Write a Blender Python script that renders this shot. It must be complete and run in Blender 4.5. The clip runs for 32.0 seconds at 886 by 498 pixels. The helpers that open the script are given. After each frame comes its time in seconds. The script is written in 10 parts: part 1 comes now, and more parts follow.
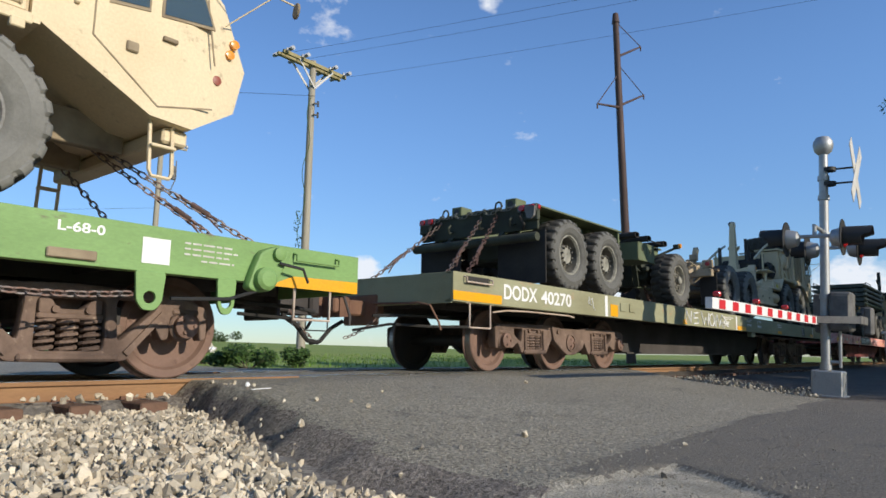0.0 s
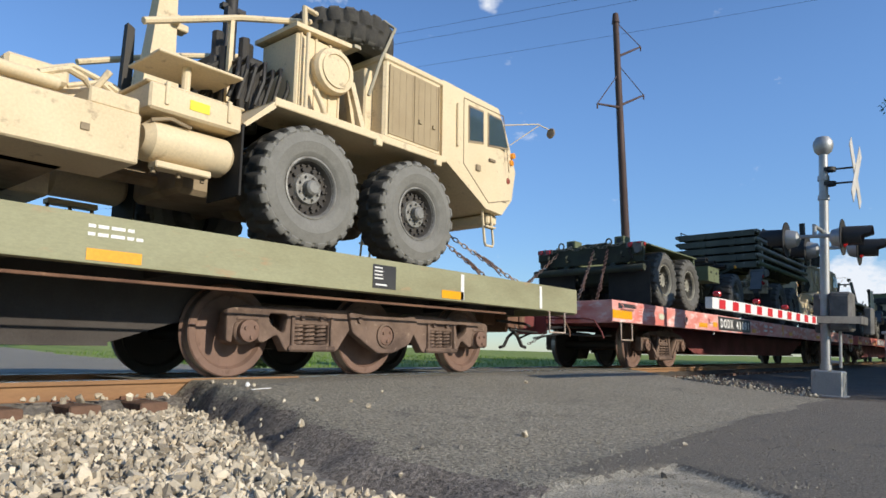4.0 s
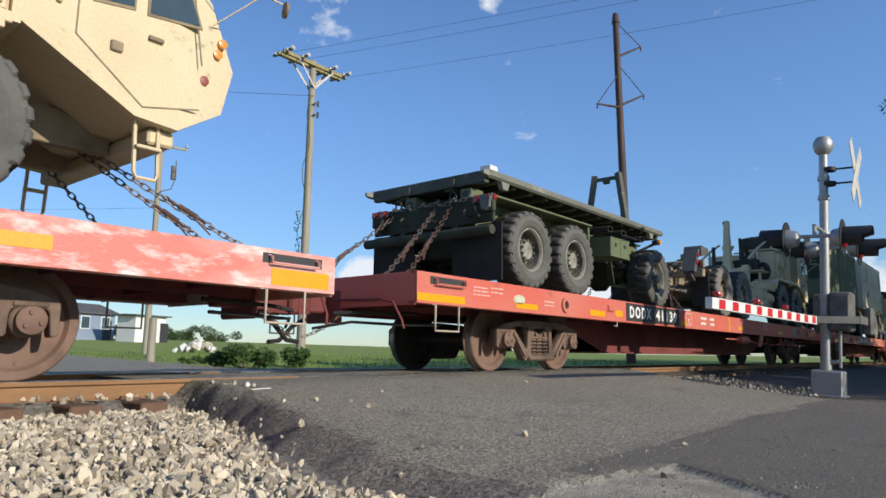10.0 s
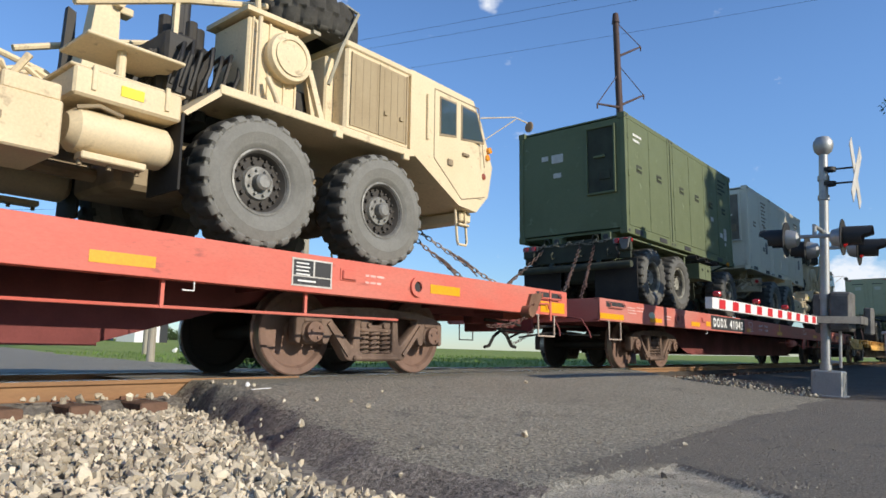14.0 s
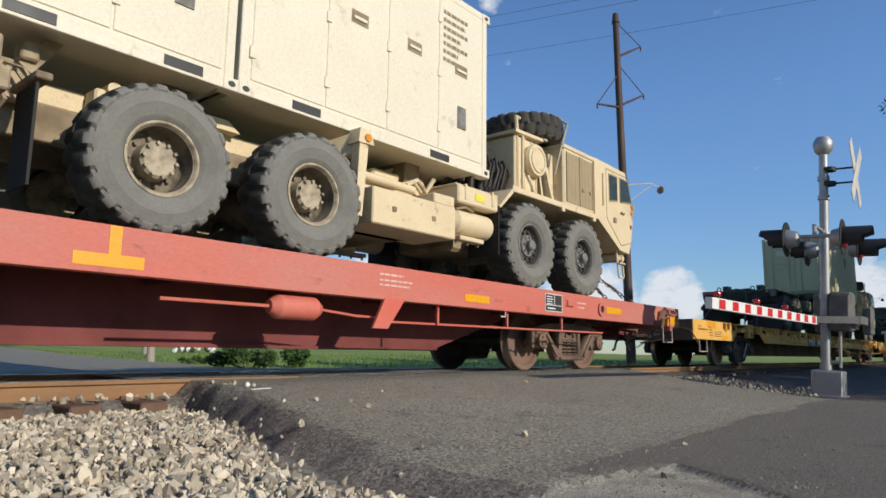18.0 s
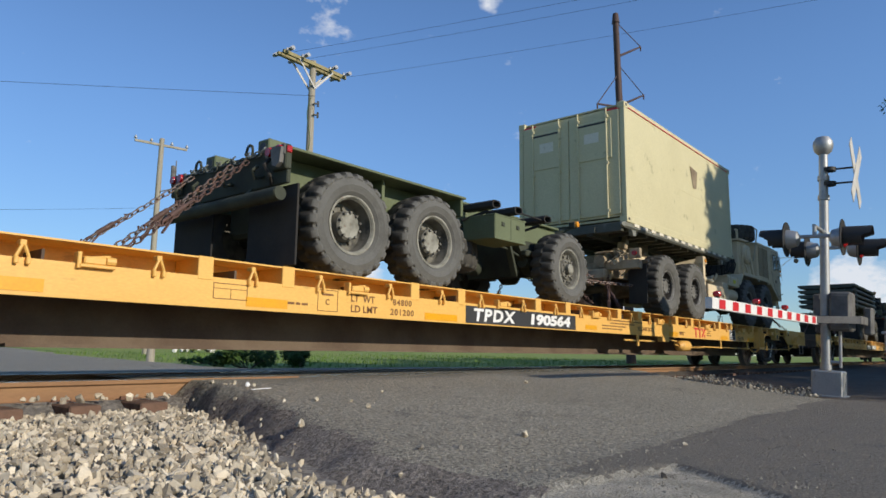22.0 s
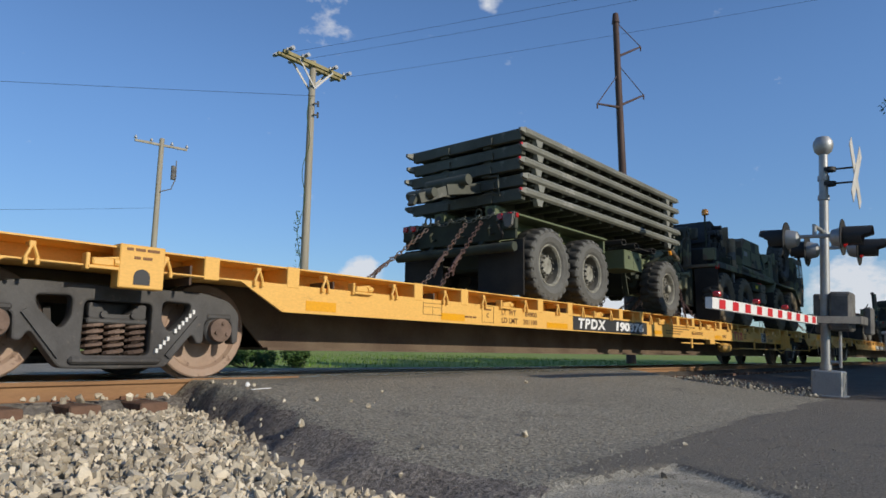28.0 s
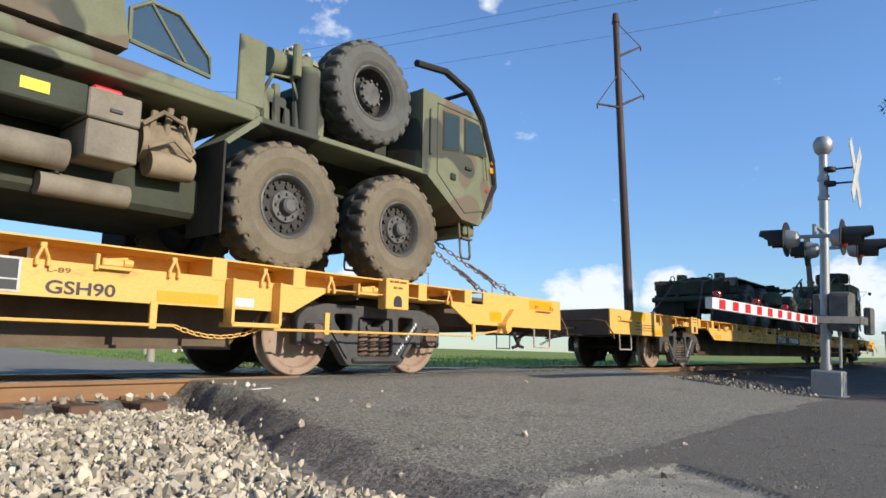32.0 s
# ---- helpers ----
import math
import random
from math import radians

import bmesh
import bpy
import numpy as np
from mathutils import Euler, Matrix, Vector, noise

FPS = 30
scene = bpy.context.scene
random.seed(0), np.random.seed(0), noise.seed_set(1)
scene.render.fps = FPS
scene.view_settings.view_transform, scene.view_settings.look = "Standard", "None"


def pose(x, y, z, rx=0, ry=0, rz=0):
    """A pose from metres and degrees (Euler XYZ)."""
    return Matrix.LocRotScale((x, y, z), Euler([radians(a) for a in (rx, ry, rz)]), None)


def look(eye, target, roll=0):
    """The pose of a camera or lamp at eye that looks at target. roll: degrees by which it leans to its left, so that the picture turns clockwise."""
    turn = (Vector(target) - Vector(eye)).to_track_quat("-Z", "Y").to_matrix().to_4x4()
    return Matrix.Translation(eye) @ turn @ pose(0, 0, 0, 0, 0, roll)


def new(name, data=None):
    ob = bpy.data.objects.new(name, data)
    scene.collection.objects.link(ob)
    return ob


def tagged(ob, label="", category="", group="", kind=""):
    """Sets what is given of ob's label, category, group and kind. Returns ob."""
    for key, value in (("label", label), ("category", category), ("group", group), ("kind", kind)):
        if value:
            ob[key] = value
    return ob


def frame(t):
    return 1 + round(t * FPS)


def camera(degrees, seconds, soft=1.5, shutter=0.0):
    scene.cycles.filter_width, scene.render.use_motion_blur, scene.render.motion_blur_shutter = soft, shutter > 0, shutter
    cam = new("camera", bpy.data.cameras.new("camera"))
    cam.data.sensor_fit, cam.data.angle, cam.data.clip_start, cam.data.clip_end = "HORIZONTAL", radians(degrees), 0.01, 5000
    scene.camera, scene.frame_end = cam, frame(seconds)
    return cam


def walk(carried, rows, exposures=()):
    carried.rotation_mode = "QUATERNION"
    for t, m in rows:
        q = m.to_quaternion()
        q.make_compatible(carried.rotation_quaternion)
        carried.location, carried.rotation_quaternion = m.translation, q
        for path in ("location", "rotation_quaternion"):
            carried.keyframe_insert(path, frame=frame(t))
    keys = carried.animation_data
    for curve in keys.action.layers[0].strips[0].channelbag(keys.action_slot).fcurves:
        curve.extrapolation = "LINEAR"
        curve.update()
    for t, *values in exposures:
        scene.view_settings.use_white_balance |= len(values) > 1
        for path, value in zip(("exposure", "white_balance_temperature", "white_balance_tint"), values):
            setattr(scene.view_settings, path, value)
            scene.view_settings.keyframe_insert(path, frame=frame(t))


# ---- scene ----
# ---------------------------------------------------------------- camera
# x runs along the track (the train comes from +x), y leads away from the camera, z = 0 is the top of the rails
cam = camera(66.67, 32.0, soft=1.6)
EYE = Vector((0.0, 0.0, 0.265))
YAW, PITCH, ROLL = radians(49.979), radians(8.693), 0.734
AIM = EYE + Vector((math.sin(YAW) * math.cos(PITCH), math.cos(YAW) * math.cos(PITCH), math.sin(PITCH)))
walk(cam, [(0, look(EYE, AIM, ROLL)), (32, look(EYE, AIM, ROLL))],
     exposures=[(0, -0.03), (2, -0.02), (3, 0.0), (4.5, 0.0), (6, 0.04), (7, 0.22), (8, 0.24), (9, 0.06), (10, -0.05), (11, -0.03), (12, 0.2), (13, 0.17), (14, 0.05),
                (15.5, 0.02), (17, 0.0), (18, -0.24), (19, -0.25), (20, -0.18), (22, -0.2), (24, -0.2), (25, -0.28), (26.5, -0.34), (28, -0.36), (29, 0.03), (30, 0.18), (31, 0.16), (32, 0.13)])

TRACK_Y = 6.62       # middle of the track
STRETCH = 1.016      # the plan along the train is laid out in units of this many metres
SPEED = 4.602 * STRETCH   # metres a second, towards -x
GAUGE = 0.7175 + 0.035

# ---------------------------------------------------------------- light
SUN_EL, SUN_X = radians(22.0), 0.07
world = bpy.data.worlds.new("sky")
scene.world = world
world.use_nodes = True
wn, wl = world.node_tree.nodes, world.node_tree.links
wn.clear()
w_out = wn.new("ShaderNodeOutputWorld")
w_bg = wn.new("ShaderNodeBackground")
w_bg.inputs["Strength"].default_value = 0.155
w_sky = wn.new("ShaderNodeTexSky")
w_sky.sky_type = "NISHITA"
w_sky.sun_disc = False
w_sky.sun_elevation = SUN_EL
w_sky.sun_rotation = radians(176.0)
w_sky.air_density, w_sky.dust_density, w_sky.ozone_density = 1.0, 0.1, 3.0
# clouds: ragged noise inside soft rounds on the sky, (direction, radius in degrees, density)
w_co = wn.new("ShaderNodeTexCoord")
w_map = wn.new("ShaderNodeMapping")
w_map.inputs["Scale"].default_value = (1.0, 1.0, 1.7)
wl.new(w_co.outputs["Generated"], w_map.inputs["Vector"])
w_n = wn.new("ShaderNodeTexNoise")
w_n.inputs["Scale"].default_value, w_n.inputs["Detail"].default_value, w_n.inputs["Roughness"].default_value = 22.0, 8.0, 0.6
wl.new(w_map.outputs["Vector"], w_n.inputs["Vector"])
CLOUDS = (((0.571, 0.684, 0.4545), 3.6, 0.19), ((0.560, 0.700, 0.4430), 2.0, 0.16), ((0.710, 0.514, 0.481), 1.6, 0.20), ((0.860, 0.254, 0.443), 1.0, 0.19), ((0.892, 0.444, 0.080), 3.6, 0.50), ((0.865, 0.493, 0.082), 2.8, 0.46),
          ((0.929, 0.359, 0.078), 3.4, 0.50), ((0.678, 0.725, 0.108), 2.6, 0.48), ((0.985, 0.148, 0.075), 4.0, 0.50), ((0.30, 0.945, 0.10), 3.2, 0.42), ((0.46, 0.88, 0.09), 2.5, 0.40),
          ((-0.6, 0.7, 0.2), 9.0, 0.4), ((-0.8, -0.4, 0.3), 12.0, 0.4), ((0.5, -0.8, 0.25), 10.0, 0.4))
w_sum = None
for way, deg, dens in CLOUDS:
    w_dot = wn.new("ShaderNodeVectorMath")
    w_dot.operation = "DOT_PRODUCT"
    wl.new(w_co.outputs["Generated"], w_dot.inputs[0])
    w_dot.inputs[1].default_value = Vector(way).normalized()
    w_r = wn.new("ShaderNodeMapRange")
    w_r.interpolation_type = "SMOOTHSTEP"
    w_r.inputs["From Min"].default_value, w_r.inputs["From Max"].default_value = math.cos(radians(deg)), 1.0
    w_r.inputs["To Max"].default_value = dens
    wl.new(w_dot.outputs["Value"], w_r.inputs["Value"])
    if w_sum is None:
        w_sum = w_r.outputs["Result"]
    else:
        w_m = wn.new("ShaderNodeMath")
        w_m.operation = "MAXIMUM"
        wl.new(w_sum, w_m.inputs[0])
        wl.new(w_r.outputs["Result"], w_m.inputs[1])
        w_sum = w_m.outputs[0]
w_add = wn.new("ShaderNodeMath")
wl.new(w_n.outputs["Fac"], w_add.inputs[0])
wl.new(w_sum, w_add.inputs[1])
w_ramp = wn.new("ShaderNodeMapRange")
w_ramp.inputs["From Min"].default_value, w_ramp.inputs["From Max"].default_value = 0.68, 0.95
w_ramp.inputs["To Max"].default_value = 0.9
wl.new(w_add.outputs[0], w_ramp.inputs["Value"])
w_mix = wn.new("ShaderNodeMix")
w_mix.data_type = "RGBA"
w_mix.inputs["B"].default_value = (5.8, 6.0, 6.4, 1)
wl.new(w_ramp.outputs["Result"], w_mix.inputs["Factor"])
w_tint = wn.new("ShaderNodeMix")
w_tint.data_type, w_tint.blend_type = "RGBA", "MULTIPLY"
w_tint.inputs["Factor"].default_value = 1.0
w_tint.inputs["B"].default_value = (0.84, 0.99, 1.19, 1)
wl.new(w_sky.outputs["Color"], w_tint.inputs["A"])
# thin clear air: the haze band at the horizon is held back, and the sky lightens a little towards the east
w_sep = wn.new("ShaderNodeSeparateXYZ")
wl.new(w_co.outputs["Generated"], w_sep.inputs["Vector"])
w_low = wn.new("ShaderNodeMapRange")
w_low.interpolation_type = "SMOOTHSTEP"
w_low.inputs["From Min"].default_value, w_low.inputs["From Max"].default_value = -0.05, 0.42
w_low.inputs["To Min"].default_value, w_low.inputs["To Max"].default_value = 0.66, 1.0
wl.new(w_sep.outputs["Z"], w_low.inputs["Value"])
w_east = wn.new("ShaderNodeMapRange")
w_east.inputs["From Min"].default_value, w_east.inputs["From Max"].default_value = 0.3, 1.0
w_east.inputs["To Min"].default_value, w_east.inputs["To Max"].default_value = 0.94, 1.14
wl.new(w_sep.outputs["X"], w_east.inputs["Value"])
w_pow = wn.new("ShaderNodeMath")
w_pow.operation = "MULTIPLY"
wl.new(w_low.outputs["Result"], w_pow.inputs[0])
wl.new(w_east.outputs["Result"], w_pow.inputs[1])
w_clear = wn.new("ShaderNodeVectorMath")
w_clear.operation = "SCALE"
wl.new(w_pow.outputs[0], w_clear.inputs["Scale"])
wl.new(w_tint.outputs["Result"], w_clear.inputs[0])
wl.new(w_clear.outputs["Vector"], w_mix.inputs["A"])
wl.new(w_mix.outputs["Result"], w_bg.inputs["Color"])
wl.new(w_bg.outputs["Background"], w_out.inputs["Surface"])

sun = new("sun", bpy.data.lights.new("sun", "SUN"))
sun.data.energy, sun.data.angle, sun.data.color = 4.6, radians(0.53), (1.0, 0.91, 0.77)
sun.matrix_world = look((SUN_X * 60, -60, 60 * math.tan(SUN_EL)), (0, 0, 0))

# ---------------------------------------------------------------- materials
def surface(name, color, rough=0.6, metal=0.0, second=None, amount=0.5, scale=1.5, fine=40.0, bump=0.15, third=None,
            third_amount=0.0, stretch=(1, 1, 1), spec=0.5, speck=0.12, per_piece=0.0):
    """A procedural surface: a base colour, large stains of a second colour, small flecks of a third, grain and relief."""
    m = bpy.data.materials.new(name)
    m.use_nodes = True
    n, l = m.node_tree.nodes, m.node_tree.links
    b = n["Principled BSDF"]
    b.inputs["Metallic"].default_value = metal
    b.inputs["Specular IOR Level"].default_value = spec
    co = n.new("ShaderNodeTexCoord")
    mp = n.new("ShaderNodeMapping")
    mp.inputs["Scale"].default_value = stretch
    l.new(co.outputs["Object"], mp.inputs["Vector"])

    def noise_at(size, detail=6.0, rough_=0.6):
        t = n.new("ShaderNodeTexNoise")
        t.inputs["Scale"].default_value, t.inputs["Detail"].default_value, t.inputs["Roughness"].default_value = size, detail, rough_
        l.new(mp.outputs["Vector"], t.inputs["Vector"])
        return t.outputs["Fac"]

    def span(v, a, b_, c=0.0, d=1.0):
        r = n.new("ShaderNodeMapRange")
        for k, x in zip(("From Min", "From Max", "To Min", "To Max"), (a, b_, c, d)):
            r.inputs[k].default_value = x
        l.new(v, r.inputs["Value"])
        return r.outputs["Result"]

    def blend(a, b_, f, mode="MIX"):
        x = n.new("ShaderNodeMix")
        x.data_type, x.blend_type = "RGBA", mode
        for k, v in (("A", a), ("B", b_), ("Factor", f)):
            if isinstance(v, (tuple, float, int)):
                x.inputs[k].default_value = (*v, 1) if isinstance(v, tuple) else v
            else:
                l.new(v, x.inputs[k])
        return x.outputs["Result"]

    big, small = noise_at(scale), noise_at(fine, 4.0, 0.7)
    second = second or tuple(c * 0.6 for c in color)
    col = blend(tuple(color), tuple(second), span(big, 0.42, 0.66, 0.0, amount))
    if third:
        mid = noise_at(scale * 4.3, 8.0, 0.65)
        col = blend(col, tuple(third), span(mid, 0.62 - third_amount * 0.3, 0.70, 0.0, 0.9))
    g = span(small, 0.25, 0.75, 1.0 - speck, 1.0 + speck)
    col = blend(col, g, 1.0, "MULTIPLY")
    if per_piece:
        info = n.new("ShaderNodeNewGeometry")
        col = blend(col, span(info.outputs["Random Per Island"], 0, 1, 1 - per_piece, 1 + per_piece), 1.0, "MULTIPLY")
    l.new(col, b.inputs["Base Color"])
    l.new(span(big, 0.3, 0.7, max(rough - 0.1, 0.02), min(rough + 0.12, 1.0)), b.inputs["Roughness"])
    if bump:
        bp = n.new("ShaderNodeBump")
        bp.inputs["Strength"].default_value, bp.inputs["Distance"].default_value = bump, 0.02
        l.new(small, bp.inputs["Height"])
        l.new(bp.outputs["Normal"], b.inputs["Normal"])
    return m


def camouflage(name):
    """Woodland paint: green with brown and black patches, dusty."""
    m = surface(name, (0.185, 0.19, 0.115), 0.8, second=(0.145, 0.15, 0.09), amount=0.6, scale=2.2, bump=0.08)
    n, l = m.node_tree.nodes, m.node_tree.links
    b = n["Principled BSDF"]
    src = b.inputs["Base Color"].links[0].from_socket
    co = n.new("ShaderNodeTexCoord")
    for off, col, a, w in ((0.0, (0.155, 0.12, 0.082), 0.56, 0.58), (7.3, (0.065, 0.066, 0.052), 0.55, 0.57)):
        mp = n.new("ShaderNodeMapping")
        mp.inputs["Location"].default_value = (off, off * 0.7, off)
        t = n.new("ShaderNodeTexNoise")
        t.inputs["Scale"].default_value, t.inputs["Detail"].default_value = 1.25, 1.5
        l.new(co.outputs["Object"], mp.inputs["Vector"])
        l.new(mp.outputs["Vector"], t.inputs["Vector"])
        r = n.new("ShaderNodeMapRange")
        r.inputs["From Min"].default_value, r.inputs["From Max"].default_value = a, w
        l.new(t.outputs["Fac"], r.inputs["Value"])
        x = n.new("ShaderNodeMix")
        x.data_type = "RGBA"
        x.inputs["B"].default_value = (*col, 1)
        l.new(r.outputs["Result"], x.inputs["Factor"])
        l.new(src, x.inputs["A"])
        src = x.outputs["Result"]
    l.new(src, b.inputs["Base Color"])
    return m


TAN = surface("sand_paint", (0.69, 0.565, 0.365), 0.72, second=(0.60, 0.47, 0.29), amount=0.5, scale=1.3, third=(0.40, 0.31, 0.20), third_amount=0.05, bump=0.06)
TAN_GRILLE = surface("sand_grille", (0.36, 0.28, 0.165), 0.8, second=(0.30, 0.23, 0.14), amount=0.4, scale=3, bump=0.1)
TAN_TAIL = surface("sand_paint_tail", (0.44, 0.35, 0.225), 0.8, second=(0.22, 0.165, 0.105), amount=0.9, scale=3.5, bump=0.15)
TAN_GREY = surface("dusty_grey_brown", (0.24, 0.205, 0.155), 0.85, second=(0.15, 0.125, 0.095), amount=0.8, scale=3.0, bump=0.12)
GUARD_GREY = surface("dull_grey_plastic", (0.10, 0.10, 0.098), 0.6, second=(0.065, 0.063, 0.06), amount=0.7, scale=3.0, bump=0.08)
TAN_DARK = surface("sand_chassis", (0.30, 0.235, 0.15), 0.85, second=(0.14, 0.10, 0.065), amount=0.8, scale=2.5, bump=0.2)
OLIVE = surface("olive_paint", (0.125, 0.15, 0.078), 0.75, second=(0.10, 0.118, 0.06), amount=0.6, scale=1.4, third=(0.16, 0.165, 0.11), third_amount=0.03, bump=0.06)
OLIVE_DARK = surface("olive_chassis", (0.045, 0.052, 0.033), 0.85, second=(0.03, 0.03, 0.024), amount=0.7, scale=2, bump=0.15)
DARK_BED = surface("dark_bed", (0.085, 0.07, 0.055), 0.95, second=(0.14, 0.12, 0.095), amount=0.8, scale=1.2, fine=30, bump=1.0, speck=0.6)
CAMO = camouflage("woodland_paint")
RACK = surface("rack_paint", (0.082, 0.086, 0.064), 0.62, second=(0.052, 0.054, 0.044), amount=0.7, scale=1.0, third=(0.18, 0.18, 0.15), third_amount=0.06, bump=0.1)
RACK_WORN = surface("rack_rail_worn", (0.215, 0.215, 0.18), 0.55, second=(0.105, 0.11, 0.085), amount=0.8, scale=1.2, third=(0.33, 0.32, 0.28), third_amount=0.08, bump=0.1, stretch=(0.5, 1, 1))
TYRE = surface("tyre_dusty", (0.20, 0.195, 0.175), 0.92, second=(0.15, 0.146, 0.130), amount=0.7, scale=3.0, bump=0.2, spec=0.2)
TYRE_DARK = surface("tyre_clean", (0.13, 0.127, 0.115), 0.9, second=(0.085, 0.082, 0.074), amount=0.6, scale=3.0, bump=0.2, spec=0.25)
TYRE_MUD = surface("tyre_muddy", (0.20, 0.165, 0.115), 0.95, second=(0.125, 0.10, 0.072), amount=0.8, scale=2.2, bump=0.25, spec=0.15)
TREAD = surface("tyre_tread", (0.055, 0.052, 0.047), 0.9, second=(0.10, 0.095, 0.08), amount=0.6, scale=4.0, bump=0.3, spec=0.2)
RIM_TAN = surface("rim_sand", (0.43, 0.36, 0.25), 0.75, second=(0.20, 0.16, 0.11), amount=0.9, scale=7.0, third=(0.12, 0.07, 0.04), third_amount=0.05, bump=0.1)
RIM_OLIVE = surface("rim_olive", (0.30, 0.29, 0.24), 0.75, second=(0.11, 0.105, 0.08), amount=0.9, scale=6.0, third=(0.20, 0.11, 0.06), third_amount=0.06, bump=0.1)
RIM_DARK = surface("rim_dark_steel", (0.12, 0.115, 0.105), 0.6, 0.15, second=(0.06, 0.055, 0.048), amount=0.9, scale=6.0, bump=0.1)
RIM_DISH = surface("rim_dish_dark", (0.04, 0.036, 0.032), 0.8, second=(0.07, 0.06, 0.05), amount=0.7, scale=8, bump=0.1)
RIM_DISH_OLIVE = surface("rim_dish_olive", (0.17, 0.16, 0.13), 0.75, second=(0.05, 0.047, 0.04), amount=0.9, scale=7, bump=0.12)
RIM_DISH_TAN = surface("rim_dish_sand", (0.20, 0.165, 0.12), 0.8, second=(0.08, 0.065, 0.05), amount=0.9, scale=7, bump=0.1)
RIM_STEEL = surface("rim_steel", (0.24, 0.235, 0.215), 0.55, 0.3, second=(0.11, 0.10, 0.085), amount=0.9, scale=6.0, bump=0.1)
BLACK = surface("black_metal", (0.018, 0.018, 0.018), 0.6, second=(0.03, 0.028, 0.025), amount=0.6, bump=0.1)
RUBBER = surface("black_rubber", (0.028, 0.027, 0.026), 0.85, second=(0.06, 0.055, 0.048), amount=0.6, bump=0.1, spec=0.2)
GALV = surface("galvanised_steel", (0.41, 0.415, 0.41), 0.5, 0.55, second=(0.36, 0.37, 0.37), amount=0.7, scale=3, third=(0.28, 0.25, 0.22), third_amount=0.02, bump=0.08)
GALV_DULL = surface("weathered_zinc", (0.17, 0.165, 0.155), 0.7, 0.2, second=(0.09, 0.085, 0.08), amount=0.8, scale=4, bump=0.1)
RUST = surface("rusty_steel", (0.20, 0.105, 0.062), 0.85, 0.1, second=(0.115, 0.06, 0.04), amount=0.8, scale=2.2, third=(0.28, 0.16, 0.09), third_amount=0.05, bump=0.3)
RAIL_SIDE = surface("rail_web_rust", (0.30, 0.165, 0.075), 0.8, 0.1, second=(0.20, 0.105, 0.055), amount=0.8, scale=1.2, third=(0.13, 0.075, 0.05), third_amount=0.04, bump=0.2, stretch=(0.4, 1, 2))
RAIL_TOP = surface("rail_head_polished", (0.50, 0.48, 0.46), 0.25, 0.95, second=(0.34, 0.30, 0.27), amount=0.5, scale=2, stretch=(0.2, 3, 1))
BOGIE = surface("bogie_brown", (0.19, 0.128, 0.095), 0.85, 0.05, second=(0.075, 0.05, 0.039), amount=0.8, scale=2.6, third=(0.30, 0.22, 0.16), third_amount=0.06, bump=0.25)
BOGIE_DARK = surface("bogie_grey", (0.075, 0.072, 0.07), 0.7, 0.1, second=(0.05, 0.046, 0.043), amount=0.8, scale=2.6, third=(0.15, 0.13, 0.11), third_amount=0.04, bump=0.2)
STEP_WORN = surface("worn_step_bar", (0.55, 0.45, 0.36), 0.6, second=(0.38, 0.27, 0.20), amount=0.8, scale=5, bump=0.1)
PRINT_PINK = surface("faded_print", (0.70, 0.47, 0.42), 0.6, second=(0.62, 0.34, 0.29), amount=0.8, scale=6, bump=0.0)
PLATE_PALE = surface("pale_oval_plate", (0.60, 0.62, 0.46), 0.5, second=(0.50, 0.50, 0.36), amount=0.7, scale=9, bump=0.0)
# dark steel with the shade under the cars put into its colour
SHADE_STEEL = surface("dark_shade_steel", (0.030, 0.026, 0.023), 0.6, 0.1, second=(0.05, 0.038, 0.03), amount=0.7, scale=3, bump=0.15)
WHEEL = surface("wheel_brown", (0.205, 0.125, 0.092), 0.75, 0.1, second=(0.105, 0.066, 0.05), amount=0.7, scale=2.5, third=(0.12, 0.07, 0.05), third_amount=0.05, bump=0.15)
WHEEL_PALE = surface("wheel_pale", (0.36, 0.26, 0.195), 0.7, 0.1, second=(0.28, 0.17, 0.11), amount=0.7, scale=2.5, third=(0.15, 0.09, 0.06), third_amount=0.04, bump=0.15)
TREAD_RIM = surface("wheel_tread_steel", (0.42, 0.38, 0.35), 0.35, 0.8, second=(0.28, 0.2, 0.16), amount=0.6)
# car red made darker: the deck's shade on the girder is in this colour
UNDER_RED_SHADED = surface("underframe_red_shaded", (0.19, 0.044, 0.040), 0.8, second=(0.11, 0.03, 0.027), amount=0.8, scale=1.2, bump=0.15)
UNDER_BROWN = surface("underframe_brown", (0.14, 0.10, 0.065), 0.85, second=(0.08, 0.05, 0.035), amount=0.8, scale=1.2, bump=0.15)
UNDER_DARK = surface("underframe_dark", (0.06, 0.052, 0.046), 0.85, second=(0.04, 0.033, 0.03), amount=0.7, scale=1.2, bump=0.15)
RED_FADED = surface("faded_red_paint", (0.66, 0.19, 0.15), 0.6, second=(0.76, 0.46, 0.40), amount=0.95, scale=0.9, third=(0.84, 0.74, 0.70), third_amount=0.34, bump=0.07, stretch=(0.7, 1, 2.0))
RED = surface("red_paint", (0.60, 0.125, 0.085), 0.6, second=(0.56, 0.18, 0.13), amount=0.8, scale=0.9, third=(0.36, 0.085, 0.065), third_amount=0.03, bump=0.07, stretch=(0.6, 1, 1.6))
RED_DULL = surface("dull_red_paint", (0.55, 0.14, 0.10), 0.65, second=(0.50, 0.20, 0.155), amount=0.8, scale=0.8, third=(0.33, 0.09, 0.07), third_amount=0.04, bump=0.07, stretch=(0.6, 1, 1.6))
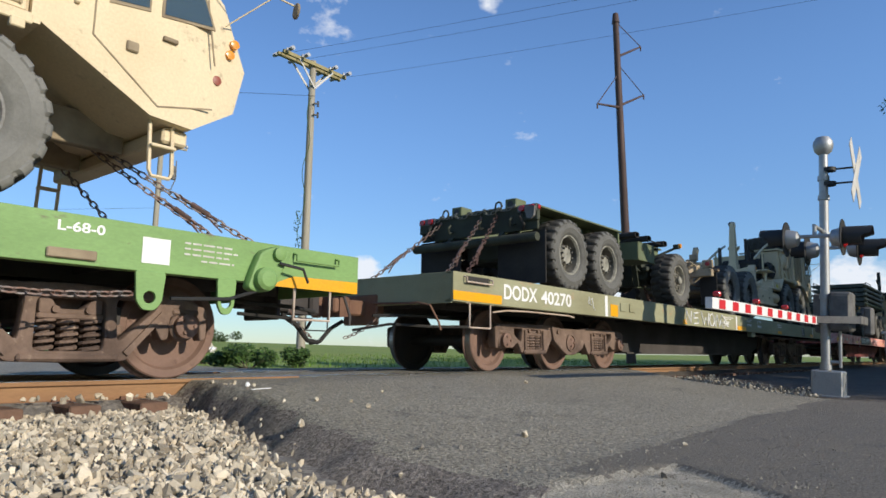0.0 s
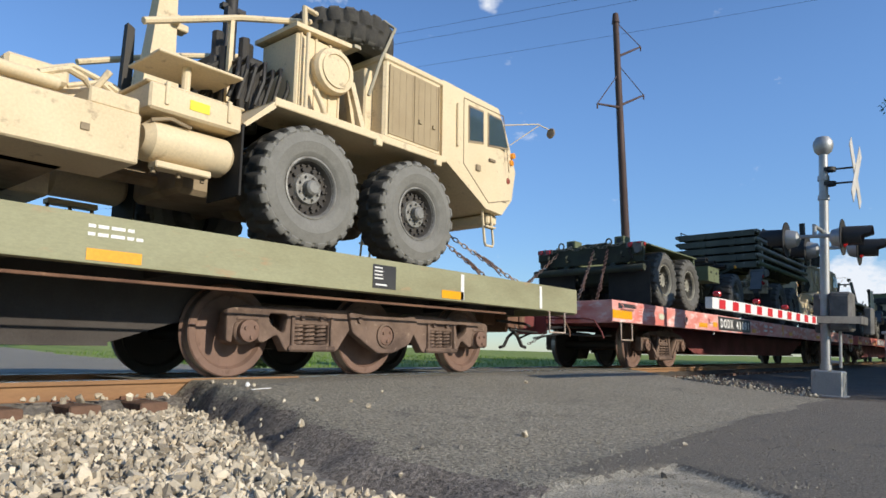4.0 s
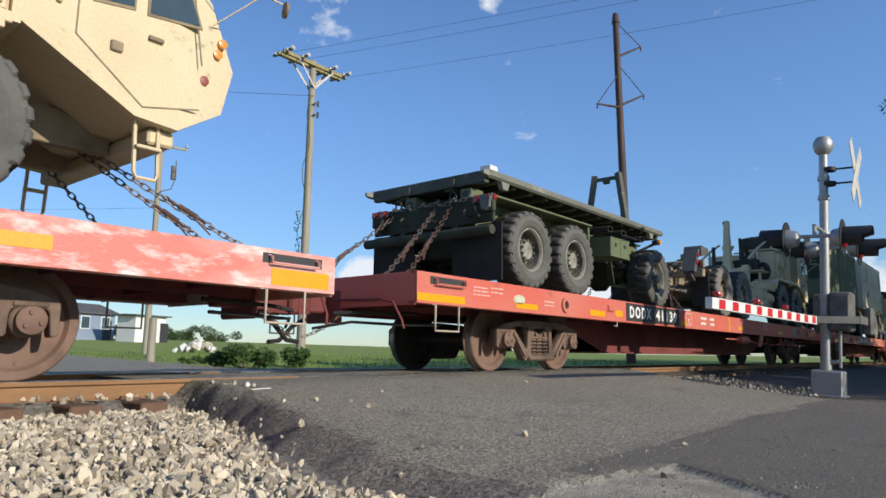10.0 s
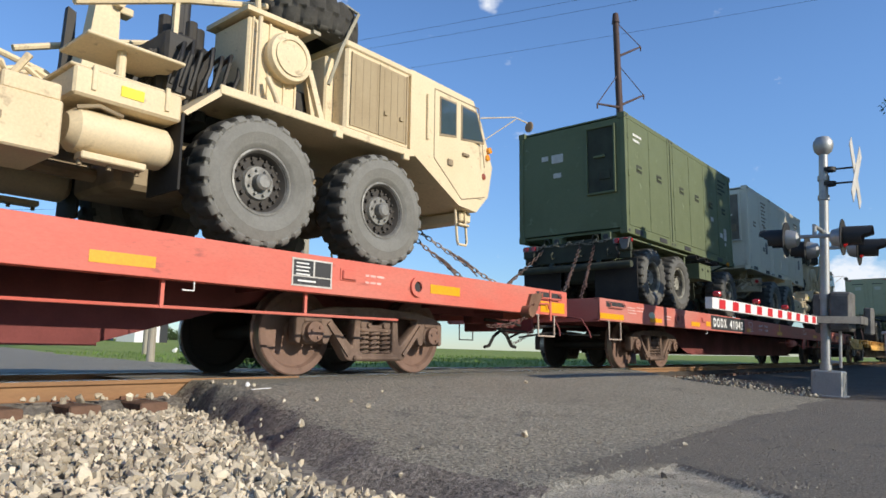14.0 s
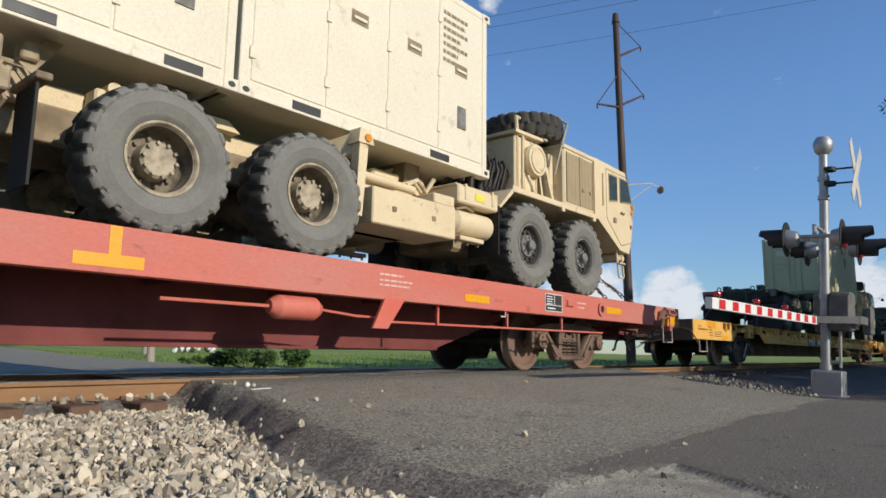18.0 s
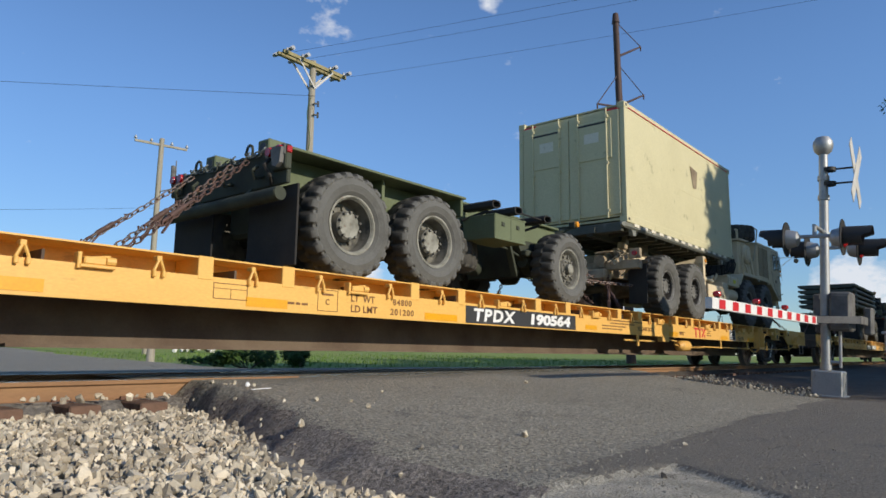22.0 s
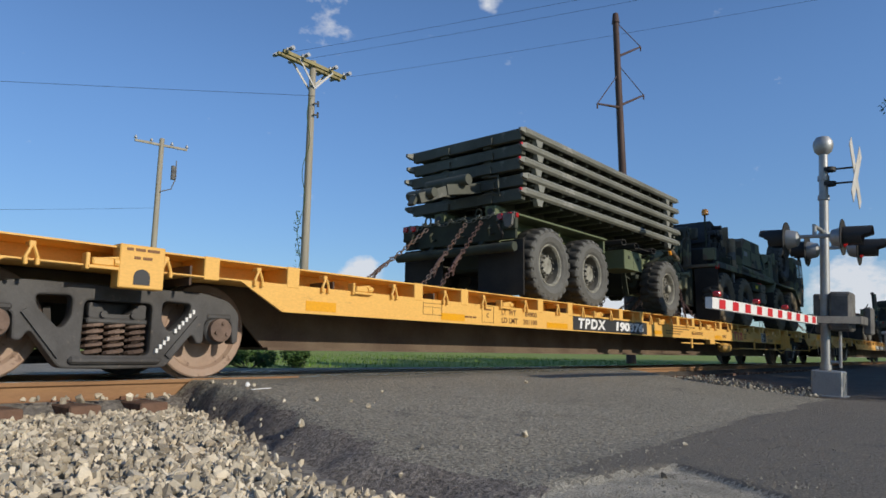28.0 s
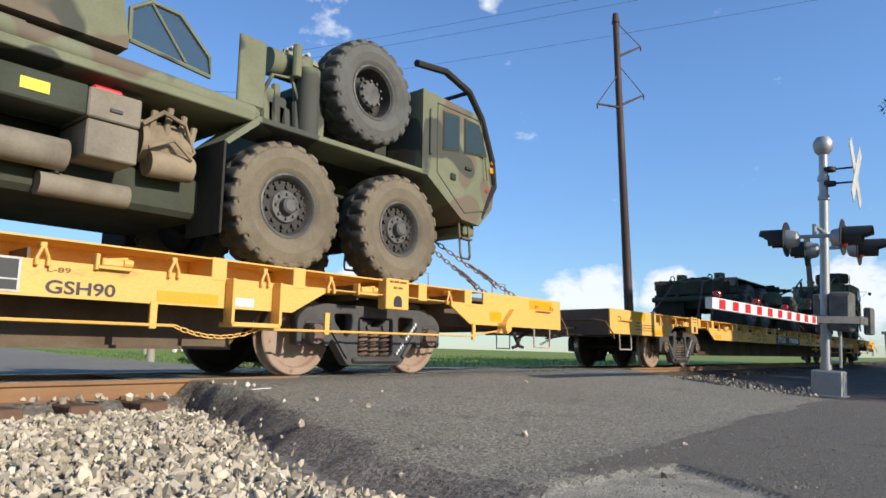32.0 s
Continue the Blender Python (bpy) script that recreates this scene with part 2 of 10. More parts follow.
OLIVE_CAR = surface("weathered_khaki_paint", (0.30, 0.295, 0.175), 0.75, second=(0.22, 0.205, 0.115), amount=0.85, scale=0.9, third=(0.36, 0.25, 0.14), third_amount=0.03, bump=0.08, stretch=(0.6, 1, 1.6))
GREEN_CAR = surface("leaf_green_paint", (0.19, 0.33, 0.10), 0.6, second=(0.16, 0.27, 0.09), amount=0.7, scale=0.9, third=(0.13, 0.10, 0.06), third_amount=0.02, bump=0.07, stretch=(0.6, 1, 1.6))
YELLOW = surface("railcar_yellow_paint", (0.77, 0.44, 0.105), 0.55, second=(0.72, 0.395, 0.09), amount=0.7, scale=0.8, third=(0.50, 0.28, 0.07), third_amount=0.025, bump=0.05, stretch=(0.6, 1, 1.6))
AMBER = surface("reflector_amber", (0.76, 0.35, 0.006), 0.45, second=(0.70, 0.32, 0.006), amount=0.6, scale=3, bump=0.02)
DECK = surface("deck_planks", (0.20, 0.17, 0.14), 0.9, second=(0.12, 0.10, 0.085), amount=0.8, scale=2, bump=0.3, stretch=(4, 0.5, 1))
SIGN_WHITE = surface("dull_sign_white", (0.60, 0.58, 0.54), 0.6, second=(0.42, 0.39, 0.34), amount=0.8, scale=4, bump=0.04)
WHITE = surface("white_paint", (0.78, 0.77, 0.74), 0.6, second=(0.66, 0.64, 0.60), amount=0.6, scale=2, bump=0.04)
INK = surface("black_paint", (0.03, 0.03, 0.032), 0.55, second=(0.05, 0.048, 0.045), amount=0.6, bump=0.03)
INK_BROWN = surface("faded_lettering", (0.20, 0.09, 0.025), 0.6, bump=0.0)
RED_SIGN = surface("sign_red", (0.62, 0.025, 0.035), 0.4, second=(0.52, 0.03, 0.04), amount=0.5, scale=3, bump=0.02)
LENS_RED = surface("red_lens", (0.45, 0.02, 0.02), 0.15, bump=0.0, spec=0.7)
LENS_DULL = surface("dull_red_reflector", (0.30, 0.07, 0.04), 0.4, bump=0.0)
LENS_AMBER = surface("amber_lens", (0.75, 0.30, 0.03), 0.2, bump=0.0, spec=0.7)
LENS_YELLOW = surface("yellow_label", (0.85, 0.75, 0.05), 0.6, bump=0.0)
BOX_WHITE = surface("cream_container_paint", (0.74, 0.68, 0.54), 0.6, second=(0.68, 0.61, 0.47), amount=0.5, scale=0.7, third=(0.55, 0.46, 0.33), third_amount=0.01, bump=0.04)
BOX_GREEN = surface("green_container_paint", (0.12, 0.145, 0.07), 0.65, second=(0.098, 0.12, 0.058), amount=0.6, scale=0.8, third=(0.20, 0.24, 0.14), third_amount=0.02, bump=0.04)
BOX_TAN = surface("khaki_container_paint", (0.60, 0.545, 0.33), 0.65, second=(0.53, 0.48, 0.285), amount=0.6, scale=0.7, third=(0.36, 0.33, 0.2), third_amount=0.015, bump=0.04)
CHAIN = surface("chain_steel", (0.17, 0.15, 0.14), 0.6, 0.5, second=(0.22, 0.11, 0.07), amount=0.9, scale=8, bump=0.1)
CHAIN_RUST = surface("chain_rust", (0.12, 0.068, 0.056), 0.75, 0.3, second=(0.085, 0.06, 0.05), amount=0.8, scale=8, bump=0.1)
BLUE_STEEL = surface("blue_hose", (0.05, 0.09, 0.16), 0.5, bump=0.0)
ASPHALT = surface("asphalt", (0.268, 0.242, 0.188), 0.93, second=(0.310, 0.282, 0.222), amount=0.8, scale=0.45, fine=42, third=(0.18, 0.168, 0.14), third_amount=0.10, bump=1.0, speck=0.95, spec=0.25)
ASPHALT_DARK = surface("asphalt_patch", (0.188, 0.168, 0.136), 0.9, second=(0.212, 0.19, 0.155), amount=0.7, scale=0.6, fine=60, third=(0.145, 0.134, 0.118), third_amount=0.08, bump=0.9, speck=0.6, spec=0.25)
# crumbled edge, coloured darker to paint the shade on its slope
CRUMBLE_SHADED = surface("crumbled_asphalt_shaded", (0.18, 0.155, 0.13), 0.95, second=(0.245, 0.215, 0.18), amount=0.8, scale=3, fine=38, bump=1.0, speck=0.95, spec=0.2)
GRIT_STONES = surface("grit_stones", (0.34, 0.31, 0.25), 0.95, second=(0.23, 0.21, 0.165), amount=0.8, scale=3, fine=40, bump=0.4, per_piece=0.45)
GRIT = surface("grit", (0.52, 0.47, 0.37), 0.95, second=(0.33, 0.30, 0.235), amount=0.9, scale=5.0, fine=90, bump=1.0, speck=0.8)
STONES = surface("crushed_limestone", (0.50, 0.435, 0.325), 0.9, second=(0.40, 0.325, 0.225), amount=0.8, scale=5, fine=60, bump=0.3, per_piece=0.52, third=(0.42, 0.30, 0.17), third_amount=0.02)
BALLAST = surface("ballast_bed", (0.24, 0.215, 0.18), 0.95, second=(0.14, 0.125, 0.105), amount=0.8, scale=8, fine=26, bump=1.0, speck=0.6)
GRASS = surface("meadow_grass", (0.22, 0.285, 0.062), 0.9, second=(0.27, 0.305, 0.085), amount=0.8, scale=0.12, fine=9, bump=0.8, speck=0.35, spec=0.2, third=(0.12, 0.175, 0.035), third_amount=0.08)
BLADES = surface("grass_blades", (0.10, 0.19, 0.03), 0.8, second=(0.14, 0.20, 0.045), amount=0.8, scale=1.0, bump=0, per_piece=0.3, spec=0.2)
LEAF = surface("leaves", (0.055, 0.105, 0.022), 0.7, second=(0.035, 0.07, 0.015), amount=0.8, scale=1.2, bump=0, per_piece=0.35, spec=0.3)
LEAF_FAR = surface("leaves_far", (0.065, 0.10, 0.035), 0.85, second=(0.04, 0.065, 0.022), amount=0.8, scale=0.25, fine=3, bump=0, per_piece=0.25, spec=0.2)
BARK = surface("bark", (0.11, 0.085, 0.06), 0.95, second=(0.06, 0.045, 0.035), amount=0.8, scale=6, bump=0.6, stretch=(1, 1, 0.2))
POLE_WOOD = surface("weathered_pole_wood", (0.36, 0.33, 0.26), 0.9, second=(0.25, 0.21, 0.15), amount=0.8, scale=2, fine=25, bump=0.3, stretch=(6, 6, 0.25))
ARM_WOOD = surface("crossarm_wood", (0.34, 0.29, 0.14), 0.9, second=(0.22, 0.18, 0.09), amount=0.8, scale=2, fine=25, bump=0.3)
POLE_DARK = surface("corten_pole", (0.085, 0.05, 0.042), 0.7, 0.2, second=(0.055, 0.035, 0.03), amount=0.7, scale=1.0, bump=0.1, stretch=(3, 3, 0.3))
TIE = surface("tie_wood", (0.17, 0.095, 0.06), 0.95, second=(0.09, 0.055, 0.038), amount=0.8, scale=3, bump=0.5, stretch=(1, 4, 1))
SHED = surface("blue_grey_siding", (0.24, 0.30, 0.40), 0.8, second=(0.2, 0.25, 0.34), amount=0.5, scale=1, bump=0.05)
SIDING = surface("white_siding", (0.78, 0.77, 0.75), 0.7, second=(0.68, 0.67, 0.65), amount=0.5, scale=0.6, bump=0.05)
ROOF = surface("shingle_roof", (0.12, 0.11, 0.11), 0.9, second=(0.08, 0.075, 0.072), amount=0.7, scale=1, fine=20, bump=0.4)
ENGINE = surface("engine_black", (0.025, 0.024, 0.023), 0.6, 0.2, second=(0.06, 0.052, 0.042), amount=0.7, scale=4, bump=0.15)
CANVAS = surface("strap_webbing", (0.42, 0.38, 0.28), 0.9, bump=0.1)

GLASS = bpy.data.materials.new("tinted_glass")
GLASS.use_nodes = True
_b = GLASS.node_tree.nodes["Principled BSDF"]
_b.inputs["Base Color"].default_value = (0.10, 0.16, 0.20, 1)
_b.inputs["Roughness"].default_value = 0.04
_b.inputs["Transmission Weight"].default_value = 0.55
_b.inputs["Specular IOR Level"].default_value = 0.8

# ---------------------------------------------------------------- shaping tools
def hull(bm, pts):
    """A convex solid round the points."""
    vs = [bm.verts.new(p) for p in pts]
    r = bmesh.ops.convex_hull(bm, input=vs)
    loose = [v for v in vs if v.is_valid and not v.link_faces]
    if loose:
        bmesh.ops.delete(bm, geom=loose, context="VERTS")


def box(bm, x0, x1, y0, y1, z0, z1, c=0.0):
    """A block, its edges cut by c."""
    x0, x1 = min(x0, x1), max(x0, x1)
    y0, y1 = min(y0, y1), max(y0, y1)
    z0, z1 = min(z0, z1), max(z0, z1)
    if c <= 0:
        v = [bm.verts.new((x, y, z)) for x in (x0, x1) for y in (y0, y1) for z in (z0, z1)]
        for f in ((0, 1, 3, 2), (4, 6, 7, 5), (0, 4, 5, 1), (2, 3, 7, 6), (0, 2, 6, 4), (1, 5, 7, 3)):
            bm.faces.new([v[i] for i in f])
        return
    c = min(c, (x1 - x0) * 0.45, (y1 - y0) * 0.45, (z1 - z0) * 0.45)
    pts = []
    for x, sx in ((x0, 1), (x1, -1)):
        for y, sy in ((y0, 1), (y1, -1)):
            for z, sz in ((z0, 1), (z1, -1)):
                pts += [(x, y + sy * c, z + sz * c), (x + sx * c, y, z + sz * c), (x + sx * c, y + sy * c, z)]
    hull(bm, pts)


def beam(bm, p, q, w, h=None, up=(0, 0, 1)):
    """A square bar from p to q."""
    h = h or w
    p, q = Vector(p), Vector(q)
    d = (q - p).normalized()
    s = d.cross(Vector(up))
    s = s.normalized() if s.length > 1e-5 else Vector((0, 1, 0))
    u = s.cross(d)
    v = [bm.verts.new(e + s * (a * w / 2) + u * (b * h / 2)) for e in (p, q) for a, b in ((-1, -1), (1, -1), (1, 1), (-1, 1))]
    for f in ((3, 2, 1, 0), (4, 5, 6, 7), (0, 1, 5, 4), (1, 2, 6, 5), (2, 3, 7, 6), (3, 0, 4, 7)):
        bm.faces.new([v[i] for i in f])


def rod(bm, p, q, r, r2=None, seg=10):
    """A round bar from p to q, closed at both ends."""
    r2 = r if r2 is None else r2
    p, q = Vector(p), Vector(q)
    d = (q - p).normalized()
    s = d.orthogonal().normalized()
    u = d.cross(s)
    rings = []
    for e, k in ((p, r), (q, r2)):
        rings.append([bm.verts.new(e + (s * math.cos(a) + u * math.sin(a)) * k) for a in [2 * math.pi * i / seg for i in range(seg)]])
    for i in range(seg):
        j = (i + 1) % seg
        bm.faces.new((rings[0][i], rings[0][j], rings[1][j], rings[1][i]))
    bm.faces.new(rings[0][::-1])
    bm.faces.new(rings[1])


def pipe(bm, pts, r, seg=8):
    """A bent round bar through the points."""
    pts = [Vector(p) for p in pts]
    last, side = None, None
    for i, p in enumerate(pts):
        d = (pts[min(i + 1, len(pts) - 1)] - pts[max(i - 1, 0)]).normalized()
        side = d.orthogonal().normalized() if side is None else (side - d * side.dot(d)).normalized()
        u = d.cross(side)
        ring = [bm.verts.new(p + (side * math.cos(a) + u * math.sin(a)) * r) for a in [2 * math.pi * k / seg for k in range(seg)]]
        if last:
            for k in range(seg):
                j = (k + 1) % seg
                bm.faces.new((last[k], last[j], ring[j], ring[k]))
        else:
            bm.faces.new(ring[::-1])
        last = ring
    bm.faces.new(last)


def plate(bm, outline, y0, y1):
    """An outline of (x, z) points given thickness along y."""
    a = [bm.verts.new((x, y0, z)) for x, z in outline]
    b = [bm.verts.new((x, y1, z)) for x, z in outline]
    n = len(outline)
    bm.faces.new(a)
    bm.faces.new(b[::-1])
    for i in range(n):
        j = (i + 1) % n
        bm.faces.new((a[j], a[i], b[i], b[j]))


def soft(outline, r, n=4):
    """Rounds the corners of an outline of (x, z) points."""
    out = []
    m = len(outline)
    for i in range(m):
        p, a, b = Vector(outline[i]), Vector(outline[i - 1]), Vector(outline[(i + 1) % m])
        k = min(r, (a - p).length * 0.45, (b - p).length * 0.45)
        u, v = p + (a - p).normalized() * k, p + (b - p).normalized() * k
        for j in range(n + 1):
            f = j / n
            out.append(u * (1 - f) ** 2 + p * 2 * f * (1 - f) + v * f * f)
    return out


def casting(bm, outlines, y0, y1, edge=0.016, r=0.05):
    """A cast plate in the x-z plane between y0 and y1 with rounded edges; the outlines past the first are holes."""
    cu = bpy.data.curves.new("casting", "CURVE")
    cu.dimensions, cu.fill_mode = "2D", "BOTH"
    cu.extrude, cu.bevel_depth, cu.bevel_resolution, cu.offset = abs(y1 - y0) / 2 - edge, edge, 1, -edge
    for o in outlines:
        pts = soft(o, r)
        sp = cu.splines.new("POLY")
        sp.points.add(len(pts) - 1)
        for q, p in zip(sp.points, pts):
            q.co = (p.x, p.y, 0, 1)
        sp.use_cyclic_u = True
    ob = bpy.data.objects.new("casting", cu)
    me = bpy.data.meshes.new_from_object(ob)
    bpy.data.objects.remove(ob)
    bpy.data.curves.remove(cu)
    for v in me.vertices:
        v.co = (v.co.x, (y0 + y1) / 2 + v.co.z, v.co.y)
    bm.from_mesh(me)
    bpy.data.meshes.remove(me)


def turned(bm, profile, seg=32, at=(0, 0, 0), closed=False, caps=True):
    """A body of revolution round the y axis through at; the profile is (radius, y)."""
    ax, ay, az = at
    rings = []
    for r, y in profile:
        rings.append([bm.verts.new((ax + r * math.cos(2 * math.pi * k / seg), ay + y, az + r * math.sin(2 * math.pi * k / seg))) for k in range(seg)])
    m = len(rings)
    for i in range(m if closed else m - 1):
        a, b = rings[i], rings[(i + 1) % m]
        for k in range(seg):
            j = (k + 1) % seg
            bm.faces.new((a[k], a[j], b[j], b[k]))
    if not closed and caps:
        for ring in (rings[0], rings[-1]):
            bm.faces.new(ring)


def coil(bm, x, y, z0, z1, r, wire, turns, per=8):
    n = int(turns * per)
    pipe(bm, [(x + r * math.cos(2 * math.pi * i / per), y + r * math.sin(2 * math.pi * i / per), z0 + (z1 - z0) * i / n) for i in range(n + 1)], wire, 5)


def finish(name, bm, *mats, smooth=32):
    bmesh.ops.recalc_face_normals(bm, faces=bm.faces)
    me = bpy.data.meshes.new(name)
    bm.to_mesh(me)
    bm.free()
    for m in mats:
        me.materials.append(m)
    me.shade_smooth()
    me.set_sharp_from_angle(angle=radians(smooth))
    return me


def part(name, bm, material, parent, label=""):
    """Links a bmesh (or a mesh that is shared) as one mesh object under a thing or a part."""
    me = bm if isinstance(bm, bpy.types.Mesh) else finish(name, bm, material)
    ob = new(name, me)
    ob.parent = parent
    return tagged(ob, label) if label else ob


def pieces(name, bm, material, parent, label=""):
    """Links every separate piece of a bmesh as a mesh object of its own."""
    bm.verts.ensure_lookup_table()
    seen = set()
    for v0 in list(bm.verts):
        if v0 in seen:
            continue
        stack, own = [v0], []
        seen.add(v0)
        while stack:
            v = stack.pop()
            own.append(v)
            for e in v.link_edges:
                w = e.other_vert(v)
                if w not in seen:
                    seen.add(w)
                    stack.append(w)
        one = bmesh.new()
        twin = {v: one.verts.new(v.co) for v in own}
        for f in {f for v in own for f in v.link_faces}:
            one.faces.new([twin[v] for v in f.verts])
        part(name, one, material, parent, label)
    bm.free()


def thing(name, label, category, group="", at=None):
    ob = tagged(new(name), label, category, group)
    ob.empty_display_size = 0.2
    if at is not None:
        ob.matrix_basis = at
    return ob


def single(name, bm, material, label, category, group="", kind="", at=None, smooth=32):
    ob = tagged(new(name, finish(name, bm, material, smooth=smooth)), label, category, group, kind)
    if at is not None:
        ob.matrix_basis = at
    return ob


def blocks(*dims, c=0.0):
    bm = bmesh.new()
    for d in dims:
        box(bm, *d, c=c)
    return bm


_letters = {}


def lettering(text, size, width=None, wide=1.0, bold=0.022, space=1.0):
    """A flat mesh of the text in the built-in font, in the x-z plane, facing -y, its foot at z = 0."""
    key = (text, size, width, wide, bold, space)
    if key not in _letters:
        cu = bpy.data.curves.new("lettering", "FONT")
        cu.body, cu.size, cu.extrude, cu.resolution_u, cu.offset = text, 1.0, 0.0, 4, bold
        cu.space_character = space
        ob = bpy.data.objects.new("lettering", cu)
        me = bpy.data.meshes.new_from_object(ob)
        bpy.data.objects.remove(ob)
        bpy.data.curves.remove(cu)
        xs = [v.co.x for v in me.vertices]
        zs = [v.co.y for v in me.vertices]
        k = size / (max(zs) - min(zs))
        kx = (width / (max(xs) - min(xs))) if width else k * wide
        x0, z0 = min(xs), min(zs)
        for v in me.vertices:
            v.co = ((v.co.x - x0) * kx, 0.0, (v.co.y - z0) * k)
        _letters[key] = me
    return _letters[key]


def write(name, text, size, material, parent, x, y, z, width=None, wide=1.0, label="", slant=0.0, space=1.0, bold=None):
    me = lettering(text, size, width, wide, bold or (0.04 if slant else 0.022), space).copy()
    for v in me.vertices:
        v.co.x += slant * v.co.z
    me.materials.clear()
    me.materials.append(material)
    ob = part(name, me, material, parent, label)
    ob.location = (x, y, z)
    return ob


def spiral(bm, p, q, r, turns, wire=0.008):
    """A coiled hose stretched from p to q, sagging a little."""
    p, q = Vector(p), Vector(q)
    d = (q - p).normalized()
    s = d.orthogonal().normalized()
    u = d.cross(s)
    n = int(turns * 8)
    pts = []
    for i in range(n + 1):
        k = i / n
        a = 2 * math.pi * turns * k
        pts.append(p.lerp(q, k) - Vector((0, 0, 0.6 * k * (1 - k))) + (s * math.cos(a) + u * math.sin(a)) * r)
    pipe(bm, pts, wire, 4)


RIDERS = []          # all that rolls with the train: (object, pose at the start)
TURNERS = []         # wheelsets: (object, x, z, radius)


def ride(ob, s, z=0.0, y=TRACK_Y, size=(1.0, 1.0, 1.0)):
    m = pose(5.0 + (s - 5.0) * STRETCH, y, z)
    ob.matrix_basis = m
    ob.scale = (size[0] * STRETCH, size[1], size[2])
    RIDERS.append((ob, m))
    return ob

# ---------------------------------------------------------------- ground, track and road
def ground_z(x, y):
    """Height of the meadow: level near the track, rising slowly to the left beyond it."""
    if y < 10:
        return -0.46
    k = max(0.0, min(1.0 - max(x, 0.0) / 260.0, 1.0))
    return -0.44 + ((min(y, 30.0) - 10) * 0.019 + max(0.0, min(y - 30.0, 62.0)) * 0.034) * k + 0.05 * noise.noise((x * 0.05, y * 0.05, 0.0))


def road_z(y):
    """Height of the road: level over the track, falling away on both sides."""
    if y > 8.4:
        return max(-0.02 - (y - 8.4) * 0.03, ground_z(6.5, y) + 0.06)
    if y > 5.0:
        return -0.02
    return -0.02 - 0.28 * min((5.0 - y) / 3.0, 1.0)


def bed_z(y):
    """Height of the stone bed beside and under the track."""
    if y < 5.6:
        return -0.38 + 0.09 * max(0.0, min((y - 2.2) / 2.6, 1.0))
    if y < 7.7:
        return -0.16
    return -0.16 - 0.24 * min((y - 7.7) / 2.5, 1.0)


def grid(xs, ys, height, keep=None, pick=None):
    bm = bmesh.new()
    vs = [[bm.verts.new((x, y, height(x, y))) for y in ys] for x in xs]
    for i in range(len(xs) - 1):
        for j in range(len(ys) - 1):
            cx, cy = (xs[i] + xs[i + 1]) / 2, (ys[j] + ys[j + 1]) / 2
            if keep and not keep(cx, cy):
                continue
            f = bm.faces.new((vs[i][j], vs[i + 1][j], vs[i + 1][j + 1], vs[i][j + 1]))
            if pick:
                f.material_index = pick(cx, cy)
    loose = [v for v in bm.verts if not v.link_faces]
    bmesh.ops.delete(bm, geom=loose, context="VERTS")
    return bm


def steps(a, b, d):
    n = max(1, round((b - a) / d))
    return [a + (b - a) * i / n for i in range(n + 1)]


far = [-2500, -1200, -500, -200, -90, -40]
xs = far + steps(-20, 60, 4) + [80, 120, 180, 260, 420, 700, 1200, 2500]
ys = far + steps(-20, 60, 4) + [80, 110, 160, 240, 400, 700, 1200, 2500]


ob = new("ground", finish("ground", grid(xs, ys, ground_z), GRASS, smooth=80))
tagged(ob, "green mown grass field reaching the horizon", "ground", kind="structure")

RIGHT_EDGE = 10.55


def foot_at(y):
    """Foot of the road's crumbling left shoulder."""
    pts = ((1.6, 2.12), (2.2, 2.14), (2.7, 2.18), (3.3, 2.38), (4.3, 2.80), (5.7, 3.16), (8.0, 3.3), (9.0, 3.45))
    if y <= pts[0][0]:
        x = pts[0][1]
    elif y >= pts[-1][0]:
        x = pts[-1][1] + 0.03 * (y - 9.0)
    else:
        k = next(i for i in range(len(pts) - 1) if y < pts[i + 1][0])
        (a, b), (c, d) = pts[k], pts[k + 1]
        x = b + (d - b) * (y - a) / (c - a)
    return x + 0.08 * noise.noise((0.0, y * 1.4, 3.0)) + 0.02 * noise.noise((0.0, y * 5.0, 9.0))


def shoulder_at(y):
    """Width of the shoulder's slope."""
    return 0.60 - 0.40 * max(0.0, min((y - 2.5) / 3.0, 1.0))


def edge_at(y):
    return foot_at(y) + shoulder_at(y)


def right_at(y):
    return RIGHT_EDGE + 0.10 * noise.noise((5.0, y * 0.9, 1.0)) + (1.6 * max(0.0, min((y - 3.9) / 1.7, 1.0)) if y < 8.3 else 0.3)


def worn_at(x, y):
    """How far inside the worn, gritty part of the paving a place lies, in metres."""
    lim = 3.87 - 0.80 * max(0.0, min(1.715 - y, 1.3)) + 0.05 * noise.noise((1.0, y * 2.2, 4.0))
    top = 1.64 - 0.18 * max(0.0, x - 2.5) + 0.10 * noise.noise((x * 2.6, 1.0, 8.0)) + 0.04 * noise.noise((x * 9, y * 9, 2.0))
    return min(lim - x, top - y)


def grit_at(x, y):
    return worn_at(x, y) > 0


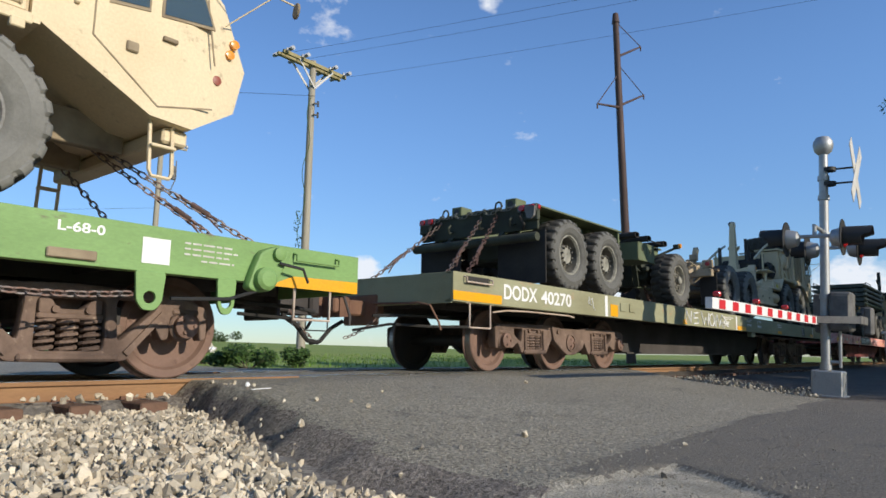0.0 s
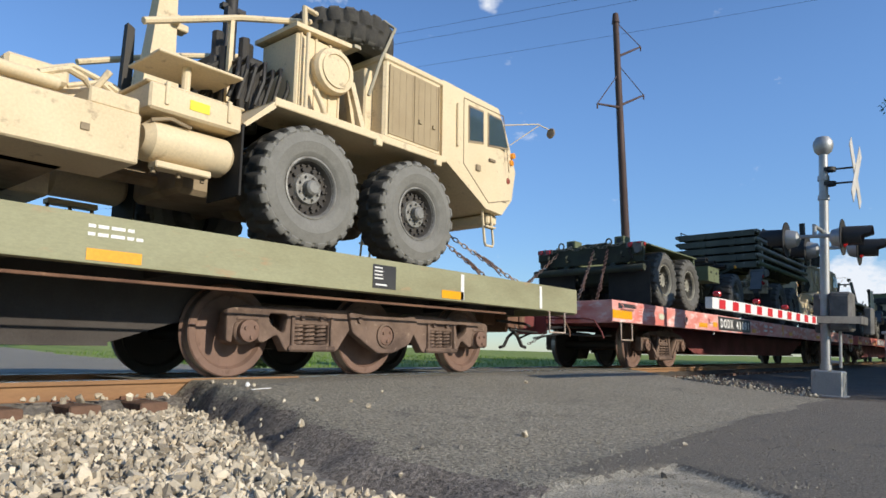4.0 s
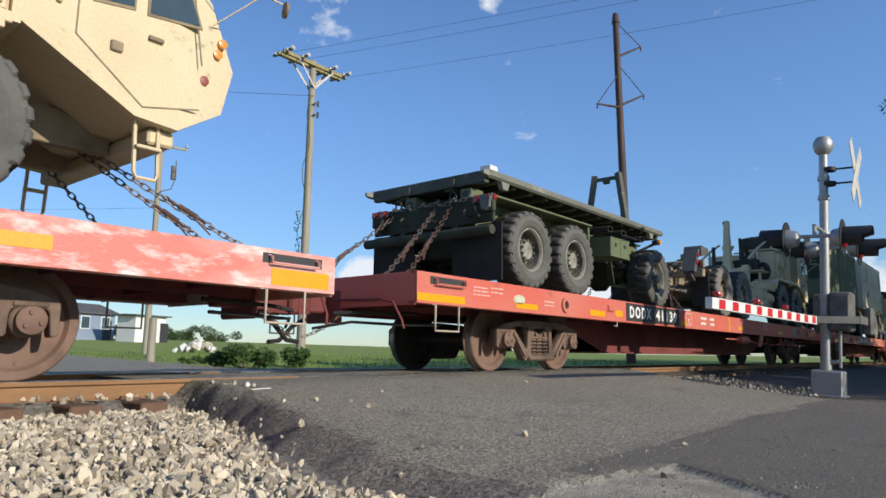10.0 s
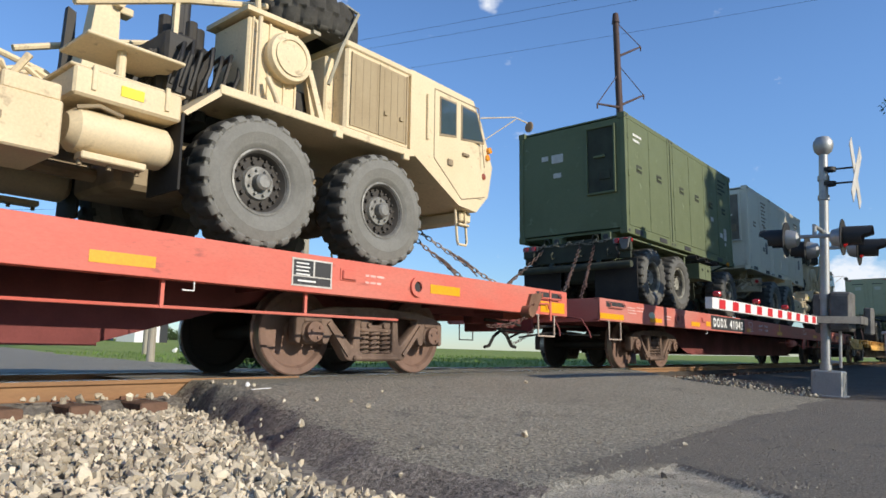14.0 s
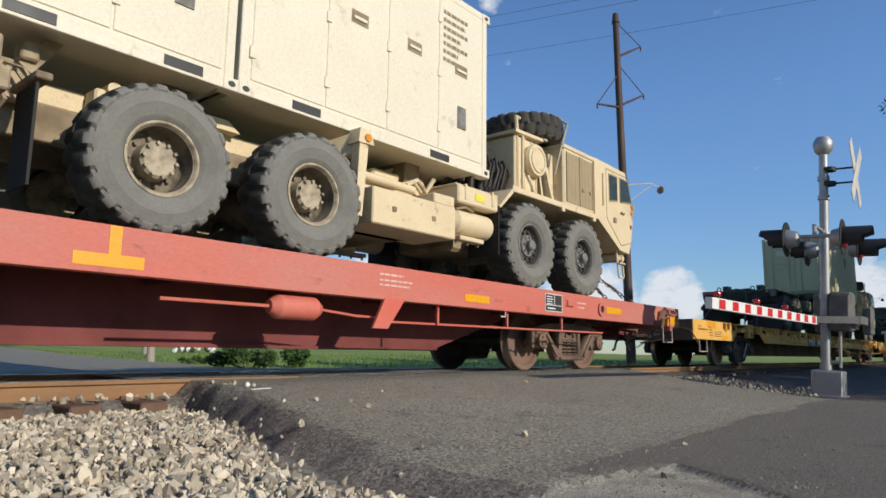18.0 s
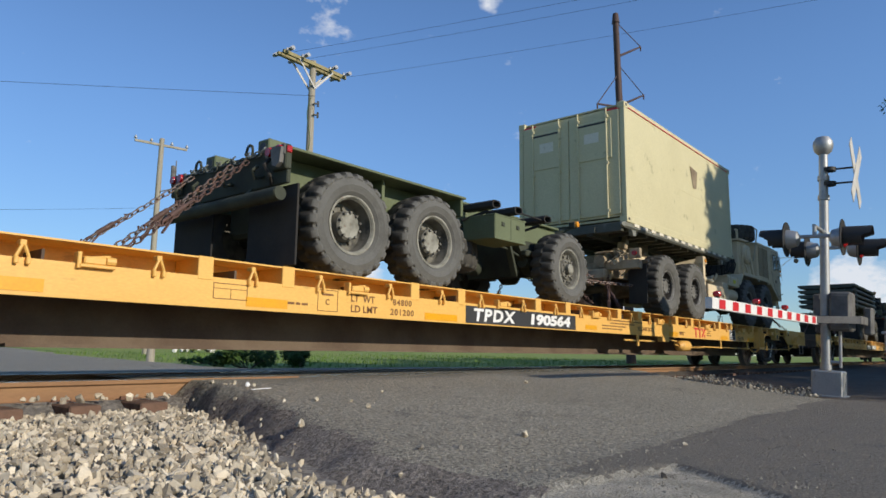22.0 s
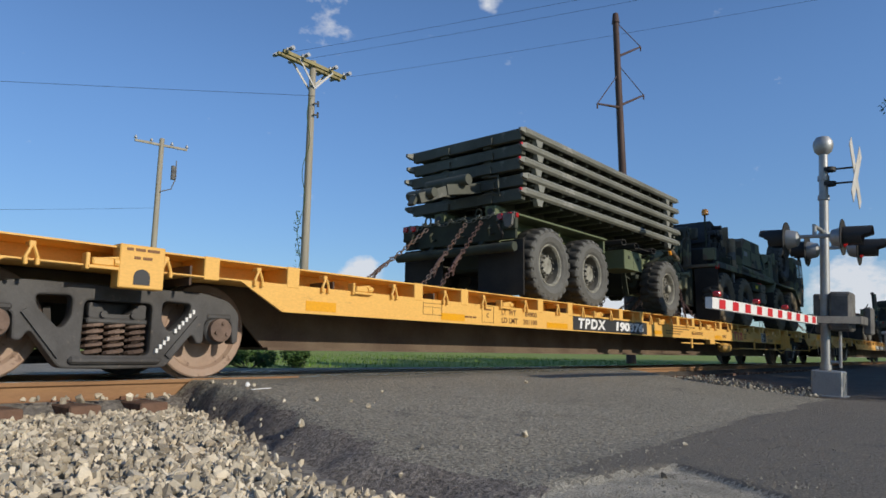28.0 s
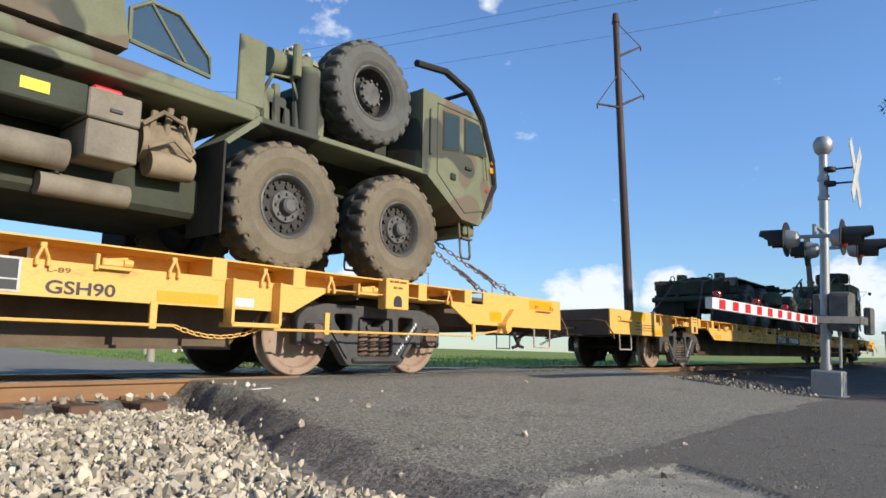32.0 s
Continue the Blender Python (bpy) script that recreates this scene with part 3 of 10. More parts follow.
def road_height(x, y):
    z = road_z(y)
    z += 0.012 * noise.noise((x * 0.9, y * 0.9, 0.0)) + 0.004 * noise.noise((x * 7, y * 7, 2.0))
    g = max(0.0, min((worn_at(x, y) + 0.035) / 0.08, 1.0))
    z -= 0.026 * (3 * g * g - 2 * g ** 3)
    e = edge_at(y) - x
    if e > 0:
        k = min(e / shoulder_at(y), 1.0)
        z += (bed_z(y) - 0.03 - z) * (3 * k * k - 2 * k ** 3) * (1.0 if y < 5.75 else 0.8) + 0.035 * k * noise.noise((x * 4, y * 4, 1.0)) + 0.02 * k * noise.noise((x * 19, y * 19, 1.0))
    r = x - right_at(y)
    if r > 0:
        z -= 0.30 * min(r / 0.45, 1.0)
    return z


def road_pick(x, y):
    if grit_at(x, y):
        return 2
    # crumbling shoulder, painted darker as its slope turns from the sun
    if x < edge_at(y) - 0.10 + 0.09 * noise.noise((x * 6, y * 6, 5.0)):
        return 3
    if y < 1.68 + 0.03 * x + 0.14 * noise.noise((x * 0.8, y * 0.8, 7.0)) + 0.04 * noise.noise((x * 3.1, y * 5.0, 7.0)) and x > 3.0:
        return 1
    return 0


rx = steps(1.9, 3.0, 0.035) + steps(3.02, 3.75, 0.018) + steps(3.78, 4.8, 0.035) + steps(4.9, 12.7, 0.15)
ry = [-40, -25, -16] + steps(-10, -0.1, 0.5) + steps(-0.06, 2.6, 0.035) + steps(2.65, 5.80, 0.06)
keep = lambda x, y: edge_at(y) - x < shoulder_at(y) + 0.12 and x - right_at(y) < 0.5
bm = grid(rx, ry, road_height, keep, road_pick)
road = new("road", finish("road", bm, ASPHALT, ASPHALT_DARK, GRIT, CRUMBLE_SHADED, smooth=60))
tagged(road, "worn grey asphalt road with crumbling edge at the level crossing", "road", kind="structure")
bm = grid(steps(3.1, 12.6, 0.25), steps(5.96, 7.28, 0.22), lambda x, y: -0.02 + 0.004 * noise.noise((x * 3, y * 3, 0)))
part("crossing_infill", bm, ASPHALT, road, "asphalt infill between the rails")
ry2 = steps(7.42, 14, 0.3) + steps(15, 40, 1.5) + [50, 65, 85, 110, 150]
bm = grid(steps(2.8, 11.8, 0.3), ry2, lambda x, y: road_height(x, y) if y < 30 else road_z(y) + 0.0, keep)
part("far_carriageway", bm, ASPHALT, road)

# stone bed of the track, left and right of the road
for a, b, nm in ((-60, 3.45, "ballast_west"), (10.2, 260, "ballast_east")):
    xs_ = steps(a, b, 0.5) if a < 0 else steps(a, 20, 0.25) + steps(21, 60, 1.0) + steps(65, 260, 8)
    bm = grid(xs_, [-14, -6, -2] + steps(-1.5, 10.4, 0.25), lambda x, y: bed_z(y) + 0.02 * noise.noise((x * 3, y * 3, 0)) - (0.3 if y < -5 else 0)
              + (0.07 * max(0.0, min((y - 3.6) / 1.6, 1.0, (x - 11.6) / 1.5)) if x > 11.6 and y < 5.78 else 0.0))
    ob = new(nm, finish(nm, bm, BALLAST if a < 0 else DARK_BED, smooth=80))
    tagged(ob, "pale crushed stone bed beside the railway track" if a < 0 else "dark soil and stone bed beside the railway track", "ballast", kind="structure")


def pebble(rng, k):
    """Corners and faces of one broken stone about 1 across."""
    bm = bmesh.new()
    pts = []
    for _ in range(9):
        v = Vector(rng.normal(size=3)).normalized()
        pts.append((v.x * 0.62, v.y * 0.45, v.z * 0.36))
    hull(bm, pts)
    bm.verts.index_update()
    out = ([tuple(v.co) for v in bm.verts], [[v.index for v in f.verts] for f in bm.faces])
    bm.free()
    return out


rng = np.random.default_rng(5)
KINDS = [pebble(rng, k) for k in range(24)]


def scatter(name, places, material, label, category):
    """Many stones as one mesh: places are (x, y, z, size)."""
    verts, faces = [], []
    for i, (x, y, z, s) in enumerate(places):
        v, f = KINDS[i % len(KINDS)]
        m = Euler(rng.uniform(0, 6.28, 3) * (0.35, 0.35, 1)).to_matrix()
        base = len(verts)
        for c in v:
            q = m @ (Vector(c) * s)
            verts.append((q.x + x, q.y + y, q.z + z))
        faces += [[base + k for k in g] for g in f]
    me = bpy.data.meshes.new(name)
    me.from_pydata(verts, [], faces)
    me.materials.append(material)
    return tagged(new(name, me), label, category, kind="stuff")


places = []
while len(places) < 11500:
    x, y = rng.uniform(-0.4, 3.4), rng.uniform(0.7, 5.72)
    e = foot_at(y) - x + 0.03
    if e < -0.45 or y > 5.62 or y > 2.6 * x + 6 or x < 0.20 * y - 0.25:
        continue
    if e < 0.12 and rng.uniform() > (0.35 if e > 0 else 0.05 * math.exp(e * 7)):
        continue
    d = math.hypot(x, y)
    s = float(np.clip(rng.lognormal(-3.05, 0.33), 0.022, 0.085))
    z = bed_z(y) + 0.02 + rng.uniform(-0.01, 0.035)
    if e < 0.12:
        z = max(z, road_height(x, y) + 0.006)
        s *= 0.7
    places.append((x, y, z, s))
# the same stones go on beside and behind the view, thinner
more = 0
while more < 9000:
    x, y = rng.uniform(-4.5, 2.3), rng.uniform(-3.0, 5.6)
    if x > foot_at(y) - 0.1 or (y > 0.7 and x > max(-0.4, 0.20 * y - 0.25)):
        continue
    fade = min((x + 4.5) / 1.5, (y + 3.0) / 1.2, 1.0)
    if rng.uniform() > fade:
        continue
    more += 1
    places.append((x, y, bed_z(y) + 0.02 + rng.uniform(-0.01, 0.03), float(np.clip(rng.lognormal(-2.9, 0.33), 0.028, 0.09))))
scatter("gravel", places, STONES, "pale angular crushed limestone gravel beside the track", "gravel")
places = []
while len(places) < 1500:
    x, y = rng.uniform(10.3, 20), rng.uniform(2.4, 5.6)
    if x < right_at(y) + 0.12 or rng.uniform() > 1.2 - abs(x - right_at(y) - 0.7) * 0.35:
        continue
    places.append((x, y, bed_z(y) + 0.02 + 0.07 * max(0.0, min((y - 3.6) / 1.6, 1.0, (x - 11.6) / 1.5)) + rng.uniform(-0.01, 0.03), float(np.clip(rng.lognormal(-3.2, 0.4), 0.02, 0.10))))
scatter("gravel_beyond_road", places, GRIT_STONES, "pale crushed stone and dirt beyond the road", "gravel")
places = []
while len(places) < 4200:
    x, y = rng.uniform(2.3, 7.5), rng.uniform(0.6, 4.6)
    if x < edge_at(y) or (y < 1.6 and x > 3.5 and rng.uniform() < 0.75) or rng.uniform() > 1.05 - 0.17 * (x - 2.5) - 0.12 * y:
        continue
    places.append((x, y, road_height(x, y) + 0.003, float(np.clip(rng.lognormal(-5.2, 0.45), 0.004, 0.022))))
scatter("road_grit", places, GRIT_STONES, "small loose stones strewn on the asphalt road", "gravel")

# a few stones that lie alone on the road
for x, y, s, mat_ in ((3.71, 2.42, 0.055, STONES), (3.02, 2.39, 0.035, BALLAST), (3.51, 3.64, 0.045, STONES), (3.57, 3.89, 0.035, STONES), (3.34, 4.02, 0.04, STONES),
                      (4.23, 4.22, 0.035, STONES), (4.33, 1.63, 0.035, STONES), (2.80, 2.49, 0.04, BALLAST), (6.68, 4.34, 0.05, STONES), (3.32, 4.88, 0.05, WHITE),
                      (2.75, 3.45, 0.07, STONES), (3.3, 1.35, 0.04, BALLAST)):
    bm = bmesh.new()
    hull(bm, [tuple(Vector(rng.normal(size=3)).normalized() * s * 0.5) for _ in range(14)])
    single("stone", bm, mat_, "single pale broken stone lying on the road", "stone", "loose stones on the road", at=pose(x, y, road_height(x, y) + s * 0.3), smooth=20)
bm = bmesh.new()
beam(bm, (3.18, 4.62, -0.045), (3.42, 4.70, -0.045), 0.015, 0.006)
single("paper_scrap", bm, WHITE, "thin white strip of litter on the asphalt", "litter")
bm = bmesh.new()
pipe(bm, [(1.20, 1.98, -0.30), (1.33, 1.95, -0.285), (1.46, 1.97, -0.295)], 0.006, 6)
single("twig", bm, WHITE, "pale dry stick lying on the gravel", "stick")


def rail(y, name):
    """One rail: foot, web and head."""
    t = tagged(new(name), "rusty steel rail with polished running surface", "rail", "rails of the track", "structure")
    bm = bmesh.new()
    for a, b in ((-80, 4.6), (12.7, 300)):
        box(bm, a, b, y - 0.07, y + 0.07, -0.175, -0.155, 0.004)
        box(bm, a, b, y - 0.010, y + 0.010, -0.157, -0.035)
        box(bm, a, b, y - 0.037, y + 0.037, -0.042, -0.006, 0.006)
    part("rail_web", bm, RAIL_SIDE, t)
    bm = bmesh.new()
    box(bm, -80, 300, y - 0.030, y + 0.030, -0.03, 0.0, 0.004)
    part("running_surface", bm, RAIL_TOP, t, "polished steel running surface")
    return t


for k, sg in enumerate((-1, 1)):
    rail(TRACK_Y + sg * GAUGE, "rail_%d" % (k + 1))
bm_t = blocks((0, 0.23, -1.3, 1.3, -0.18, 0), c=0.012)
tie_mesh = finish("tie", bm_t, TIE)
ties = tagged(new("ties"), "dark weathered wooden railway ties", "tie", kind="structure")
for i in range(-16, 60):
    x = i * 0.53
    if 3.0 < x < 12.5:
        continue
    o = part("tie", tie_mesh, TIE, ties)
    o.location = (x, TRACK_Y, -0.165)
plate_mesh = finish("tie_plate", blocks((0, 0.2, -0.12, 0.12, 0, 0.015), (0.03, 0.07, -0.10, -0.075, 0.0, 0.035), (0.13, 0.17, -0.10, -0.075, 0.0, 0.035)), RUST)
for i in range(-2, 6):
    o = part("tie_plate", plate_mesh, RUST, ties)
    o.location = (i * 0.53 + 0.015, TRACK_Y - GAUGE, -0.172)

# ---------------------------------------------------------------- crossing signal
def lamp_hood(bm, x, y, z, s):
    """A hooded lamp that looks along y (s = -1: towards -y)."""
    seg = 18
    a = [(0.15 * math.cos(math.pi * (k / seg) * 1.5 - math.pi * 0.25), 0.15 * math.sin(math.pi * (k / seg) * 1.5 - math.pi * 0.25)) for k in range(seg + 1)]
    n = len(a)
    for k in range(n - 1):
        l0 = 0.34 if 3 < k < n - 4 else 0.22
        l1 = 0.34 if 3 < k + 1 < n - 4 else 0.22
        p = [(x + a[k][0], y, z + a[k][1]), (x + a[k + 1][0], y, z + a[k + 1][1]), (x + a[k + 1][0], y + s * l1, z + a[k + 1][1] + 0.0), (x + a[k][0], y + s * l0, z + a[k][1])]
        q = [(x + (px - x) * 0.94, py, z + (pz - z) * 0.94) for px, py, pz in p]
        v = [bm.verts.new(c) for c in p + q]
        for f in ((0, 1, 2, 3), (7, 6, 5, 4), (2, 6, 7, 3), (0, 4, 5, 1)):
            bm.faces.new([v[i] for i in f])
    bmesh.ops.remove_doubles(bm, verts=bm.verts, dist=0.0005)


def crossing_signal(x, y, z):
    t = thing("crossing_signal", "grey steel level crossing signal with bell, lamps and lowered gate", "signal", at=pose(x, y, z, 3.0))
    H = 3.68
    bm = bmesh.new()
    rod(bm, (0, 0, 0.3), (0, 0, H), 0.068, 0.062, 16)
    for h in (0.42, 1.45, 2.38, 2.95, 3.25):
        rod(bm, (0, 0, h - 0.035), (0, 0, h + 0.035), 0.082, seg=16)
    part("mast", bm, GALV, t)
    bm = blocks((-0.17, 0.17, -0.24, 0.17, 0.0, 0.37), c=0.02)
    box(bm, -0.20, 0.20, -0.27, 0.20, -0.06, 0.02, 0.01)
    part("base_box", bm, GALV, t)
    bm = bmesh.new()
    turned(bm, [(0.0, -0.15), (0.07, -0.15), (0.12, -0.10), (0.14, -0.02), (0.135, 0.05), (0.09, 0.12), (0.0, 0.14)][1:-1], 20)
    bmesh.ops.rotate(bm, verts=bm.verts, cent=(0, 0, 0), matrix=Euler((radians(90), 0, 0)).to_matrix())
    bmesh.ops.translate(bm, verts=bm.verts, vec=(0, 0, H + 0.09))
    part("bell", bm, GALV, t, "round grey bell on the mast top")
    bm = bmesh.new()
    rod(bm, (0, 0.03, 0.5), (0, -0.19, 0.5), 0.02)
    rod(bm, (0, -0.19, 0.42), (0, -0.19, 1.1), 0.022)
    part("conduit", bm, GALV, t)
    # crossbuck
    for k, ang in enumerate((48, -48)):
        bm = blocks((-0.56, 0.56, -0.006, 0.006, -0.105, 0.105), c=0.004)
        o = part("crossbuck_blade", bm, SIGN_WHITE, t, "white crossbuck blade")
        o.matrix_basis = pose(0, -0.42 - 0.014 * k, 3.28, 0, ang, 0)
    bm = bmesh.new()
    for h in (3.16, 3.38):
        rod(bm, (0, -0.06, h), (0, -0.41, h), 0.015)
        rod(bm, (0, -0.08, h - 0.03), (0, -0.08, h + 0.03), 0.09, seg=12)
    pieces("crossbuck_bracket", bm, BLACK, t)
    # lamps on a cross arm
    bm = bmesh.new()
    rod(bm, (-0.68, 0, 2.42), (0.68, 0, 2.42), 0.028)
    rod(bm, (-0.66, 0, 2.42), (-0.66, 0, 2.26), 0.028)
    rod(bm, (0.66, 0, 2.42), (0.66, 0, 2.26), 0.028)
    for sx in (-0.66, 0.66):
        rod(bm, (sx, -0.36, 2.27), (sx, 0.36, 2.27), 0.028)
    part("cross_arm", bm, GALV, t)
    for sx in (-0.66, 0.66):
        for sy in (-1, 1):
            yy = sy * 0.36
            bm = bmesh.new()
            turned(bm, [(0.255, 0.0), (0.255, 0.012), (0.11, 0.016), (0.11, 0.0)], 28, (sx, yy, 2.24), closed=True)
            plt = part("lamp_background", bm, BLACK, t, "round black lamp background")
            bm = bmesh.new()
            turned(bm, [(0.05, -sy * 0.17), (0.11, -sy * 0.14), (0.14, -sy * 0.02), (0.14, 0.0)], 18, (sx, yy, 2.24))
            part("lamp_housing", bm, GALV, plt)
            bm = bmesh.new()
            turned(bm, [(0.145, 0.0), (0.12, sy * 0.03), (0.06, sy * 0.05)], 18, (sx, yy + sy * 0.012, 2.24))
            part("lamp_lens", bm, LENS_RED, plt, "red lamp lens")
            bm = bmesh.new()
            lamp_hood(bm, sx, yy + sy * 0.01, 2.24, sy)
            part("lamp_hood", bm, BLACK, plt)
    # gate mechanism and arm
    bm = blocks((-0.16, 0.20, -0.36, -0.075, 0.95, 1.52), c=0.03)
    box(bm, -0.175, -0.155, -0.33, -0.10, 1.0, 1.47, 0.01)
    box(bm, 0.08, 0.24, -0.07, 0.18, 1.0, 1.5, 0.02)
    part("gate_mechanism", bm, GALV_DULL, t, "grey gate mechanism box")
    bm = bmesh.new()
    box(bm, -0.26, 0.55, -0.50, -0.46, 1.05, 1.17, 0.01)
    box(bm, -0.26, 0.55, 0.10, 0.14, 1.05, 1.17, 0.01)
    box(bm, 0.30, 0.56, -0.55, -0.44, 0.92, 1.32, 0.02)
    box(bm, 0.30, 0.56, 0.09, 0.20, 0.92, 1.32, 0.02)
    beam(bm, (-0.24, -0.48, 1.11), (-0.55, 0.02, 1.09), 0.04, 0.10)
    beam(bm, (-0.24, 0.12, 1.11), (-0.55, 0.08, 1.09), 0.04, 0.10)
    part("counterweight", bm, GALV_DULL, t)
    L, z0 = 4.44, 1.075
    bm = bmesh.new()
    hull(bm, [(-0.45, 0.0, z0 - 0.055), (-0.45, 0.09, z0 - 0.055), (-0.45, 0.0, z0 + 0.055), (-0.45, 0.09, z0 + 0.055),
              (-L, 0.17, z0 - 0.052), (-L, 0.24, z0 - 0.052), (-L, 0.17, z0 + 0.062), (-L, 0.24, z0 + 0.062)])
    arm = part("gate_arm", bm, WHITE, t, "white and red striped gate arm")
    n = 10
    for i in range(n):
        u0, u1 = 0.62 + i * 0.385, 0.62 + i * 0.385 + 0.175
        bm = bmesh.new()
        for sg in (-1, 1):
            def yy(u):
                k = (u - 0.45) / (L - 0.45)
                return (0.17 * k - 0.003) if sg < 0 else (0.09 + 0.15 * k + 0.003)
            v = [bm.verts.new(c) for c in ((-u0, yy(u0), z0 - 0.044), (-u1, yy(u1), z0 - 0.044), (-u1, yy(u1), z0 + 0.050), (-u0, yy(u0), z0 + 0.050))]
            bm.faces.new(v)
        part("stripe", bm, RED_SIGN, arm, "red reflective stripe")
    for u in (1.9, 3.0, 4.22):
        bm = bmesh.new()
        k = (u - 0.45) / (L - 0.45)
        yc = 0.045 + 0.16 * k
        rod(bm, (-u, yc, z0 + 0.05), (-u, yc, z0 + 0.08), 0.025, seg=12)
        o = part("arm_lamp", bm, RUBBER, arm)
        bm = bmesh.new()
        turned(bm, [(0.015, -0.04), (0.03, -0.028), (0.03, 0.028), (0.015, 0.04)], 14, (-u, yc, z0 + 0.108))
        part("arm_lens", bm, LENS_RED, arm, "small red lamp")
    return t


crossing_signal(12.81, 2.43, -0.373).scale = (1.13, 1.13, 1.13)
t = thing("signal_cabinet", "grey metal trackside cabinet on the ground", "cabinet", at=pose(11.6, 1.15, -0.36))
bm = blocks((-0.25, 0.25, -0.22, 0.225, 0.0, 0.95), c=0.015)
box(bm, -0.28, 0.28, -0.25, 0.255, 0.95, 0.99, 0.01)
part("case", bm, GALV, t)
part("door", blocks((-0.27, -0.25, -0.19, 0.19, 0.06, 0.90), c=0.006), GALV, t)


# ---------------------------------------------------------------- poles and wires
def insulator(bm, x, y, z):
    rod(bm, (x, y, z), (x, y, z + 0.06), 0.02, seg=8)
    rod(bm, (x, y, z + 0.06), (x, y, z + 0.12), 0.085, 0.075, 10)
    rod(bm, (x, y, z + 0.12), (x, y, z + 0.20), 0.055, 0.04, 10)


def wooden_pole(x, y, z, height, r, arm, braces):
    t = thing("utility_pole", "weathered wooden utility pole with a double crossarm", "pole", "utility poles", at=pose(x, y, z))
    bm = bmesh.new()
    rod(bm, (0, 0, 0), (0, 0, height), r, r * 0.72, 14)
    part("shaft", bm, POLE_WOOD, t)
    az = height - 0.18
    for s in (-1, 1):
        bm = bmesh.new()
        beam(bm, (-arm, s * 0.15, az), (arm, s * 0.15, az), 0.09, 0.12)
        part("crossarm", bm, ARM_WOOD, t)
    bm = bmesh.new()
    for s in (-1, 1):
        beam(bm, (s * braces, -0.2, az - 0.05), (0, -0.14, az - 0.85), 0.02, 0.07)
        beam(bm, (s * braces, 0.2, az - 0.05), (0, 0.14, az - 0.85), 0.02, 0.07)
    pieces("brace", bm, SIGN_WHITE, t)
    for u in (-arm + 0.12, -arm * 0.45, arm * 0.45, arm - 0.12):
        bm = bmesh.new()
        # a string of discs strained out to both sides of the arms
        rod(bm, (u, -0.55, az + 0.02), (u, 0.55, az + 0.08), 0.018, seg=8)
        for v in (-0.50, -0.42, -0.34, 0.34, 0.42, 0.50):
            rod(bm, (u, v - 0.025, az + 0.05), (u, v + 0.025, az + 0.05), 0.075, 0.055, 10)
        insulator(bm, u + 0.16, 0.0, az + 0.05)
        part("insulator", bm, GALV, t)
    bm = bmesh.new()
    for h in (height - 2.0, height - 1.6):
        beam(bm, (-0.05, -r - 0.03, h), (0.12, -r - 0.08, h), 0.05, 0.05)
        rod(bm, (0.1, -r - 0.08, h - 0.1), (0.1, -r - 0.08, h + 0.1), 0.035, seg=8)
    pieces("wire_bracket", bm, BLACK, t)
    return t


p1 = wooden_pole(14.2, 18.0, ground_z(14.2, 18.0) - 0.1, 10.70, 0.155, 1.42, 0.75)
p1.rotation_euler[2] = radians(2)
# leafy vine hanging down beside the shaft
bm = bmesh.new()
pts = [(-0.15 - 0.10 * math.sin(k * 0.9) - k * 0.012, -0.2, 9.3 - k * 0.30) for k in range(22)]
pipe(bm, pts, 0.012, 5)
for k in range(60):
    c = Vector((-0.42 + rng.uniform(-0.09, 0.09), -0.2 + rng.uniform(-0.1, 0.1), rng.uniform(3.0, 5.3)))
    d, e = Vector(rng.normal(size=3)).normalized() * 0.06, Vector(rng.normal(size=3)).normalized() * 0.04
    bm.faces.new([bm.verts.new(q) for q in (c - d, c + e, c + d, c - e)])
o = single("vine", bm, LEAF, "thin dark vine hanging beside the wooden pole", "vine", at=pose(14.2, 18.0, -0.42, 0, 0, -8))

p2 = thing("utility_pole", "slim grey wooden utility pole with one crossarm and a cable loop", "pole", "utility poles", at=pose(15.95, 32.0, ground_z(16, 32) - 0.1, 0, 0, -10))
bm = bmesh.new()
rod(bm, (0, 0, 0), (0, 0, 10.85), 0.16, 0.12, 12)
part("shaft", bm, POLE_WOOD, p2)
bm = bmesh.new()
beam(bm, (-1.28, 0, 10.52), (1.28, 0, 10.52), 0.09, 0.11)
part("crossarm", bm, POLE_WOOD, p2)
for u in (-1.25, -0.5, 0.5, 1.25):
    bm = bmesh.new()
    insulator(bm, u, 0, 10.57)
    part("insulator", bm, GALV, p2)
bm = bmesh.new()
pipe(bm, [(0.05, -0.2, 8.1), (0.55, -0.2, 8.3), (0.75, -0.2, 8.9), (0.72, -0.2, 9.8)], 0.03, 6)
rod(bm, (0.6, -0.2, 8.8), (0.6, -0.2, 9.5), 0.11, seg=10)
part("cable_loop", bm, GALV_DULL, p2)

p3 = thing("steel_pole", "tall dark brown steel transmission pole with braced arms", "pole", at=pose(39.55, 18.0, -0.5))
bm = bmesh.new()
rod(bm, (0, 0, 0), (-0.9, 0, 22.1), 0.30, 0.19, 16)
part("shaft", bm, POLE_DARK, p3)
bm = bmesh.new()
rod(bm, (-0.9, 0, 22.1), (-0.9, 0, 22.75), 0.26, 0.18, 12)
part("cap", bm, POLE_DARK, p3)


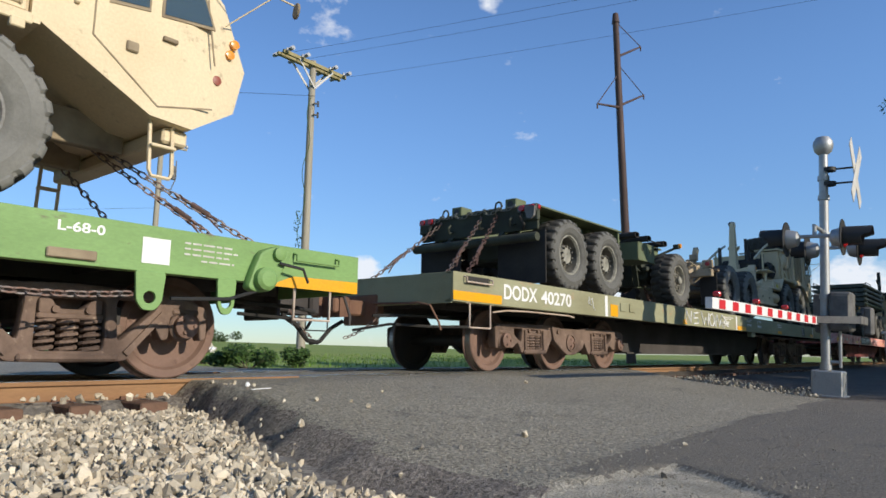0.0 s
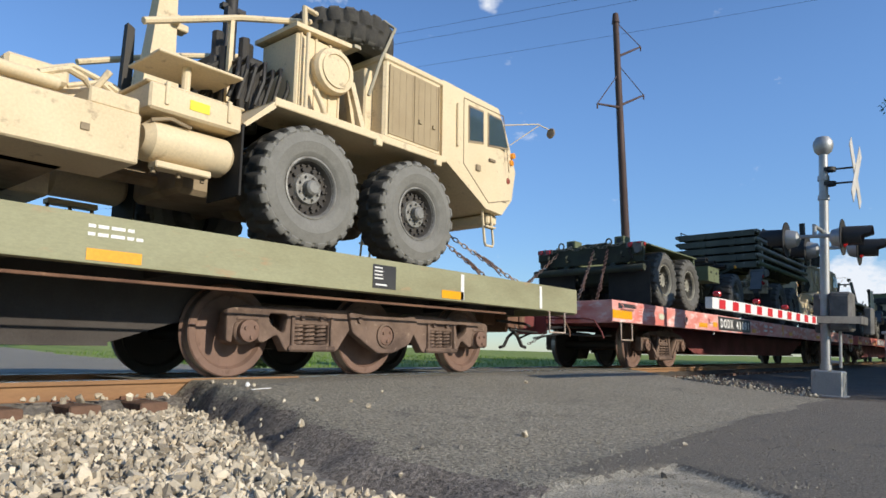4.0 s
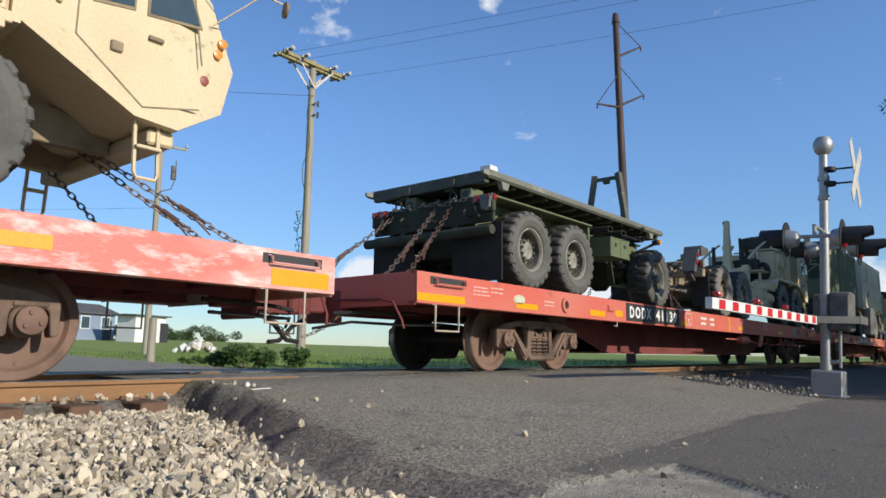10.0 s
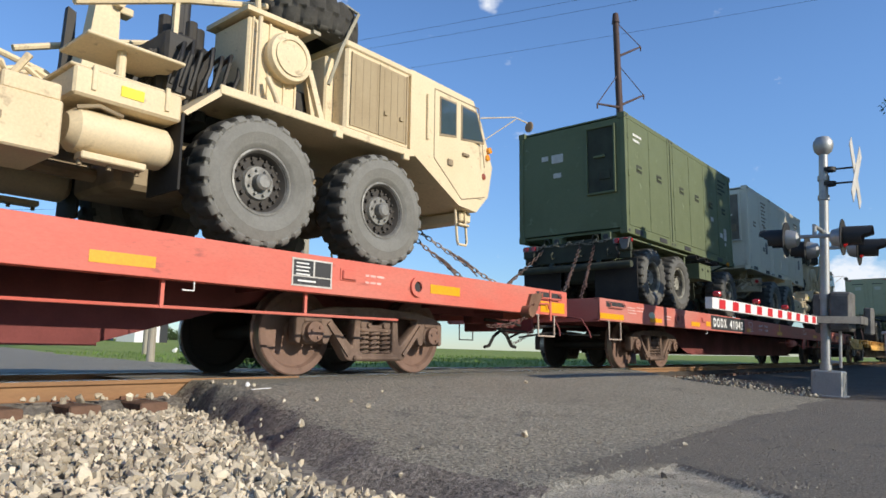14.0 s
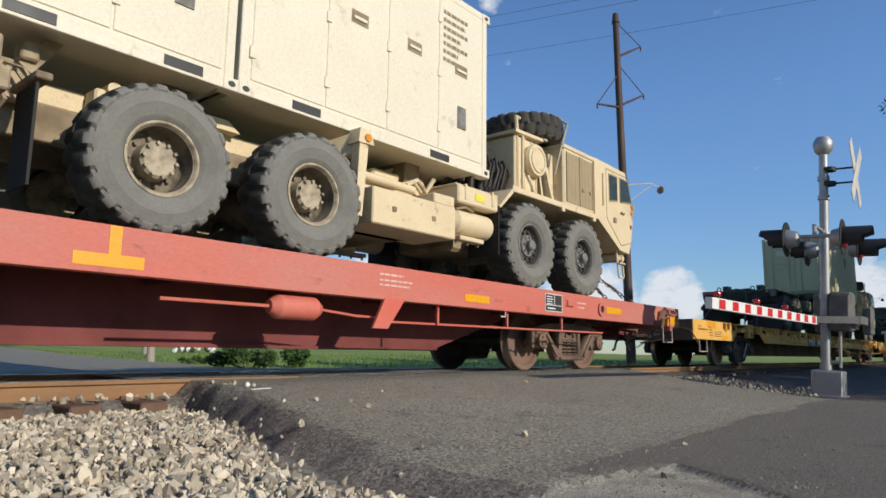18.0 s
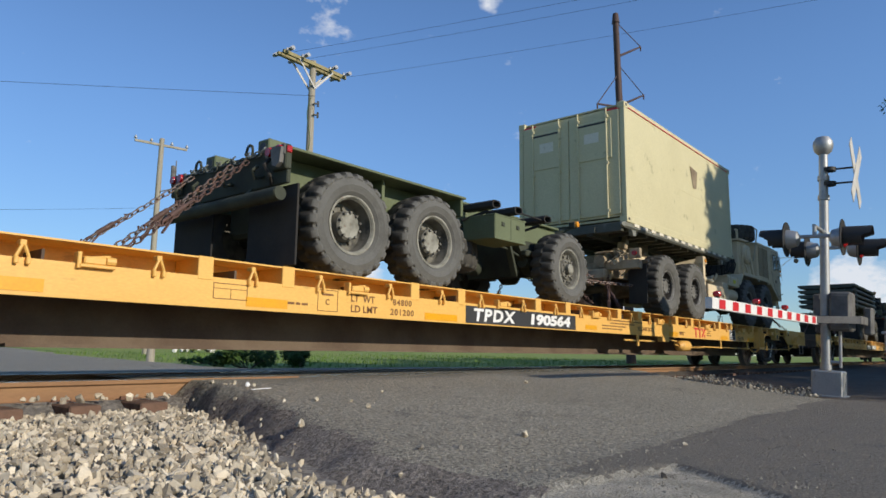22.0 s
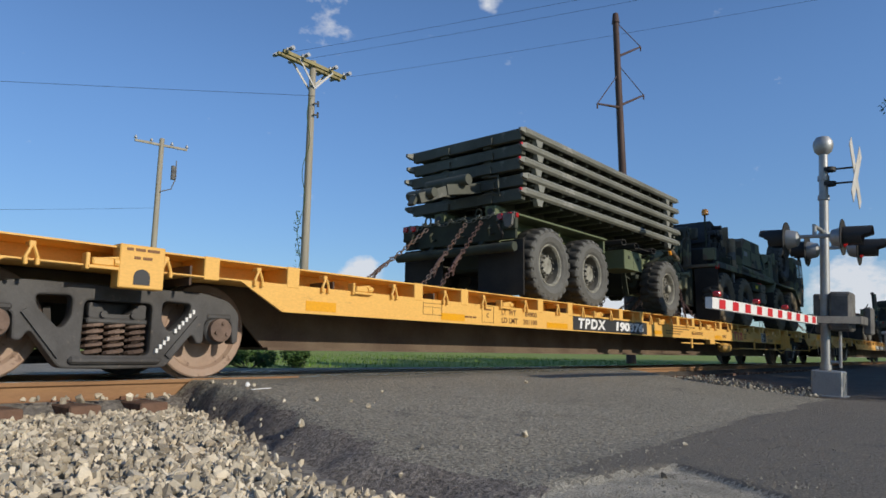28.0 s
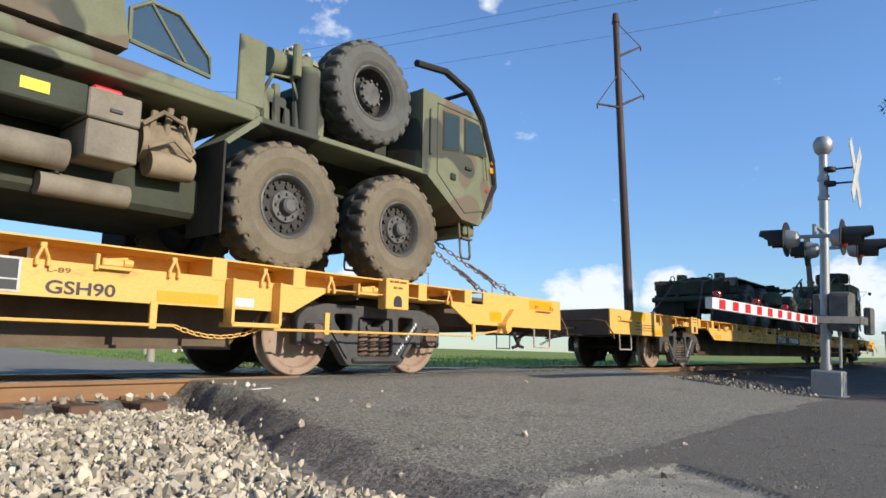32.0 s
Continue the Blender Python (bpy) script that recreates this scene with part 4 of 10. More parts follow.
def stay_arm(p, q, top):
    bm = bmesh.new()
    rod(bm, p, q, 0.09, 0.06, 8)
    o = part("arm", bm, POLE_DARK, p3)
    bm = bmesh.new()
    rod(bm, q, top, 0.03, seg=6)
    part("stay", bm, POLE_DARK, o)
    bm = bmesh.new()
    rod(bm, q, (q[0], q[1], q[2] - 0.30), 0.05, seg=8)
    part("insulator", bm, POLE_DARK, o)


stay_arm((-0.60, 0, 16.45), (-3.75, 0, 15.75), (-0.80, 0, 18.6))
stay_arm((-0.55, 0, 16.6), (3.2, 0, 18.45), (-0.60, 0, 19.3))
stay_arm((-0.65, 0, 19.9), (2.95, 0, 21.9), (-0.75, 0, 22.2))


def wire(points, r, label="thin black overhead wire"):
    bm = bmesh.new()
    pipe(bm, points, r, 5)
    return single("overhead_wire", bm, BLACK, label, "wire", "overhead wires")


def sag(a, b, d, n=24):
    a, b = Vector(a), Vector(b)
    return [a.lerp(b, i / n) - Vector((0, 0, 4 * d * (i / n) * (1 - i / n))) for i in range(n + 1)]


for u in (-1.28, -0.63, 1.28):
    wire(sag((14.2 + u, 17.5 + u * 0.035, 10.05), (26.5 + u, -27.0, 11.2), 0.7), 0.0045)
wire(sag((14.2, 17.8, 9.0), (-26, 57, 9.8), 0.3), 0.007)
wire(sag((16.1, 32.0, 7.2), (-8, 52, 6.4), 0.4), 0.006)


# ---------------------------------------------------------------- plants and buildings
def leaf_cloud(bm, rng_, centres, radius, count, size):
    """Small leaves round several centres, with an uneven outline and gaps."""
    for _ in range(count):
        c = centres[int(rng_.integers(len(centres)))]
        d = Vector(rng_.normal(size=3)).normalized() * radius * c[3] * rng_.uniform(0.25, 1.0) ** 0.6
        p = Vector(c[:3]) + Vector((d.x, d.y, d.z * 0.75))
        a = Vector(rng_.normal(size=3)).normalized() * size * rng_.uniform(0.6, 1.4)
        b = a.orthogonal().normalized() * size * rng_.uniform(0.3, 0.6)
        bm.faces.new([bm.verts.new(q) for q in (p - a, p + b, p + a, p - b)])


def tree(x, y, z, height, spread, seed, base=0.3, leaves=5200, size=0.16, label="leafy green broadleaf tree beside the road"):
    g = np.random.default_rng(seed)
    t = thing("tree", label, "tree", "trees by the track", at=pose(x, y, z))
    bm = bmesh.new()
    tops = []
    rod(bm, (0, 0, -0.2), (0, 0, height * 0.55), height * 0.022, height * 0.012, 10)
    for k in range(9):
        h = height * g.uniform(base, 0.6)
        a = g.uniform(0, 6.28)
        e = Vector((math.cos(a) * spread * g.uniform(0.45, 0.95), math.sin(a) * spread * g.uniform(0.45, 0.95), h + height * g.uniform(0.05, 0.35)))
        mid = Vector((e.x * 0.4, e.y * 0.4, h + (e.z - h) * 0.55))
        pipe(bm, [(0, 0, h), mid, e], height * 0.006, 6)
        tops.append((*e, g.uniform(0.6, 1.1)))
        tops.append((*mid, g.uniform(0.5, 0.9)))
    tops.append((0, 0, height * 0.86, 1.0))
    tops.append((0.3, 0.2, height * 0.72, 1.1))
    part("trunk", bm, BARK, t)
    bm = bmesh.new()
    leaf_cloud(bm, g, tops, spread * 0.55, leaves, size)
    part("crown", finish("crown", bm, LEAF), LEAF, t)
    return t


tree(20.2, -8.5, -0.5, 13.5, 3.0, 16, base=0.10, leaves=10000, size=0.22)
tree(22.5, -6.0, -0.5, 11.0, 3.4, 10, base=0.12, leaves=9000, size=0.21)
tree(28.5, -6.5, -0.5, 14.0, 5.2, 11, base=0.08, leaves=15000, size=0.25)
tree(35.5, -7.5, -0.5, 15.0, 5.8, 12, base=0.06, leaves=16000, size=0.27)
tree(44.0, -7.0, -0.5, 14.0, 5.5, 13, base=0.06, leaves=9500, size=0.22)
tree(53.0, -8.0, -0.5, 15.0, 6.0, 14, base=0.06, leaves=9500, size=0.24)
tree(63.0, -8.0, -0.5, 15.0, 6.0, 15, base=0.06, leaves=9500, size=0.26)
# unseen low trees, added to shade the ground right of the road
for x_, y_, h_, w_, sd in ((14.9, -6.2, 4.6, 1.7, 31), (17.6, -6.4, 5.0, 1.9, 32), (20.3, -6.8, 5.4, 1.9, 33), (25.2, -6.8, 6.0, 2.2, 34)):
    tree(x_, y_, -0.5, h_, w_, sd, base=0.05, leaves=4200, size=0.12, label="small bushy green tree out of view, added to shade the ground")


def bush(x, y, z, r, h, seed, n, size, label):
    g = np.random.default_rng(seed)
    t = thing("bush", label, "bush", "bushes", at=pose(x, y, z))
    bm = bmesh.new()
    cs = []
    for k in range(8):
        e = (g.uniform(-r, r), g.uniform(-r, r) * 0.6, h * g.uniform(0.2, 0.6))
        pipe(bm, [(0, 0, 0), (e[0] * 0.5, e[1] * 0.5, e[2] * 0.5), e], 0.015, 5)
        cs.append((*e, g.uniform(0.6, 1.0)))
    part("stem", bm, BARK, t)
    bm = bmesh.new()
    leaf_cloud(bm, g, cs, h * 0.45, n, size)
    part("foliage", bm, LEAF, t)
    return t


# a bough that reaches out over the verge
t = [o for o in bpy.data.objects if o.name == "tree.001"][0]
g = np.random.default_rng(77)
bm = bmesh.new()
pipe(bm, [(0, 0, 5.2), (-0.2, 3.5, 6.6), (-0.4, 6.5, 7.6), (-0.5, 8.1, 7.85)], 0.04, 6)
part("bough", bm, BARK, t)
bm = bmesh.new()
leaf_cloud(bm, g, [(-0.5, 8.05, 7.8, 1.0), (-0.45, 7.5, 7.85, 1.1), (-0.4, 6.7, 7.7, 1.2)], 0.32, 110, 0.07)
part("bough_leaves", bm, LEAF, t)


bush(11.55, 17.0, ground_z(11.5, 17) - 0.05, 0.75, 1.0, 3, 2400, 0.07, "low dense dark green bush in the grass")
bush(13.6, 17.6, ground_z(13.6, 17.6) - 0.05, 0.45, 0.85, 4, 1500, 0.07, "low dense dark green bush beside the wooden pole")
bush(12.2, 20.5, ground_z(12.2, 20.5) - 0.05, 0.6, 0.4, 5, 900, 0.06, "tuft of tall weeds in the grass")

# far tree line
g = np.random.default_rng(8)
for k, (x, y, w, h) in enumerate(((22, 120, 9, 4.5), (40, 130, 12, 5.5), (8, 150, 14, 6.0), (62, 140, 10, 4.5), (-14, 160, 12, 7), (85, 150, 12, 5), (30, 175, 16, 7))):
    bm = bmesh.new()
    cs = [(g.uniform(-w, w), g.uniform(-3, 3), h * g.uniform(0.10, 0.70), g.uniform(0.6, 1.1)) for _ in range(26)]
    leaf_cloud(bm, g, cs, h * 0.42, 4200, 0.36)
    t = thing("tree_clump", "distant green trees at the edge of the field", "trees", "far trees", at=pose(x, y, ground_z(x, y)))
    part("foliage", bm, LEAF_FAR, t)
    bm = bmesh.new()
    for c in cs[:8]:
        rod(bm, (c[0], c[1], -1.0), (c[0], c[1], c[2]), 0.18, 0.1, 6)
    part("trunk", bm, BARK, t)


def house(x, y, z, w, d, h, roof, wall, label, windows):
    t = thing("house", label, "house", "far houses", at=pose(x, y, z, 0, 0, 18))
    part("wall", blocks((-w / 2, w / 2, -d / 2, d / 2, -0.6, h), c=0.02), wall, t)
    bm = bmesh.new()
    o = 0.35
    hull(bm, [(sx * (w / 2 + o), sy * (d / 2 + o), h + 0.002) for sx in (-1, 1) for sy in (-1, 1)] + [(sx * (w / 2 + o), sy * (d / 2 + o), h + 0.12) for sx in (-1, 1) for sy in (-1, 1)] + [(sx * (w / 2 + o), 0, h + roof) for sx in (-1, 1)])
    part("roof", bm, ROOF, t)
    for k in range(windows):
        u = -w / 2 + w * (k + 0.5) / windows
        fr = part("window", blocks((u - 0.5, u + 0.5, -d / 2 - 0.05, -d / 2 + 0.02, 0.9, 2.1), c=0.01), WHITE, t)
        part("pane", blocks((u - 0.42, u + 0.42, -d / 2 - 0.06, -d / 2 - 0.04, 0.98, 2.02)), GLASS, fr)
    part("door", blocks((w * 0.3, w * 0.3 + 0.95, -d / 2 - 0.04, -d / 2 + 0.02, -0.4, 1.75), c=0.01), INK, t)
    return t


house(25.6, 67, ground_z(25.6, 67), 6.6, 5.0, 2.3, 1.1, SHED, "small blue-grey house in the far grass", 3)
house(29.9, 61, ground_z(29.9, 61), 3.6, 2.2, 2.3, 0.18, SIDING, "small white trailer home beside the blue-grey house", 0)
t = thing("rubble_heap", "heap of broken concrete and rubble in the grass", "rubble", at=pose(20.4, 35, ground_z(20.4, 35)))
for k in range(26):
    bm = bmesh.new()
    s = g.uniform(0.12, 0.32)
    hull(bm, [tuple(Vector(g.normal(size=3)).normalized() * s) for _ in range(12)])
    r = g.uniform(0, 1) ** 0.7
    a = g.uniform(0, 6.28)
    o = part("rubble_piece", bm, GRIT if k % 3 else SIDING, t)
    o.location = (math.cos(a) * r * 1.4, math.sin(a) * r * 0.6, 0.1 + (1 - r) * 0.45)
t = thing("fence_post", "short grey wooden post in the grass", "post", at=pose(10.9, 21.5, ground_z(10.9, 21.5) - 0.05))
bm = bmesh.new()
rod(bm, (0, 0, 0), (0, 0, 1.5), 0.13, 0.12, 10)
part("shaft", bm, POLE_WOOD, t)

# tufts of grass along the verge
verts, faces = [], []
g = np.random.default_rng(21)
for _ in range(9000):
    y = g.uniform(10.2, 34)
    x = g.uniform(-2, 46)
    if 2.2 < x < 11.4:
        continue
    h = g.uniform(0.06, 0.2)
    a = g.uniform(0, 6.28)
    dx, dy = math.cos(a) * 0.025, math.sin(a) * 0.025
    b = len(verts)
    z = ground_z(x, y) - 0.02
    verts += [(x - dx, y - dy, z), (x + dx, y + dy, z), (x + g.uniform(-0.05, 0.05), y + g.uniform(-0.05, 0.05), z + h)]
    faces.append((b, b + 1, b + 2))
me = bpy.data.meshes.new("grass")
me.from_pydata(verts, [], faces)
me.materials.append(BLADES)
tagged(new("grass", me), "tufts of green grass along the far verge", "grass", kind="stuff")

# ---------------------------------------------------------------- wheels and bogies of the railcars
def wheelset_mesh(r, mat_):
    """Two flanged wheels on an axle, with the turning bearing caps."""
    bm = bmesh.new()
    for s in (-1, 1):
        y = s * 0.80
        turned(bm, [(0.085, y), (0.12, y), (0.14, y - s * 0.03), (r - 0.10, y - s * 0.045), (r - 0.075, y - s * 0.005), (r - 0.012, y),
                    (r, y - s * 0.012), (r + 0.004, y - s * 0.10), (r + 0.028, y - s * 0.115), (r + 0.022, y - s * 0.14), (r - 0.06, y - s * 0.142), (r - 0.09, y - s * 0.10), (0.13, y - s * 0.10), (0.085, y - s * 0.12)], 40)
        rod(bm, (0, y, 0), (0, s * 1.10, 0), 0.075, seg=14)
        turned(bm, [(0.105, s * 1.06), (0.105, s * 1.125), (0.07, s * 1.14)], 20)
        for k in range(3):
            a = 2 * math.pi * k / 3
            rod(bm, (0.06 * math.cos(a), s * 1.125, 0.06 * math.sin(a)), (0.06 * math.cos(a), s * 1.155, 0.06 * math.sin(a)), 0.018, seg=6)
    rod(bm, (0, -0.75, 0), (0, 0.75, 0), 0.085, seg=14)
    me = finish("wheelset", bm, mat_, TREAD_RIM, BOGIE if mat_ is WHEEL_PALE else mat_, SHADE_STEEL)
    # inward wheel faces and axle: under-car shade painted as dark steel
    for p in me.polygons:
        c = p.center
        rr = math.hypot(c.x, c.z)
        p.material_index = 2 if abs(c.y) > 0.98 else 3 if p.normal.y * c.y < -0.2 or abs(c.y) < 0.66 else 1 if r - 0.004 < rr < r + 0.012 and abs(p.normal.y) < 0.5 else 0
    return me


def mirrored(half_outline):
    """Closes an outline given for x >= 0, from the top to the foot, by its mirror image."""
    return list(half_outline) + [(-x, z) for x, z in reversed(half_outline)]


def sideframe_mesh(half, rz, mat_, s, cast):
    """A cast side frame over two axles at +-half, height rz; s = -1 is the near side. cast: the heavier shape with two rounded windows."""
    y0, y1 = s * 0.94, s * 1.07
    bm = bmesh.new()
    jaw = [(half + 0.21, 0.16), (half + 0.21, -0.11), (half + 0.15, -0.13), (half + 0.13, 0.09), (half - 0.13, 0.09), (half - 0.14, -0.12), (half - 0.20, -0.13)]
    if cast:
        outer = mirrored([(0.02, 0.33), (half - 0.16, 0.33), (half + 0.10, 0.27)] + jaw + [(half - 0.25, -0.04), (0.42, -0.33), (0.02, -0.34)])
        holes = [[(-0.27, -0.23), (-0.27, 0.20), (0.27, 0.20), (0.27, -0.23)]]
        holes += [[(m * 0.36, 0.23), (m * 0.62, 0.22), (m * 0.60, 0.13), (m * 0.43, -0.04), (m * 0.36, 0.06)] for m in (-1, 1)]
    else:
        outer = mirrored([(0.02, 0.30), (half - 0.30, 0.28), (half + 0.05, 0.22)] + jaw + [(half - 0.27, 0.0), (0.44, -0.30), (0.02, -0.31)])
        holes = [[(-0.25, -0.22), (-0.25, 0.18), (0.25, 0.18), (0.25, -0.22)]]
        holes += [[(m * 0.33, 0.20), (m * (half - 0.24), 0.19), (m * (half - 0.26), 0.13), (m * 0.36, -0.15)] for m in (-1, 1)]
    casting(bm, [[(x, z + rz) for x, z in o] for o in [outer] + holes], y0, y1)
    # ribs along the lower members, spring seat and journal adapters
    for m in (-1, 1):
        beam(bm, (m * (half - 0.20), y1, rz + 0.10), (m * 0.42, y1, rz - 0.24), 0.05, 0.045, (0, 1, 0))
    return finish("sideframe", bm, mat_, smooth=40)


def seat_mesh(rz, mat_, s, low, w):
    """The seat under a spring nest."""
    return finish("spring_seat", blocks((-w, w, min(s * 0.88, s * 1.115), max(s * 0.88, s * 1.115), rz + low, rz + low + 0.06), c=0.02), mat_)


def adapter_mesh(rz, mat_, s):
    """Bearing housing with its adapter block on top."""
    bm = bmesh.new()
    turned(bm, [(0.115, s * 0.90), (0.13, s * 0.93), (0.13, s * 1.05), (0.115, s * 1.07)], 20, (0, 0, rz))
    box(bm, -0.13, 0.13, s * 0.90, s * 1.085, rz + 0.09, rz + 0.15, 0.02)
    return finish("bearing_housing", bm, mat_)


def long_sideframe_mesh(axle, nest, r, mat_, s):
    """A side frame over three axles: two sprung bowls and a lozenge-shaped equaliser over the middle axle."""
    y0, y1 = s * 0.94, s * 1.07
    bm = bmesh.new()
    for m in (-1, 1):
        e = axle - nest
        bowl = [(nest - 0.34, 0.26), (axle + 0.05, 0.24), (axle + 0.22, 0.20), (axle + 0.21, -0.10), (axle + 0.15, -0.12), (axle + 0.13, 0.08), (axle - 0.13, 0.08), (axle - 0.13, -0.10),
                (axle - 0.20, -0.11), (nest + e * 0.55, -0.02), (nest + 0.32, -0.19), (nest - 0.34, -0.19), (nest - 0.62, 0.18), (nest - 0.58, 0.26)]
        hole = [(nest - 0.22, -0.12), (nest - 0.22, 0.17), (nest + 0.22, 0.17), (nest + 0.22, -0.12)]
        ear = [(nest + 0.30, 0.18), (axle - 0.24, 0.18), (axle - 0.26, 0.08), (nest + 0.34, -0.02)]
        casting(bm, [[(m * x, z + r) for x, z in o] for o in (bowl, hole, ear)], y0, y1)
        for q in (-0.25, 0.25):
            box(bm, m * nest + q - 0.02, m * nest + q + 0.02, s * 1.05, s * 1.10, r - 0.15, r + 0.17, 0.01)
    casting(bm, [[(x, z + r) for x, z in ((-0.56, 0.25), (-0.30, 0.22), (0.30, 0.22), (0.50, 0.25), (0.56, 0.14), (0.40, -0.10), (0.12, -0.20), (-0.12, -0.20), (-0.50, 0.02))]], s * 1.0, s * 1.11)
    turned(bm, [(0.14, s * 1.10), (0.14, s * 1.13), (0.115, s * 1.135), (0.115, s * 1.10)], 20, (0, 0, r), closed=True)
    rod(bm, (-0.40, s * 1.10, r + 0.16), (-0.40, s * 1.135, r + 0.16), 0.035, seg=10)
    return finish("sideframe", bm, mat_, smooth=40)


def spring_mesh(rz, mat_, s, low=-0.24, high=0.02, rad=0.066):
    bm = bmesh.new()
    for k in (-2.55 * rad, 0.0, 2.55 * rad):
        coil(bm, k, s * 1.0, rz + low, rz + high, rad, 0.017, 5.0, 10)
        coil(bm, k, s * 1.0, rz + low, rz + high, rad * 0.55, 0.011, 6.0, 8)
    return finish("spring_nest", bm, mat_)


def bolster_end_mesh(rz, mat_, s, high):
    """The end of the bolster on its springs: a cap plate with a scooped face and two lugs."""
    bm = bmesh.new()
    box(bm, -0.24, 0.24, s * 0.86, s * 1.06, rz + high, rz + high + 0.045, 0.012)
    casting(bm, [[(x, z + rz + high) for x, z in ((-0.23, 0.04), (-0.23, 0.17), (-0.15, 0.16), (-0.09, 0.08), (0.09, 0.08), (0.15, 0.16), (0.23, 0.17), (0.23, 0.04))]], s * 0.90, s * 1.05, 0.01, 0.03)
    for m in (-1, 1):
        rod(bm, (m * 0.12, s * 1.04, rz + high + 0.075), (m * 0.12, s * 1.08, rz + high + 0.075), 0.028, seg=8)
    return finish("bolster_end", bm, mat_)


_truck = {}
AXLE_THREE = 1.79    # spacing of the axles in a three-axle bogie


def bogie(car, x, style):
    """A bogie of a railcar, with its side frames, springs and wheelsets."""
    key = style
    if key not in _truck:
        r, fm, wm, cast = {"brown": (0.457, BOGIE, WHEEL, False), "grey": (0.435, BOGIE_DARK, WHEEL_PALE, True), "three": (0.44, BOGIE, WHEEL, False)}[style]
        half = {"brown": 0.92, "grey": 0.89, "three": 1.02}[style]
        bm = bmesh.new()
        if style == "three":
            for m in (-1, 1):
                box(bm, m * half - 0.16, m * half + 0.16, -0.86, 0.86, 0.50, 0.70, 0.02)
            box(bm, -1.2, 1.2, -0.25, 0.25, 0.55, 0.78, 0.02)
        else:
            box(bm, -0.2, 0.2, -0.88, 0.88, r + 0.0, r + 0.22, 0.03)
        rod(bm, (0, 0, r), (0, 0, r + 0.30), 0.2, seg=16)
        for m in (-1, 1):
            box(bm, m * 0.45 - 0.05, m * 0.45 + 0.05, -0.85, 0.85, r - 0.1, r, 0.02)
        bol = finish("bolster", bm, fm)
        if style == "three":
            frames = [long_sideframe_mesh(AXLE_THREE, half, r, fm, s) for s in (-1, 1)]
            springs = [spring_mesh(r, fm, s, -0.13, 0.08, 0.058) for s in (-1, 1)]
            ends = [bolster_end_mesh(r, fm, s, 0.08) for s in (-1, 1)] + [seat_mesh(r, fm, s, -0.19, 0.30) for s in (-1, 1)]
        else:
            frames = [sideframe_mesh(half, r, fm, s, cast) for s in (-1, 1)]
            springs = [spring_mesh(r, BOGIE if cast else fm, s) for s in (-1, 1)]
            ends = [bolster_end_mesh(r, fm, s, 0.02) for s in (-1, 1)] + [seat_mesh(r, fm, s, -0.30, 0.36) for s in (-1, 1)]
        shoes = []
        for s in (-1, 1):
            bm = bmesh.new()
            hull(bm, [(x, s * y, r + z) for x, z in ((-0.03, -0.16), (0.04, -0.17), (-0.05, 0.14), (0.0, 0.15)) for y in (0.70, 0.82)])
            beam(bm, (-0.03, s * 0.76, r - 0.05), (-0.12, s * 0.55, r - 0.02), 0.06, 0.08)
            shoes.append(finish("brake_shoe", bm, SHADE_STEEL))
        _truck[key] = (r, half, bol, frames, springs, ends, shoes, [adapter_mesh(r, fm, s) for s in (-1, 1)], wheelset_mesh(r, wm))
    r, half, bol, frames, springs, ends, shoes, boxes_, ws = _truck[key]
    b = part("bogie", bol, None, car, "rust-brown cast steel bogie" if style != "grey" else "dark grey cast steel bogie")
    b.location = (x, 0, 0)
    for m in frames:
        part("sideframe", m, None, b)
    for m in springs + ends:
        for c in ((-half, half) if style == "three" else (0,)):
            o = part(m.name.split(".")[0], m, None, b)
            o.location = (c, 0, 0)
    for a in ((-AXLE_THREE, 0, AXLE_THREE) if style == "three" else (-half, half)):
        for m in boxes_:
            o = part("bearing_housing", m, None, b)
            o.location = (a, 0, 0)
        for m in shoes:
            o = part("brake_shoe", m, None, b)
            o.location = (a + (r + 0.03) * (-1 if a > 0 else 1), 0, 0)
            if a > 0:
                o.scale.x = -1
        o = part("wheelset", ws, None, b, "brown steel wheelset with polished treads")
        o.location = (a, 0, r)
        TURNERS.append((o, a, r, r))
    return b


# ---------------------------------------------------------------- railcars
def marks(car, rows, y, material):
    """Rows of short bars for small print: (x, z, width, height)."""
    for x, z, w, h in rows:
        bm = bmesh.new()
        k = x
        i = 0
        while k < x + w:
            d = min(0.05 + 0.05 * ((i * 7) % 3) / 2, x + w - k)
            box(bm, k, k + d, y - 0.0035, y - 0.0005, z, z + h)
            k += d + 0.018
            i += 1
        part("small_print", bm, material, car)


def patch(car, name, x0, x1, z0, z1, y, material, label=""):
    return part(name, blocks((x0, x1, y - 0.004, y - 0.0005, z0, z1)), material, car, label)


def stirrup(car, x, y, z, w, material, drop=0.30):
    for s in (-1, 1):
        bm = bmesh.new()
        yy = s * abs(y)
        pipe(bm, [(x - w / 2 - 0.07, yy, z), (x - w / 2, yy, z), (x - w / 2, yy, z - drop), (x + w / 2, yy, z - drop), (x + w / 2, yy, z), (x + w / 2 + 0.07, yy, z)], 0.014, 6)
        part("step_stirrup", bm, material, car)


def grab(car, x, z, w, y, material):
    bm = bmesh.new()
    pipe(bm, [(x - w / 2, y, z + 0.05), (x - w / 2, y - 0.05, z + 0.03), (x - w / 2, y - 0.05, z - 0.02), (x + w / 2, y - 0.05, z - 0.02), (x + w / 2, y - 0.05, z + 0.03), (x + w / 2, y, z + 0.05)], 0.011, 6)
    part("grab_iron", bm, material, car)


